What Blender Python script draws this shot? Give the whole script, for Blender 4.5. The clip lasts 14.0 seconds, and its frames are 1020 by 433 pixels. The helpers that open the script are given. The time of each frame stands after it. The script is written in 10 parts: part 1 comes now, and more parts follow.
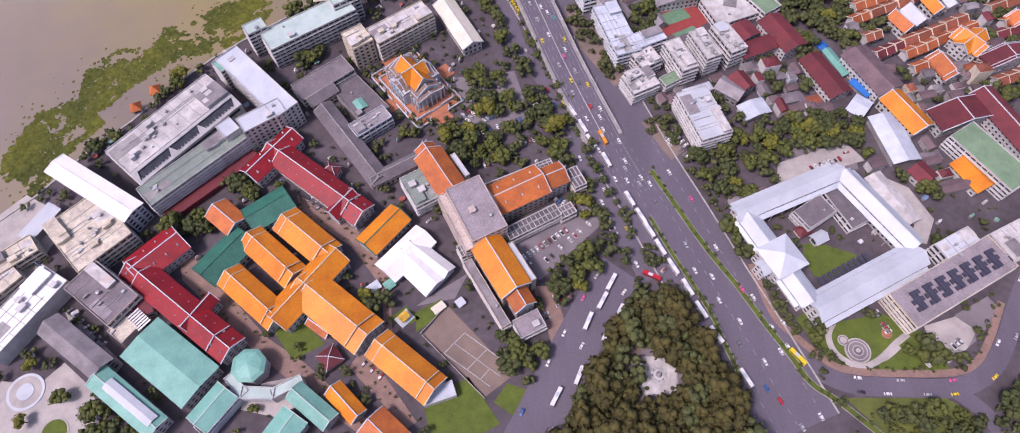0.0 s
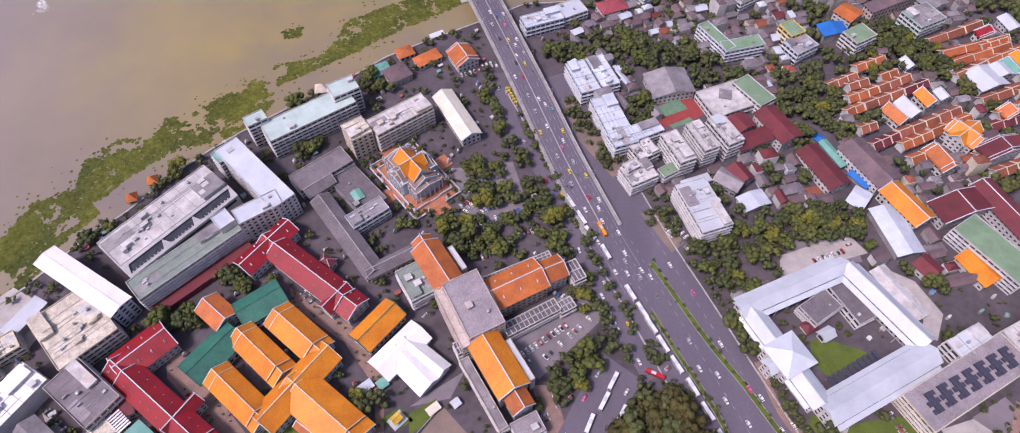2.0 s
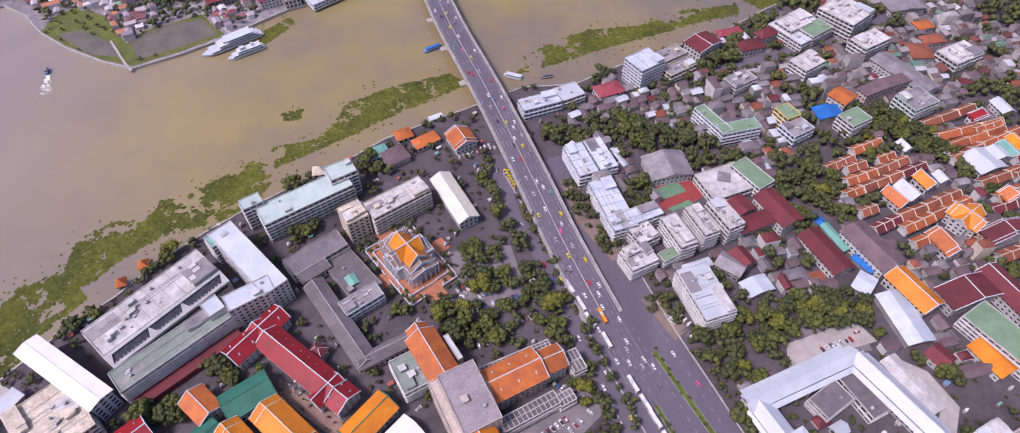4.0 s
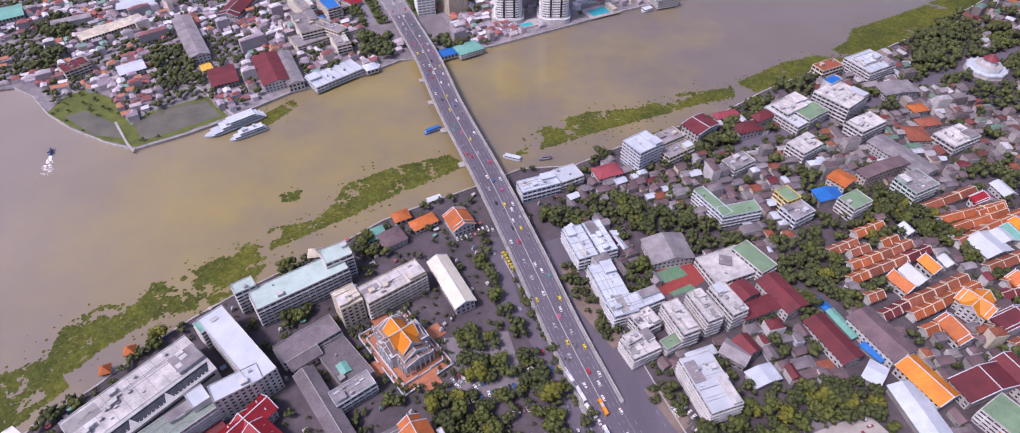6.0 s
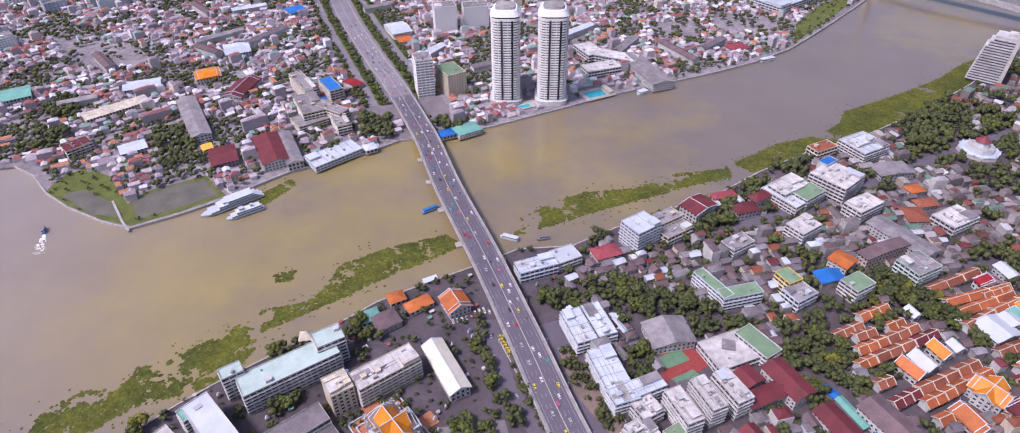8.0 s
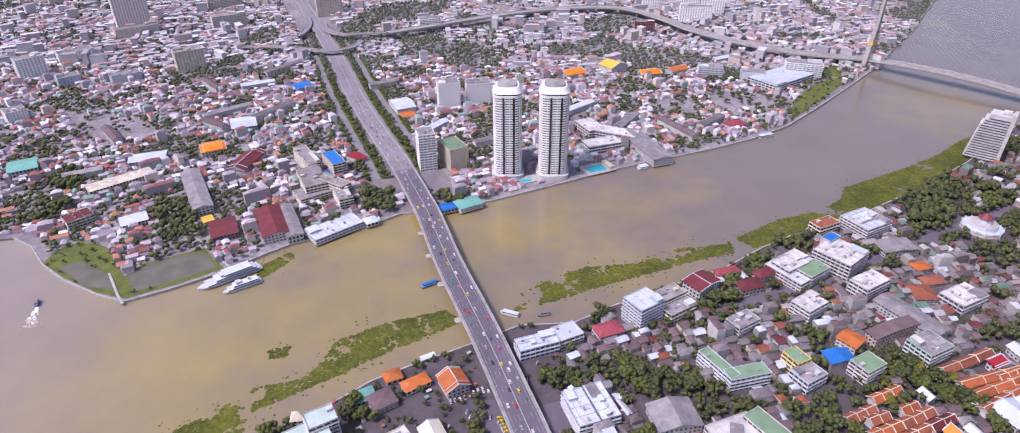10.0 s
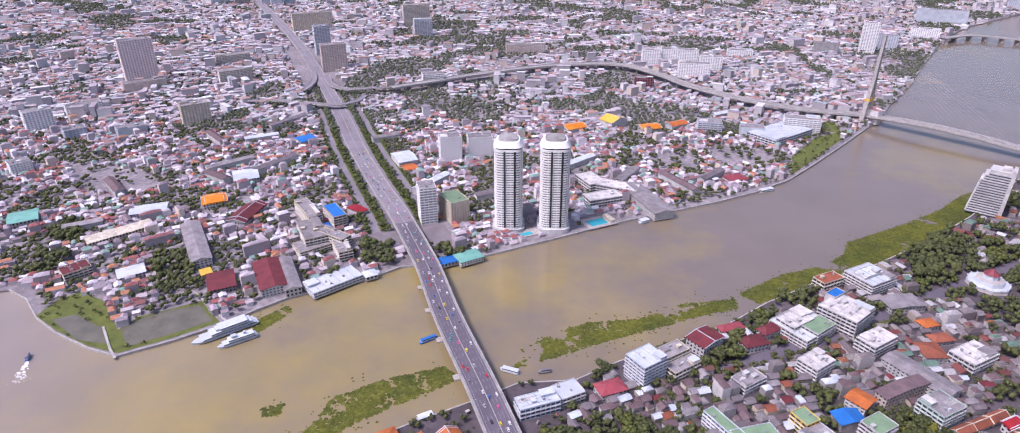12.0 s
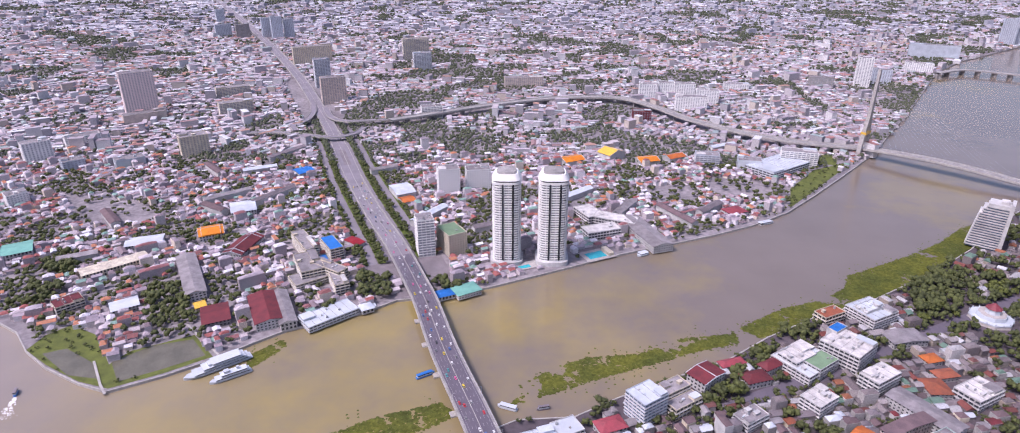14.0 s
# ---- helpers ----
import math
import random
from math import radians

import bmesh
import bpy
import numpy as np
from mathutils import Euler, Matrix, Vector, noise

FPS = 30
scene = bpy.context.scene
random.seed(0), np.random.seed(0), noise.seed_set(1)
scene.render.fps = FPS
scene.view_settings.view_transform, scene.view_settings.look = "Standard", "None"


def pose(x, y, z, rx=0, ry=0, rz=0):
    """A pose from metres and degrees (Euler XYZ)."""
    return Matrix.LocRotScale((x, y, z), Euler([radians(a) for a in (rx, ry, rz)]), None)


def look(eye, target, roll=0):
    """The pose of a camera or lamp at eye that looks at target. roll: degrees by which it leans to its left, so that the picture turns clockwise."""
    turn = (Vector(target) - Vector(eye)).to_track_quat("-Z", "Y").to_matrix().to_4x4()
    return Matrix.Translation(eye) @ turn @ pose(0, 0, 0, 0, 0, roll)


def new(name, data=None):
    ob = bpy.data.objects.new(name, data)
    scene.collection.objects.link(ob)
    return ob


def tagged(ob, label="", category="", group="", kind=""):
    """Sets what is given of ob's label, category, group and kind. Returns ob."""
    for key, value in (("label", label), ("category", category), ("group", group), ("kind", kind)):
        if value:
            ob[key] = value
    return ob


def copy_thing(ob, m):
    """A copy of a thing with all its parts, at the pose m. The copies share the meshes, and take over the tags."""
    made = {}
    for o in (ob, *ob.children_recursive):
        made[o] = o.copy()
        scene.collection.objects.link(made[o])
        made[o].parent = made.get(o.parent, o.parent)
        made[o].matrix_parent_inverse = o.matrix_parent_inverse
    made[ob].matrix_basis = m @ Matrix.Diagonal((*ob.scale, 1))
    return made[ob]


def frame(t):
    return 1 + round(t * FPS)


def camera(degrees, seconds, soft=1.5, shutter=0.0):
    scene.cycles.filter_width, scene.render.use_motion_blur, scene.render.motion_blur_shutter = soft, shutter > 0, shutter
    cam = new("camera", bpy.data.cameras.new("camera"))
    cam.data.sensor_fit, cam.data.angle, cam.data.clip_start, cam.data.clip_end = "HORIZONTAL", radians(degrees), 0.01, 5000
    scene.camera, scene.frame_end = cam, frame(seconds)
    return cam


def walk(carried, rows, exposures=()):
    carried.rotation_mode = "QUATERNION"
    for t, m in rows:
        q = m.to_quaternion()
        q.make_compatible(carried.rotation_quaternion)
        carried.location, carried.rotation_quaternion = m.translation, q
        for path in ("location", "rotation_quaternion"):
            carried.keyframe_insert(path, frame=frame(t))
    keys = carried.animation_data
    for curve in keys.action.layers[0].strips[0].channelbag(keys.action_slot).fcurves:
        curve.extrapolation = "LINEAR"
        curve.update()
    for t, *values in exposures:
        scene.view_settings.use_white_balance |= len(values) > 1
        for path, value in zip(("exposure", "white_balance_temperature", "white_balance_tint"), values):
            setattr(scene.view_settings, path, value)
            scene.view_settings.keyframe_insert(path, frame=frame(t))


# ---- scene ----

# camera: a slow push forward at about 385 m while it tilts up
cam = camera(76.479, 14.0, soft=1.0)
PATH = [
    (0, -8.14, -66.22, 384.40, 27.229, 0.634, -0.000),
    (0.5, -7.65, -62.25, 384.37, 28.762, 0.645, -0.008),
    (1, -7.76, -58.08, 384.45, 30.375, 0.593, -0.026),
    (1.5, -7.75, -54.51, 384.60, 32.041, 0.560, -0.049),
    (2, -7.44, -50.78, 384.57, 33.665, 0.533, 0.023),
    (2.5, -7.49, -47.30, 384.76, 35.187, 0.526, -0.052),
    (3, -7.44, -43.36, 384.77, 36.660, 0.453, -0.059),
    (5.5, -4.05, -27.14, 385.36, 44.351, 0.496, 0.122),
    (6, -3.26, -24.22, 385.63, 45.963, 0.513, 0.212),
    (6.5, -3.18, -21.55, 385.69, 47.640, 0.450, 0.142),
    (7, -2.92, -19.54, 385.87, 49.232, 0.431, 0.169),
    (7.5, -2.47, -17.18, 385.65, 50.877, 0.396, 0.170),
    (8, -1.79, -15.62, 385.29, 52.548, 0.360, 0.238),
    (10.5, -0.48, -7.82, 385.10, 60.166, 0.109, 0.640),
    (11, -0.13, -6.90, 385.00, 61.370, 0.054, 0.694),
    (11.5, -0.23, -5.50, 385.18, 62.394, 0.042, 0.695),
    (12, -0.00, -4.26, 384.93, 63.390, 0.010, 0.786),
    (12.5, -0.10, -3.17, 384.71, 64.209, -0.050, 0.773),
    (13, 0.02, -2.03, 384.73, 64.935, -0.099, 0.753),
    (13.5, -0.02, -1.13, 384.84, 65.581, -0.130, 0.712),
    (14, -0.00, -0.00, 385.00, 66.146, -0.147, 0.680),
]
walk(cam, [(r[0], pose(*r[1:])) for r in PATH], exposures=[(0.0, 0.06, 6210, 35), (5.5, 0.06, 6010, 33), (8.0, 0.13, 5960, 31), (10.5, 0.27, 5960, 31), (12.5, 0.30, 5950, 31), (14.0, 0.25, 5990, 31)])

# daylight through thin cloud: a hazy sky and one soft sun from the left
SUN_EL, SUN_AZ = radians(57), radians(-121)
world = bpy.data.worlds.new("world")
scene.world = world
world.use_nodes = True
wn = world.node_tree.nodes
sky = wn.new("ShaderNodeTexSky")
sky.sky_type, sky.sun_disc = "NISHITA", False
sky.sun_elevation, sky.sun_rotation = SUN_EL, SUN_AZ
sky.dust_density, sky.air_density, sky.ozone_density = 4.0, 1.2, 1.0
wn["Background"].inputs["Strength"].default_value = 0.128
world.node_tree.links.new(sky.outputs[0], wn["Background"].inputs["Color"])
sun = new("sun", bpy.data.lights.new("sun", "SUN"))
sun.data.energy, sun.data.angle, sun.data.color = 2.9, radians(11), (1.0, 0.95, 0.88)
toward = Vector((math.sin(SUN_AZ) * math.cos(SUN_EL), math.cos(SUN_AZ) * math.cos(SUN_EL), math.sin(SUN_EL)))
sun.matrix_world = look(toward * 900, (0, 0, 0))


# ---- materials ----
def mat(name, c1, c2, scale=0.15, rough=0.8, bump=0.15, vary=0.0, island=0.0, fine=2.0, metal=0.0, spec=0.4, streak=None, grain=0.27):
    """Two colours mixed by large stains and fine grain; vary: change of value from object to object; island: from piece to piece."""
    m = bpy.data.materials.new(name)
    m.use_nodes = True
    nt = m.node_tree
    n, ln = nt.nodes, nt.links
    b = n["Principled BSDF"]
    b.inputs["Roughness"].default_value, b.inputs["Metallic"].default_value = rough, metal
    b.inputs["Specular IOR Level"].default_value = spec
    co = n.new("ShaderNodeTexCoord")
    src = co.outputs["Object"]
    if streak:
        mp = n.new("ShaderNodeMapping")
        mp.inputs["Scale"].default_value = streak
        ln.new(src, mp.inputs["Vector"])
        src = mp.outputs["Vector"]
    a = n.new("ShaderNodeTexNoise")
    a.inputs["Scale"].default_value, a.inputs["Detail"].default_value, a.inputs["Roughness"].default_value = scale, 6, 0.65
    ln.new(src, a.inputs["Vector"])
    r = n.new("ShaderNodeMapRange")
    r.inputs["From Min"].default_value, r.inputs["From Max"].default_value = 0.36, 0.64
    ln.new(a.outputs["Fac"], r.inputs["Value"])
    g = n.new("ShaderNodeTexNoise")
    g.inputs["Scale"].default_value, g.inputs["Detail"].default_value = fine, 3
    ln.new(co.outputs["Object"], g.inputs["Vector"])
    mx = n.new("ShaderNodeMix")
    mx.data_type = "RGBA"
    mx.inputs["A"].default_value, mx.inputs["B"].default_value = (*c1, 1), (*c2, 1)
    ln.new(r.outputs["Result"], mx.inputs["Factor"])
    hs = n.new("ShaderNodeHueSaturation")
    ln.new(mx.outputs["Result"], hs.inputs["Color"])
    v = n.new("ShaderNodeMapRange")
    v.inputs["To Min"].default_value, v.inputs["To Max"].default_value = 1 - grain, 1 + grain
    v.inputs["From Min"].default_value, v.inputs["From Max"].default_value = 0.3, 0.7
    ln.new(g.outputs["Fac"], v.inputs["Value"])
    out = v.outputs["Result"]
    if vary or island:
        k = n.new("ShaderNodeNewGeometry" if island else "ShaderNodeObjectInfo")
        rr = n.new("ShaderNodeMapRange")
        rr.inputs["To Min"].default_value, rr.inputs["To Max"].default_value = 1 - (vary or island), 1 + (vary or island)
        ln.new(k.outputs["Random Per Island" if island else "Random"], rr.inputs["Value"])
        mu = n.new("ShaderNodeMath")
        mu.operation = "MULTIPLY"
        ln.new(out, mu.inputs[0]), ln.new(rr.outputs["Result"], mu.inputs[1])
        out = mu.outputs[0]
    ln.new(out, hs.inputs["Value"])
    ln.new(hs.outputs["Color"], b.inputs["Base Color"])
    if bump:
        bp = n.new("ShaderNodeBump")
        bp.inputs["Strength"].default_value, bp.inputs["Distance"].default_value = bump, 0.3
        ln.new(g.outputs["Fac"], bp.inputs["Height"])
        ln.new(bp.outputs["Normal"], b.inputs["Normal"])
    return m


def palette(name, colours, rough=0.8, fine=1.0, shade=0.2):
    """Every joined piece takes one of the colours, and a value of its own."""
    m = mat(name, colours[0], colours[0], rough=rough, fine=fine)
    n, ln = m.node_tree.nodes, m.node_tree.links
    hs = n["Hue/Saturation/Value"]
    k = n.new("ShaderNodeNewGeometry")
    ramp = n.new("ShaderNodeValToRGB")
    ramp.color_ramp.interpolation = "CONSTANT"
    e = ramp.color_ramp.elements
    while len(e) < len(colours):
        e.new(0.5)
    for i, c in enumerate(colours):
        e[i].position, e[i].color = i / len(colours), (*c, 1)
    ln.new(k.outputs["Random Per Island"], ramp.inputs["Fac"])
    ln.new(ramp.outputs["Color"], hs.inputs["Color"])
    return m


M = {
    "towerglass": mat("grey_window_glass", (0.13, 0.135, 0.165), (0.085, 0.09, 0.11), 0.3, 0.2, 0, spec=0.5),
    "white": mat("white_paint", (0.55, 0.545, 0.54), (0.385, 0.38, 0.38), 0.10, 0.75, vary=0.1, grain=0.1),
    "bright": mat("white_sheet", (0.52, 0.56, 0.60), (0.42, 0.46, 0.505), 0.05, 0.5, vary=0.09, grain=0.06),
    "cream": mat("cream_paint", (0.62, 0.56, 0.44), (0.44, 0.39, 0.31), 0.12, 0.8, vary=0.1),
    "pink": mat("pinkish_plaster", (0.55, 0.47, 0.42), (0.40, 0.34, 0.31), 0.12, 0.8, vary=0.05),
    "yellow": mat("yellow_paint", (0.70, 0.52, 0.12), (0.55, 0.42, 0.14), 0.12, 0.8),
    "bluewhite": mat("pale_blue_paint", (0.52, 0.57, 0.63), (0.40, 0.44, 0.50), 0.08, 0.7, vary=0.1, grain=0.09),
    "tealwhite": mat("pale_teal_paint", (0.43, 0.54, 0.50), (0.33, 0.43, 0.40), 0.08, 0.7, vary=0.06, grain=0.1),
    "concrete": mat("concrete", (0.34, 0.33, 0.32), (0.22, 0.21, 0.21), 0.1, 0.9, vary=0.12),
    "darkroof": mat("dark_roof", (0.185, 0.160, 0.175), (0.12, 0.105, 0.115), 0.08, 0.85, vary=0.15),
    "mauve": mat("mauve_tiles", (0.155, 0.105, 0.112), (0.10, 0.07, 0.078), 0.1, 0.8, vary=0.18, grain=0.15),
    "greyroof": mat("weathered_cement_roof", (0.27, 0.25, 0.262), (0.16, 0.147, 0.157), 0.09, 0.9, vary=0.2, grain=0.14),
    "beigeroof": mat("stained_beige_roof", (0.62, 0.57, 0.46), (0.36, 0.32, 0.27), 0.16, 0.9, vary=0.06),
    "orange": mat("orange_glazed_tiles", (0.68, 0.245, 0.012), (0.54, 0.165, 0.010), 0.07, 0.42, vary=0.1, fine=1.2, grain=0.12, streak=(1, 1, 0.3)),
    "rust": mat("rust_orange_tiles", (0.47, 0.135, 0.028), (0.33, 0.09, 0.028), 0.12, 0.6, vary=0.2, fine=1.2, grain=0.16),
    "red": mat("dark_red_tiles", (0.30, 0.014, 0.020), (0.20, 0.011, 0.016), 0.08, 0.45, vary=0.1, fine=1.2, grain=0.16),
    "maroon": mat("maroon_tiles", (0.165, 0.030, 0.036), (0.105, 0.023, 0.030), 0.1, 0.7, vary=0.18, grain=0.15),
    "green": mat("green_tiles", (0.03, 0.16, 0.11), (0.02, 0.11, 0.08), 0.12, 0.5, vary=0.1),
    "teal": mat("teal_sheet_roof", (0.17, 0.40, 0.33), (0.12, 0.31, 0.26), 0.1, 0.5, vary=0.1, grain=0.12),
    "palegreen": mat("pale_green_roof", (0.175, 0.275, 0.165), (0.13, 0.205, 0.125), 0.08, 0.7, vary=0.12, grain=0.12),
    "greygreen": mat("grey_green_roof", (0.22, 0.27, 0.23), (0.16, 0.20, 0.18), 0.1, 0.8),
    "blue": mat("blue_sheet", (0.02, 0.16, 0.50), (0.015, 0.12, 0.38), 0.1, 0.5, vary=0.1),
    "gold": mat("gold_paint", (0.75, 0.48, 0.06), (0.6, 0.36, 0.05), 0.3, 0.35),
    "court": mat("red_court", (0.30, 0.055, 0.05), (0.24, 0.045, 0.04), 0.2, 0.8),
    "courtgreen": mat("green_court", (0.13, 0.25, 0.15), (0.10, 0.20, 0.12), 0.2, 0.8),
    "terrace": mat("orange_brick_terrace", (0.42, 0.17, 0.09), (0.34, 0.13, 0.07), 0.3, 0.85),
    "asphalt": mat("asphalt", (0.132, 0.115, 0.146), (0.102, 0.090, 0.114), 0.03, 0.8, 0.04, fine=0.6, streak=(1, 0.25, 1), grain=0.07),
    "paving": mat("paving", (0.215, 0.19, 0.205), (0.155, 0.138, 0.15), 0.05, 0.9, 0.05, grain=0.1),
    "earth": mat("bare_earth", (0.235, 0.175, 0.145), (0.165, 0.13, 0.11), 0.05, 0.95, grain=0.14),
    "grass": mat("lawn", (0.10, 0.14, 0.02), (0.07, 0.10, 0.018), 0.1, 0.95),
    "marking": mat("road_paint", (0.36, 0.35, 0.36), (0.28, 0.27, 0.28), 0.5, 0.7),
    "kerb": mat("kerb_concrete", (0.42, 0.40, 0.38), (0.30, 0.29, 0.28), 0.2, 0.9),
    "glass": mat("dark_window_glass", (0.035, 0.04, 0.05), (0.06, 0.065, 0.075), 0.3, 0.15, 0, vary=0.3),
    "blueglass": mat("blue_grey_glass", (0.10, 0.14, 0.20), (0.07, 0.10, 0.15), 0.3, 0.12, 0, vary=0.2),
    "pool": mat("pool_water", (0.03, 0.42, 0.48), (0.03, 0.36, 0.42), 0.3, 0.1, 0.05),
    "bark": mat("bark", (0.10, 0.075, 0.055), (0.07, 0.05, 0.04), 1.5, 0.9),
    "leaf": mat("leaves", (0.098, 0.116, 0.022), (0.056, 0.070, 0.016), 0.22, 0.8, 0, island=0.24, fine=0.7),
    "leafdark": mat("dark_leaves", (0.062, 0.078, 0.022), (0.038, 0.050, 0.016), 0.22, 0.8, 0, island=0.24, fine=0.7),
    "leafyellow": mat("yellowish_leaves", (0.150, 0.150, 0.016), (0.10, 0.105, 0.014), 0.25, 0.8, 0, island=0.24, fine=0.7),
    "hyacinth": mat("water_hyacinth", (0.105, 0.112, 0.020), (0.060, 0.073, 0.018), 0.025, 0.9, 0.2, island=0.16, fine=0.3, spec=0.1),
    "parkleaf": mat("olive_leaves", (0.070, 0.062, 0.014), (0.045, 0.042, 0.011), 0.2, 0.85, 0, island=0.25, fine=0.7),
    "brickrust": mat("faded_brick_tiles", (0.29, 0.088, 0.045), (0.19, 0.064, 0.04), 0.12, 0.7, vary=0.2, fine=1.2, grain=0.18),
    "lane": mat("pinkish_brick_lane", (0.27, 0.175, 0.14), (0.20, 0.135, 0.115), 0.15, 0.9, 0.2),
    "pale": mat("pale_concrete_paving", (0.44, 0.41, 0.385), (0.31, 0.288, 0.275), 0.07, 0.9, 0.1, grain=0.12),
    "pond": mat("pond_water", (0.15, 0.14, 0.105), (0.11, 0.105, 0.08), 0.05, 0.15, 0.05),
    "rough": mat("rough_grass", (0.12, 0.145, 0.03), (0.075, 0.092, 0.024), 0.08, 0.95, 0.3),
    "pinkred": mat("pinkish_red_tiles", (0.29, 0.055, 0.07), (0.20, 0.043, 0.055), 0.12, 0.6, vary=0.15, grain=0.15),
    "midroof": mat("mauve_grey_flat_roof", (0.30, 0.265, 0.285), (0.22, 0.195, 0.21), 0.1, 0.9, vary=0.06),
    "dirtywhite": mat("stained_white_roof", (0.60, 0.585, 0.57), (0.36, 0.345, 0.34), 0.11, 0.9, vary=0.1, grain=0.14),
    "creamroof": mat("cream_sheet_roof", (0.70, 0.66, 0.54), (0.58, 0.54, 0.44), 0.08, 0.6, grain=0.1),
    "rosetower": mat("pale_rose_cladding", (0.76, 0.65, 0.63), (0.64, 0.55, 0.54), 0.12, 0.8, grain=0.1),
    "snow": mat("fresh_white_sheet", (0.80, 0.80, 0.79), (0.68, 0.68, 0.67), 0.08, 0.6, grain=0.06),
    "rubber": mat("rubber", (0.03, 0.03, 0.03), (0.02, 0.02, 0.02), 1, 0.9, 0),
    "templetile": mat("brown_grey_tiles", (0.25, 0.165, 0.13), (0.17, 0.115, 0.10), 0.2, 0.6, grain=0.12),
    "cooler": mat("dark_blue_grey_casing", (0.055, 0.055, 0.085), (0.04, 0.04, 0.06), 0.5, 0.6, 0),
    "paleglass": mat("pale_tower_glazing", (0.30, 0.31, 0.35), (0.22, 0.23, 0.27), 0.3, 0.25, 0),
    # concrete of the far roads, with haze and sun glare painted in
    "hazeconcrete": mat("haze_pale_concrete", (0.235, 0.215, 0.245), (0.185, 0.17, 0.195), 0.03, 0.85, 0.05, grain=0.08),
    "carglass": mat("tinted_car_glass", (0.09, 0.10, 0.12), (0.07, 0.08, 0.095), 0.5, 0.2, 0),
    "oldrust": mat("weathered_rust_tiles", (0.37, 0.100, 0.032), (0.24, 0.070, 0.030), 0.1, 0.65, vary=0.25, fine=1.2, grain=0.16),
    "steel": mat("grey_steel", (0.40, 0.41, 0.42), (0.28, 0.29, 0.30), 0.5, 0.5, 0, metal=0.3),
}


# ---- builders ----
BOXFACES = ((0, 3, 2, 1), (4, 5, 6, 7), (0, 1, 5, 4), (1, 2, 6, 5), (2, 3, 7, 6), (3, 0, 4, 7))


def part(name, bm, material, parent=None, label="", kind=""):
    """Links a bmesh, or vertices and faces, as one mesh object under a thing."""
    me = bpy.data.meshes.new(name)
    if isinstance(bm, tuple):
        me.from_pydata(bm[0], [], bm[1])
    else:
        bm.to_mesh(me)
        bm.free()
    me.materials.append(material)
    ob = new(name, me)
    if parent:
        ob.parent = parent
    return tagged(ob, label, kind=kind)


def thing(name, label, category, x, y, z=0.0, group="", kind=""):
    e = new(name)
    e.location = (x, y, z)
    return tagged(e, label, category, group, kind)


class Geo:
    """Collects boxes and faces in a turned local frame."""

    def __init__(self, x=0, y=0, a=0):
        self.v, self.f, self.m = [], [], (x, y, math.cos(a), math.sin(a))

    def put(self, pts, faces):
        x, y, c, s = self.m
        k = len(self.v)
        self.v += [(x + c * p[0] - s * p[1], y + s * p[0] + c * p[1], p[2]) for p in pts]
        self.f += [tuple(k + i for i in q) for q in faces]
        return self

    def box(self, x0, x1, y0, y1, z0, z1):
        return self.put([(x0, y0, z0), (x1, y0, z0), (x1, y1, z0), (x0, y1, z0), (x0, y0, z1), (x1, y0, z1), (x1, y1, z1), (x0, y1, z1)], BOXFACES)

    def data(self):
        return (self.v, self.f)


def poly_sheet(name, pts, z, material, label, category, thick=0.15, kind="structure"):
    """A thin slab with a polygon outline."""
    bm = bmesh.new()
    f = bm.faces.new([bm.verts.new((p[0], p[1], z)) for p in pts])
    if f.normal.z < 0 or f.calc_area() and (f.normal_update() or f.normal.z < 0):
        f.normal_flip()
    ex = bmesh.ops.extrude_face_region(bm, geom=[f])
    for vv in list(bm.verts):
        if vv not in set(ex["geom"]):
            vv.co.z -= thick
    bmesh.ops.triangulate(bm, faces=[q for q in bm.faces if len(q.verts) > 4])
    bmesh.ops.recalc_face_normals(bm, faces=bm.faces)
    ob = part(name, bm, material)
    return tagged(ob, label, category, kind=kind)


def ribbon(name, line, half, z, material, label, category, thick=0.15):
    """A road along a centre line of (x, y) or (x, y, z) points."""
    g = ([], [])
    pts = [Vector((p[0], p[1], p[2] if len(p) > 2 else z)) for p in line]
    for i, p in enumerate(pts):
        d = pts[min(i + 1, len(pts) - 1)] - pts[max(i - 1, 0)]
        nrm = Vector((-d.y, d.x, 0)).normalized()
        hw = half[i] if isinstance(half, (list, tuple)) else half
        for s in (-1, 1):
            for dz in (0, -thick):
                q = p + nrm * s * hw
                g[0].append((q.x, q.y, q.z + dz))
        if i:
            a, b = 4 * (i - 1), 4 * i
            g[1].extend([(a, a + 2, b + 2, b), (a + 1, b + 1, b + 3, a + 3), (a, b, b + 1, a + 1), (a + 2, a + 3, b + 3, b + 2)])
    n = 4 * (len(pts) - 1)
    g[1].extend([(0, 1, 3, 2), (n, n + 2, n + 3, n + 1)])
    return tagged(part(name, g, material), label, category, kind="structure")


def smooth_line(pts, n=6):
    """A Catmull-Rom line through the points."""
    out = []
    p = [pts[0]] + list(pts) + [pts[-1]]
    for i in range(1, len(p) - 2):
        for k in range(n):
            t = k / n
            out.append(tuple(0.5 * (2 * b + (c - a) * t + (2 * a - 5 * b + 4 * c - d) * t * t + (3 * b - a - 3 * c + d) * t ** 3) for a, b, c, d in zip(p[i - 1], p[i], p[i + 1], p[i + 2])))
    return out + [tuple(pts[-1])]


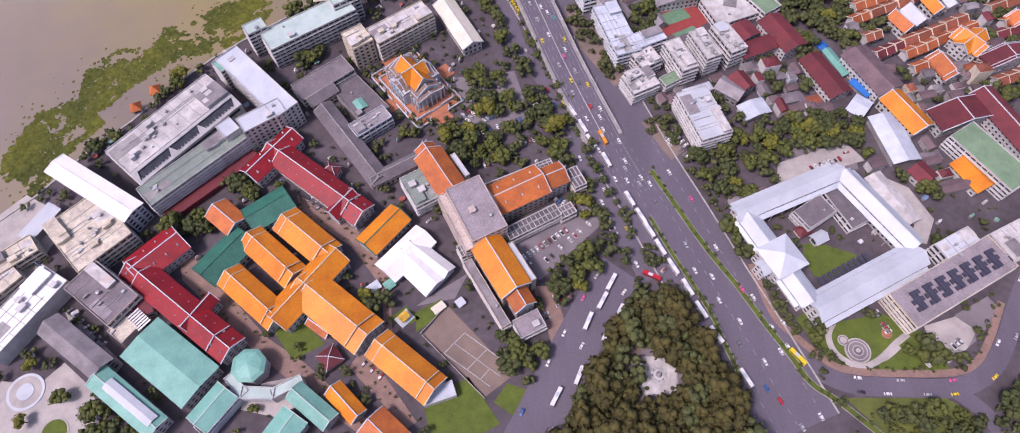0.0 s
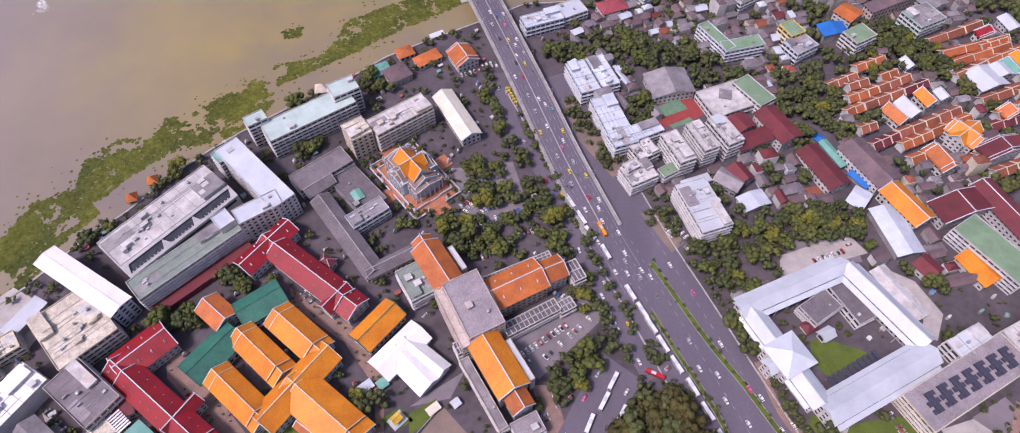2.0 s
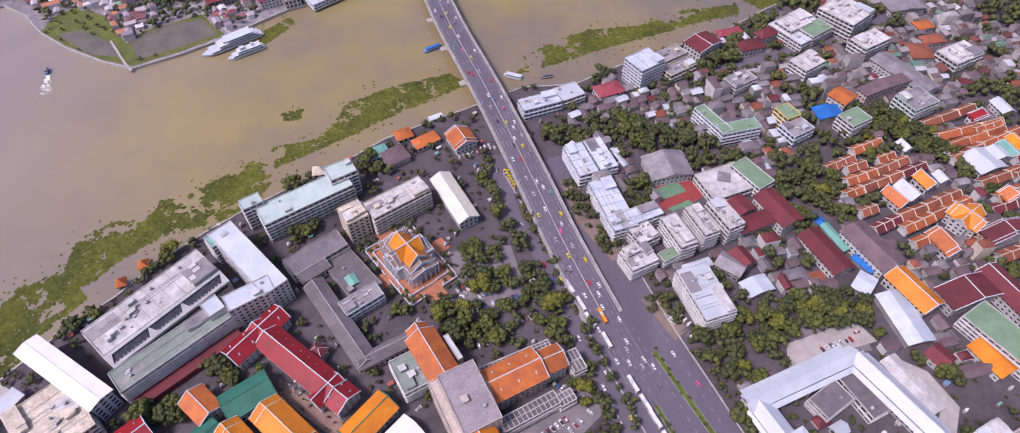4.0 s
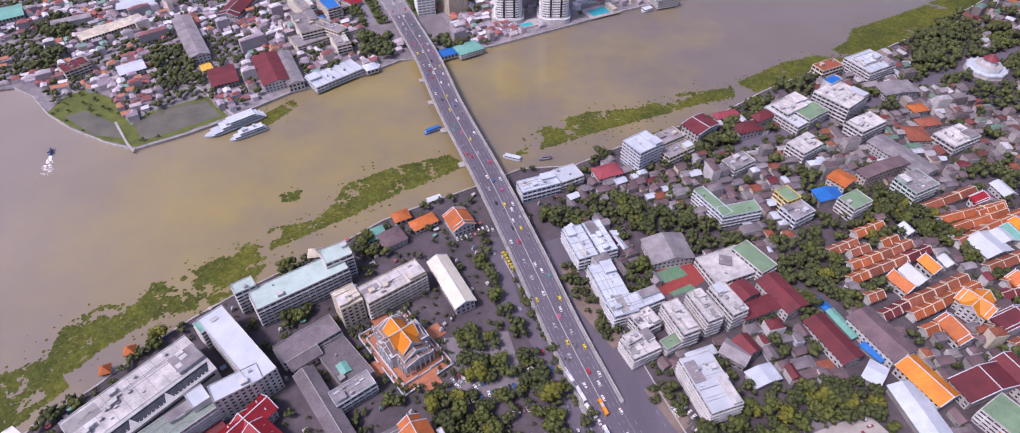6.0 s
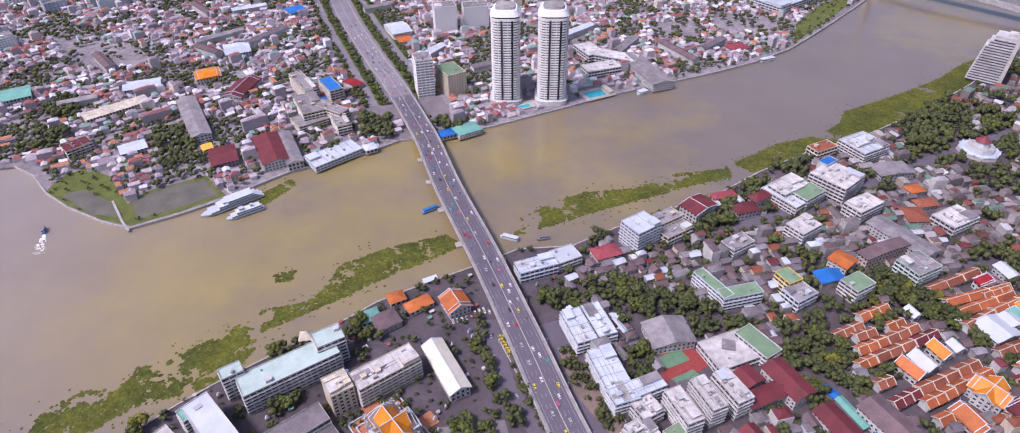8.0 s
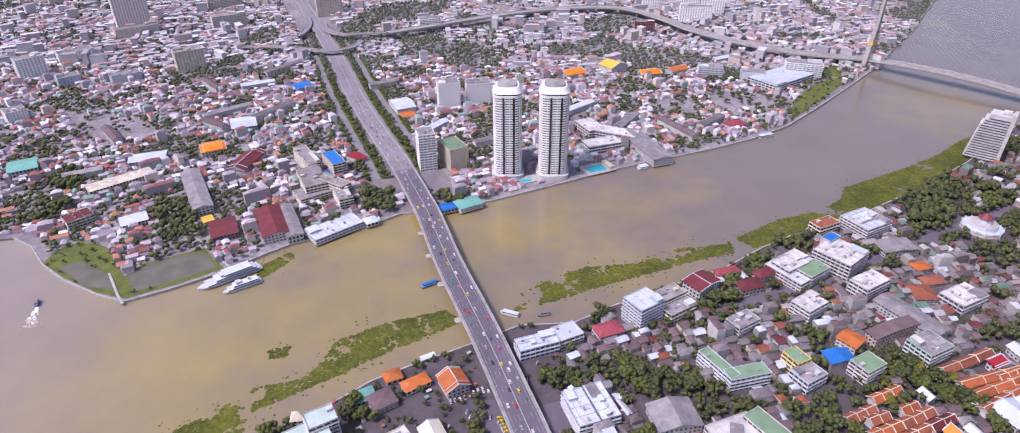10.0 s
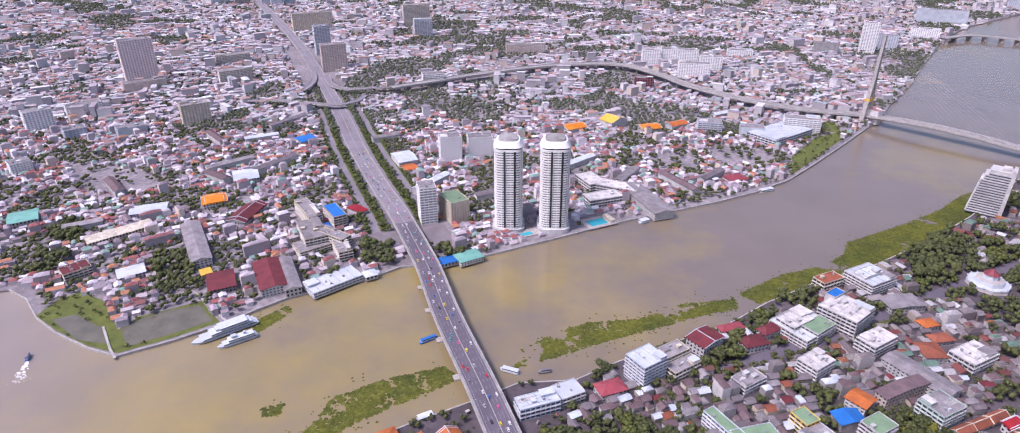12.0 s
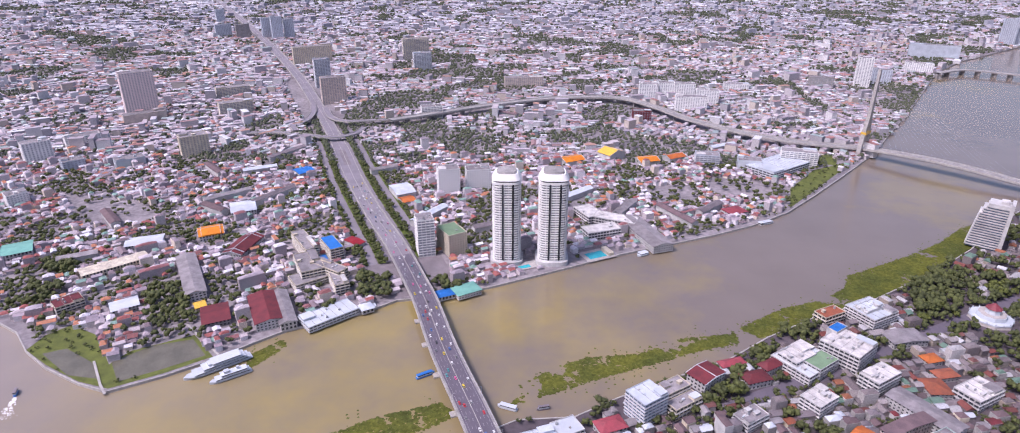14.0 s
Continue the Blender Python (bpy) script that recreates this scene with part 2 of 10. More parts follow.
def inside(x, y, poly):
    r = False
    j = len(poly) - 1
    for i in range(len(poly)):
        (xi, yi), (xj, yj) = poly[i][:2], poly[j][:2]
        if (yi > y) != (yj > y) and x < (xj - xi) * (y - yi) / (yj - yi) + xi:
            r = not r
        j = i
    return r


def near_line(x, y, line, d):
    for (ax, ay), (bx, by) in zip([q[:2] for q in line], [q[:2] for q in line[1:]]):
        ux, uy = bx - ax, by - ay
        k = max(0, min(1, ((x - ax) * ux + (y - ay) * uy) / (ux * ux + uy * uy + 1e-9)))
        if (x - ax - k * ux) ** 2 + (y - ay - k * uy) ** 2 < d * d:
            return True
    return False


HASH = {}


def free(x, y, r):
    for fx, fy, hl, hw, c, s in HASH.get((int(x // 60), int(y // 60)), ()):
        dx, dy = x - fx, y - fy
        if abs(c * dx + s * dy) < hl + r and abs(-s * dx + c * dy) < hw + r:
            return False
    return True


def foot(x, y, w, d, a):
    q = (x, y, w / 2, d / 2, math.cos(a), math.sin(a))
    k = math.hypot(w, d) / 2 + 25
    for i in range(int((x - k) // 60), int((x + k) // 60) + 1):
        for j in range(int((y - k) // 60), int((y + k) // 60) + 1):
            HASH.setdefault((i, j), []).append(q)


# ---- buildings ----
COUNT = [0]


def facade(e, x, y, a, ln, off, z0, h, n, style, material):
    """One wall with real window openings, storey by storey, joined in one sheet with deep reveals."""
    pitch, gap, sill, head = {"punch": (3.6, 0.95, 1.0, 0.7), "ledge": (4.4, 0.45, 1.15, 0.45)}[style]
    if y + e.location.y > 1000:
        pitch, gap = pitch * 1.5, gap * 1.5
    cols = max(1, int(ln / pitch))
    pw, fh = ln / cols, (h - z0) / n
    xs, zs = [-ln / 2], [z0 - (0.5 if z0 == 0 else 0)]
    for c in range(cols):
        xs += [-ln / 2 + c * pw + gap, -ln / 2 + (c + 1) * pw - gap]
    for k in range(n):
        zs += [z0 + k * fh + sill, z0 + (k + 1) * fh - head]
    xs.append(ln / 2), zs.append(h)
    m, r = len(xs), len(zs)
    v = [(q, -off, z) for z in zs for q in xs]
    inner = len(v)
    v += [(q, -off + 0.32, z) for z in zs for q in xs]
    f = []
    for k in range(r - 1):
        for c in range(m - 1):
            i0, i1, i2, i3 = k * m + c, k * m + c + 1, (k + 1) * m + c + 1, (k + 1) * m + c
            if k % 2 and c % 2:
                f += [(i0, i1, inner + i1, inner + i0), (i1, i2, inner + i2, inner + i1), (i2, i3, inner + i3, inner + i2), (i3, i0, inner + i0, inner + i3)]
            else:
                f.append((i0, i1, i2, i3))
    part("wall", Geo(x, y, a).put(v, f).data(), material, e)


def window_rows(e, g0, w, d, h, n, glass, style, z0=0.0, wall=None):
    """A glazed core behind four walls with openings, and sun ledges between the storeys."""
    x, y, a = g0
    part("glazing", Geo(x, y, a).box(-w / 2 + 0.3, w / 2 - 0.3, -d / 2 + 0.3, d / 2 - 0.3, z0 - (0.4 if z0 == 0 else 0), h - 0.05).data(), glass, e)
    for side in range(4):
        ln, off = ((w, d / 2), (d, w / 2))[side % 2]
        facade(e, x, y, a + side * math.pi / 2, ln, off, z0, h, n, style, wall)
    fh = (h - z0) / n
    if style == "ledge":
        for k in range(1, n):
            zb = z0 + k * fh
            part("ledge", Geo(x, y, a).box(-w / 2 - 0.6, w / 2 + 0.6, -d / 2 - 0.6, d / 2 + 0.6, zb - 0.12, zb + 0.3).data(), M["white"], e)


def furnish_roof(e, deck, x, y, w, d, h, a, wall, roof, rnd):
    """Raised rooms, joints, patched areas and pipe runs on a flat roof."""
    sx, sy = rnd.choice((-1, 1)), rnd.choice((-1, 1))
    pw, pd = w * rnd.uniform(0.2, 0.36), d * rnd.uniform(0.34, 0.55)
    px, py = sx * (w / 2 - pw / 2 - rnd.uniform(0.6, 2.5)), sy * (d / 2 - pd / 2 - rnd.uniform(0.6, 2.0))
    top = h + rnd.uniform(2.4, 3.3)
    room = part("penthouse", Geo(x, y, a).box(px - pw / 2, px + pw / 2, py - pd / 2, py + pd / 2, h + 0.1, top).data(), M[wall], e)
    g = Geo(x, y, a).box(px - pw / 2 - 0.4, px + pw / 2 + 0.4, py - pd / 2 - 0.4, py + pd / 2 + 0.4, top, top + 0.25)
    part("penthouse_roof", g.data(), M[rnd.choice((roof, roof, "bright", "greyroof", "dirtywhite"))], room)
    g, n = Geo(x, y, a), max(1, int(max(w, d) / 8))
    for k in range(1, n):
        if w > d:
            q = -w / 2 + k * w / n
            g.box(q - 0.14, q + 0.14, -d / 2 + 0.4, d / 2 - 0.4, h + 0.15, h + 0.42)
        else:
            q = -d / 2 + k * d / n
            g.box(-w / 2 + 0.4, w / 2 - 0.4, q - 0.14, q + 0.14, h + 0.15, h + 0.42)
    if n > 1:
        part("roof_joint", g.data(), M["concrete"], deck)
    if y + e.location.y > 430:
        return
    qw, qd = w * rnd.uniform(0.22, 0.4), d * rnd.uniform(0.25, 0.4)
    qx, qy = -sx * (w / 2 - qw / 2 - 1.0), rnd.uniform(-0.25, 0.25) * d
    part("roof_patch", Geo(x, y, a).box(qx - qw / 2, qx + qw / 2, qy - qd / 2, qy + qd / 2, h + 0.1, h + 0.29).data(), M[rnd.choice(("greyroof", "midroof", "concrete", "dirtywhite"))], deck)
    g = Geo(x, y, a)
    for k in range(3):
        q = rnd.uniform(-0.3, 0.3) * d
        g.box(-w * 0.42, w * rnd.uniform(0.1, 0.4), q - 0.12, q + 0.12, h + 0.3, h + 0.55)
    part("pipe_run", g.data(), M["steel"], deck)


def beam_grid(e, x, y, w, d, h, a, n, key="white"):
    """A low flat wing whose roof is a dark deck under a grid of pale beams."""
    flat(e, x, y, w, d, h, a, wall="pink", roof="darkroof", clutter=0)
    x, y = x - e.location.x, y - e.location.y
    for k in range(n + 1):
        q = -w / 2 + k * w / n
        part("roof_beam", Geo(x, y, a).box(q - 0.22, q + 0.22, -d / 2, d / 2, h + 1.1, h + 1.5).data(), M[key], e)
    for q in (-d / 2, 0, d / 2):
        part("roof_beam", Geo(x, y, a).box(-w / 2, w / 2, q - 0.22, q + 0.22, h + 0.3, h + 1.4).data(), M[key], e)


def flat(e, x, y, w, d, h, a, wall="white", roof="greyroof", style="ledge", n=None, clutter=3, glass="glass", z0=0.0):
    """A flat-roofed block: body, storeys of windows, roof slab inside a parapet, and things on the roof."""
    foot(x, y, w, d, a)
    COUNT[0] += 1
    h += 0.04 * (COUNT[0] % 5)  # wings of one block never share a plane
    x, y = x - e.location.x, y - e.location.y
    if style == "plain":
        part("wall", Geo(x, y, a).box(-w / 2, w / 2, -d / 2, d / 2, z0 - 0.5 if z0 == 0 else z0, h).data(), M[wall], e)
    deck = part("roof", Geo(x, y, a).box(-w / 2 + 0.35, w / 2 - 0.35, -d / 2 + 0.35, d / 2 - 0.35, h, h + 0.2).data(), M[roof], e)
    g = Geo(x, y, a)
    for q in ((-w / 2 - 0.05, w / 2 + 0.05, -d / 2 - 0.05, -d / 2 + 0.3), (-w / 2 - 0.05, w / 2 + 0.05, d / 2 - 0.3, d / 2 + 0.05), (-w / 2 - 0.05, -w / 2 + 0.3, -d / 2 + 0.3, d / 2 - 0.3), (w / 2 - 0.3, w / 2 + 0.05, -d / 2 + 0.3, d / 2 - 0.3)):
        g.box(*q, h - 0.3, h + 1.0)
    part("parapet", g.data(), M[wall], e)
    if style != "plain":
        window_rows(e, (x, y, a), w, d, h, n or max(1, round((h - z0) / 3.5)), M[glass], style, z0, M[wall])
    rnd = random.Random(int(x * 7 + y * 13 + w * 31 + e.location.x * 3))
    if clutter >= 3 and min(w, d) > 11:
        furnish_roof(e, deck, x, y, w, d, h, a, wall, roof, rnd)
    for nth in range(clutter):
        cx, cy = rnd.uniform(-0.4, 0.4) * w, rnd.uniform(-0.32, 0.32) * d
        kind = rnd.random()
        if kind < 0.3 and min(w, d) > 9:
            sw, sd = rnd.uniform(3, 5.5), rnd.uniform(2.5, 4)
            top = h + 2.6 + 0.06 * nth
            part("stair_house", Geo(x, y, a).box(cx - sw / 2, cx + sw / 2, cy - sd / 2, cy + sd / 2, h + 0.15, top + 0.1).box(cx - sw / 2 - 0.3, cx + sw / 2 + 0.3, cy - sd / 2 - 0.3, cy + sd / 2 + 0.3, top, top + 0.25).data(), M[wall], e)
        elif kind < 0.55:
            g = Geo(x, y, a)
            r = rnd.uniform(0.9, 1.4)
            ring = [(cx + r * math.cos(i * math.pi / 4), cy + r * math.sin(i * math.pi / 4)) for i in range(8)]
            g.put([(*q, h + 0.2) for q in ring] + [(*q, h + 2.2) for q in ring] + [(cx, cy, h + 2.6)], [(i, (i + 1) % 8, 8 + (i + 1) % 8, 8 + i) for i in range(8)] + [(8 + i, 8 + (i + 1) % 8, 16) for i in range(8)])
            part("water_tank", g.data(), M["steel"], e)
        else:
            sw, sd, sh = rnd.uniform(1.2, 3.4), rnd.uniform(0.9, 1.8), rnd.uniform(0.8, 1.7)
            g = Geo(x, y, a).box(cx - sw / 2, cx + sw / 2, cy - sd / 2, cy + sd / 2, h + 0.2, h + 0.2 + sh)
            part("air_conditioner", g.data(), M[("bright", "white", "steel", "concrete")[rnd.randrange(4)]], e)


def slopes(g1, g2, trim, L, hw, z, rise, over=0.7, th=0.3, ends=True):
    """Two roof slopes about a ridge along local x, and the trim on their edges."""
    for g, s in ((g1, -1), (g2, 1)):
        ye, ze = s * (hw + over), z - over * rise / hw
        p = [(-L / 2, ye, ze), (L / 2, ye, ze), (L / 2, 0, z + rise), (-L / 2, 0, z + rise)]
        pts = p + [(q[0], q[1], q[2] + th) for q in p]
        g.put(pts, BOXFACES if s < 0 else [f[::-1] for f in BOXFACES])
        if trim and ends:
            for ex in (-L / 2, L / 2):
                a0, b0 = (ye, ze + th), (0, z + rise + th)
                q = [(ex - 0.26, *a0), (ex + 0.26, *a0), (ex + 0.26, *b0), (ex - 0.26, *b0)]
                trim.put([(i, j, k - 0.25) for i, j, k in q] + [(i, j, k + 0.4) for i, j, k in q], BOXFACES)
    if trim:
        trim.box(-L / 2, L / 2, -0.3, 0.3, z + rise + th - 0.1, z + rise + th + 0.35)


def gable(e, x, y, w, d, h, a, wall="white", roof="orange", rise=None, tiers=1, trim="bright", style="punch", skirt=False, spikes=False, dormers=0):
    """A hall with a pitched roof along its length, in one or more overlapping tiers."""
    foot(x, y, w, d, a)
    x, y = x - e.location.x, y - e.location.y
    rise = rise or d * 0.38
    hw = d / 2
    g = Geo(x, y, a)
    W, D = w / 2 - 0.8, hw - 0.6
    k = rise * D / hw
    g.put([(-W, -D, -0.5), (W, -D, -0.5), (W, D, -0.5), (-W, D, -0.5), (-W, -D, h), (W, -D, h), (W, D, h), (-W, D, h), (-W, 0, h + k), (W, 0, h + k)],
          [(0, 3, 2, 1), (0, 1, 5, 4), (2, 3, 7, 6), (1, 2, 6, 9, 5), (3, 0, 4, 8, 7), (4, 5, 9, 8), (7, 8, 9, 6)])
    if style == "plain":
        part("wall", g.data(), M[wall], e)
    else:
        g = Geo(x, y, a)
        g.put([(-W, -D, h - 0.1), (W, -D, h - 0.1), (W, D, h - 0.1), (-W, D, h - 0.1), (-W, 0, h + k), (W, 0, h + k)], [(0, 1, 5, 4), (2, 3, 4, 5), (1, 2, 5), (3, 0, 4), (0, 3, 2, 1)])
        part("gable_wall", g.data(), M[wall], e)
    for t in range(tiers):
        L = w * (1 - 0.27 * t) + 0.6
        lift = 1.1 * t
        g1, g2, tr = Geo(x, y, a), Geo(x, y, a), Geo(x, y, a) if trim else None
        if skirt and t == 0:
            slopes(g1, g2, tr, L, hw, h, rise)
        else:
            slopes(g1, g2, tr, L, hw - 0.25 * t, h + lift, rise)
        part("roof_slope", g1.data(), M[roof], e)
        part("roof_slope", g2.data(), M[roof], e)
        if trim:
            part("roof_trim", tr.data(), M[trim], e)
        if t:
            g = Geo(x, y, a)
            for s in (-1, 1):
                ex = s * (L / 2 - 0.25)
                q = [(-hw * 0.96, h + 0.2), (hw * 0.96, h + 0.2), (hw * 0.96, h + lift), (0, h + lift + rise), (-hw * 0.96, h + lift)]
                g.put([(ex - 0.1, *p) for p in q] + [(ex + 0.1, *p) for p in q], [(0, 1, 2, 3, 4), (9, 8, 7, 6, 5)] + [(i, (i + 1) % 5 + 0, (i + 1) % 5 + 5, i + 5) for i in range(5)])
            part("gable_wall", g.data(), M["bright" if trim else wall], e)
    if spikes:
        for s in (-1, 1):
            g = Geo(x, y, a)
            ex, zz = s * (w / 2 + 0.2), h + rise + 0.3
            g.put([(ex - 0.35, -0.25, zz), (ex + 0.35, -0.25, zz), (ex + 0.35, 0.25, zz), (ex - 0.35, 0.25, zz), (ex + s * 0.9, 0, zz + 2.6)], [(0, 1, 4), (1, 2, 4), (2, 3, 4), (3, 0, 4)])
            part("finial", g.data(), M[trim or "bright"], e)
    for i in range(dormers):
        for s in (-1, 1):
            g = Geo(x, y, a)
            cx = -w / 2 + (i + 0.5) * w / dormers
            cy, zz = s * hw * 0.55, h + rise * 0.45
            g.put([(cx - 0.6, cy - 0.8, zz), (cx + 0.6, cy - 0.8, zz), (cx + 0.6, cy + 0.8, zz), (cx - 0.6, cy + 0.8, zz), (cx, cy - 0.8, zz + 1.5), (cx, cy + 0.8, zz + 1.5)], [(0, 3, 5, 4), (1, 4, 5, 2), (0, 4, 1), (2, 5, 3), (0, 1, 2, 3)])
            part("dormer", g.data(), M["bright"], e)
    if style != "plain":
        window_rows(e, (x, y, a), 2 * W, 2 * D, h, max(1, round(h / 3.8)), M["glass"], "punch", 0.0, M[wall])


def veranda(e, x, y, w, d, h, a, reach=3.2, roof="bright"):
    """Low lean-to roofs on posts along both long sides of a hall."""
    x, y = x - e.location.x, y - e.location.y
    for s_ in (-1, 1):
        y0, y1 = s_ * (d / 2 + 0.9), s_ * (d / 2 + 0.9 + reach)
        q = [(-w / 2, y0, h - 1.2), (w / 2, y0, h - 1.2), (w / 2, y1, h - 2.6), (-w / 2, y1, h - 2.6)]
        part("veranda_roof", Geo(x, y, a).put([(i, j, k - 0.2) for i, j, k in q] + q, BOXFACES if s_ > 0 else [f[::-1] for f in BOXFACES]).data(), M[roof], e)
        for k in range(int(w / 9)):
            px = -w / 2 + 4 + k * 9
            part("veranda_post", Geo(x, y, a).box(px - 0.2, px + 0.2, y1 - s_ * 0.5 - 0.2, y1 - s_ * 0.5 + 0.2, -0.3, h - 2.7).data(), M["white"], e)


def hip(e, x, y, w, d, h, a, wall="white", roof="rust", rise=None, style="punch", trim=None, over=1.0):
    """A block under a hipped roof."""
    foot(x, y, w, d, a)
    x, y = x - e.location.x, y - e.location.y
    rise = rise or min(w, d) * 0.3
    if style == "plain":
        part("wall", Geo(x, y, a).box(-w / 2, w / 2, -d / 2, d / 2, -0.5, h).data(), M[wall], e)
    W, D = w / 2 + over, d / 2 + over
    r = max(0.0, (w - d) / 2) + 0.05
    r2 = max(0.0, (d - w) / 2) + 0.05
    g = Geo(x, y, a)
    g.put([(-W, -D, h), (W, -D, h), (W, D, h), (-W, D, h), (-W, -D, h - 0.3), (W, -D, h - 0.3), (W, D, h - 0.3), (-W, D, h - 0.3),
           (-r, -r2, h + rise), (r, -r2, h + rise), (r, r2, h + rise), (-r, r2, h + rise)],
          [(0, 1, 9, 8), (1, 2, 10, 9), (2, 3, 11, 10), (3, 0, 8, 11), (8, 9, 10, 11), (4, 5, 1, 0), (5, 6, 2, 1), (6, 7, 3, 2), (7, 4, 0, 3), (7, 6, 5, 4)])
    part("roof", g.data(), M[roof], e)
    if trim:
        g = Geo(x, y, a)
        for (ax, ay), (bx, by) in (((-W, -D), (-r, -r2)), ((W, -D), (r, -r2)), ((W, D), (r, r2)), ((-W, D), (-r, r2))):
            q = [(ax - 0.25, ay, h), (ax + 0.25, ay, h), (bx + 0.25, by, h + rise), (bx - 0.25, by, h + rise)]
            g.put([(i, j, k - 0.1) for i, j, k in q] + [(i, j, k + 0.35) for i, j, k in q], BOXFACES)
        part("roof_trim", g.data(), M[trim], e)
    if style != "plain":
        window_rows(e, (x, y, a), w, d, h, max(1, round(h / 3.6)), M["glass"], style, 0.0, M[wall])


def loggia(e, w, d, a, h):
    """A white sloping band along one eave, cut by three long dark openings with chamfered ends."""
    def at(u, k, lift=0.0):
        return (u * w, -d / 2 - 0.3 - 9.0 * k, h + 0.9 - 4.4 * k + lift)

    def plate(u0, u1, v0, v1, k0, k1, g):
        q = [at(u0, k1), at(u1, k1), at(v1, k0), at(v0, k0)]
        g.put([(i, j, k - 0.5) for i, j, k in q] + q, BOXFACES)

    part("arcade_shade", Geo(0, 0, a).put([at(-0.48, 0.95, -1.3), at(0.48, 0.95, -1.3), at(0.48, 0.05, -1.3), at(-0.48, 0.05, -1.3)], [(0, 1, 2, 3)]).data(), M["glass"], e)
    g = Geo(0, 0, a)
    plate(-0.5, 0.5, -0.5, 0.5, 0.0, 0.2, g)
    plate(-0.5, 0.5, -0.5, 0.5, 0.80, 1.0, g)
    for u0, u1, v0, v1 in ((-0.5, -0.48, -0.5, -0.45), (-0.19, -0.12, -0.155, -0.155), (0.09, 0.16, 0.125, 0.125), (0.45, 0.5, 0.48, 0.5)):
        plate(u0, u1, v0, v1, 0.2, 0.80, g)
    part("arcade", g.data(), M["white"], e)
    g = Geo(0, 0, a)
    for i in range(30):
        x, y, z = at(-0.46 + i * 0.0315, 0.78)
        g.box(x - 0.25, x + 0.25, y - 0.3, y + 0.9, z - 1.0, z + 0.2)
    part("arcade_teeth", g.data(), M["white"], e)
    part("lower_wall", Geo(0, 0, a).box(-w / 2, w / 2, -d / 2 - 9.2, -d / 2 - 0.65, -0.4, h - 4.2).data(), M["white"], e)
    part("lower_glazing", Geo(0, 0, a).box(-w * 0.47, w * 0.47, -d / 2 - 9.3, -d / 2 - 9.0, h - 8.0, h - 5.6).data(), M["glass"], e)


NEAR_BANK = [(-355, 130), (-336, 150), (-314, 182), (-287, 212), (-266, 242), (-242, 268), (-220, 288), (-170, 327), (-138, 351), (-117, 370), (-83, 390), (-44, 411), (2, 438), (51, 442), (93, 468), (159, 502), (210, 527), (261, 565), (332, 608), (402, 638), (476, 684), (548, 733), (602, 773), (682, 844), (758, 904)]
FAR_BANK = [(-550, 579), (-520, 562), (-488, 530), (-451, 504), (-405, 481), (-372, 470), (-332, 493), (-295, 520), (-267, 548), (-241, 571), (-167, 607), (-135, 633), (-77, 644), (-25, 667), (21, 691), (71, 717), (114, 742), (160, 762), (206, 782), (276, 813), (341, 847), (405, 892), (471, 958), (570, 1062), (628, 1125), (681, 1183), (778, 1314), (902, 1474), (1073, 1710), (1250, 1953), (1430, 2135), (1840, 2441)]
BRIDGE_FAR = [(-28, 416), (-69, 521), (-98, 609), (-121, 669), (-159, 764), (-206, 867), (-272, 1018), (-351, 1219), (-461, 1472), (-585, 1753), (-751, 2091), (-1001, 2574), (-1335, 3188)]
RAMP = [(6, 322), (27, 262), (44, 219), (60, 180), (74, 148)]
ROAD_MAIN = [(15, 342), (41, 280), (62, 224), (79, 179), (99, 132), (118, 86), (137, 42), (156, -5)]
ROAD_SIDE = [(59, 93), (47, 77), (30, 48), (15, 21), (5, 2), (-5, -16)]
ROAD_EAST = [(141, 72), (150, 58), (161, 40), (170, 28), (188, 20), (213, 18), (249, 18), (271, 28), (286, 45), (302, 69), (318, 92)]
ROAD_FORK = [(244, 18), (259, 5), (264, -7), (268, -25), (272, -50)]
EAST_KERB = [(140, 96), (148, 62), (160, 46.5), (176, 31), (190, 25.6), (214, 24), (249, 24.4), (266, 31), (280, 47), (294, 69)]
SERVICE = [(-20, 350), (-9, 287), (19, 236), (44, 163), (63, 118), (77, 86)]
PARK = [(69, 77), (87, 71), (104, 44), (118, 9), (125, -16), (16, -16), (30, 13), (54, 56)]
STREET_N = [(110, 417), (173, 448), (244, 483), (328, 520), (442, 580), (580, 649)]
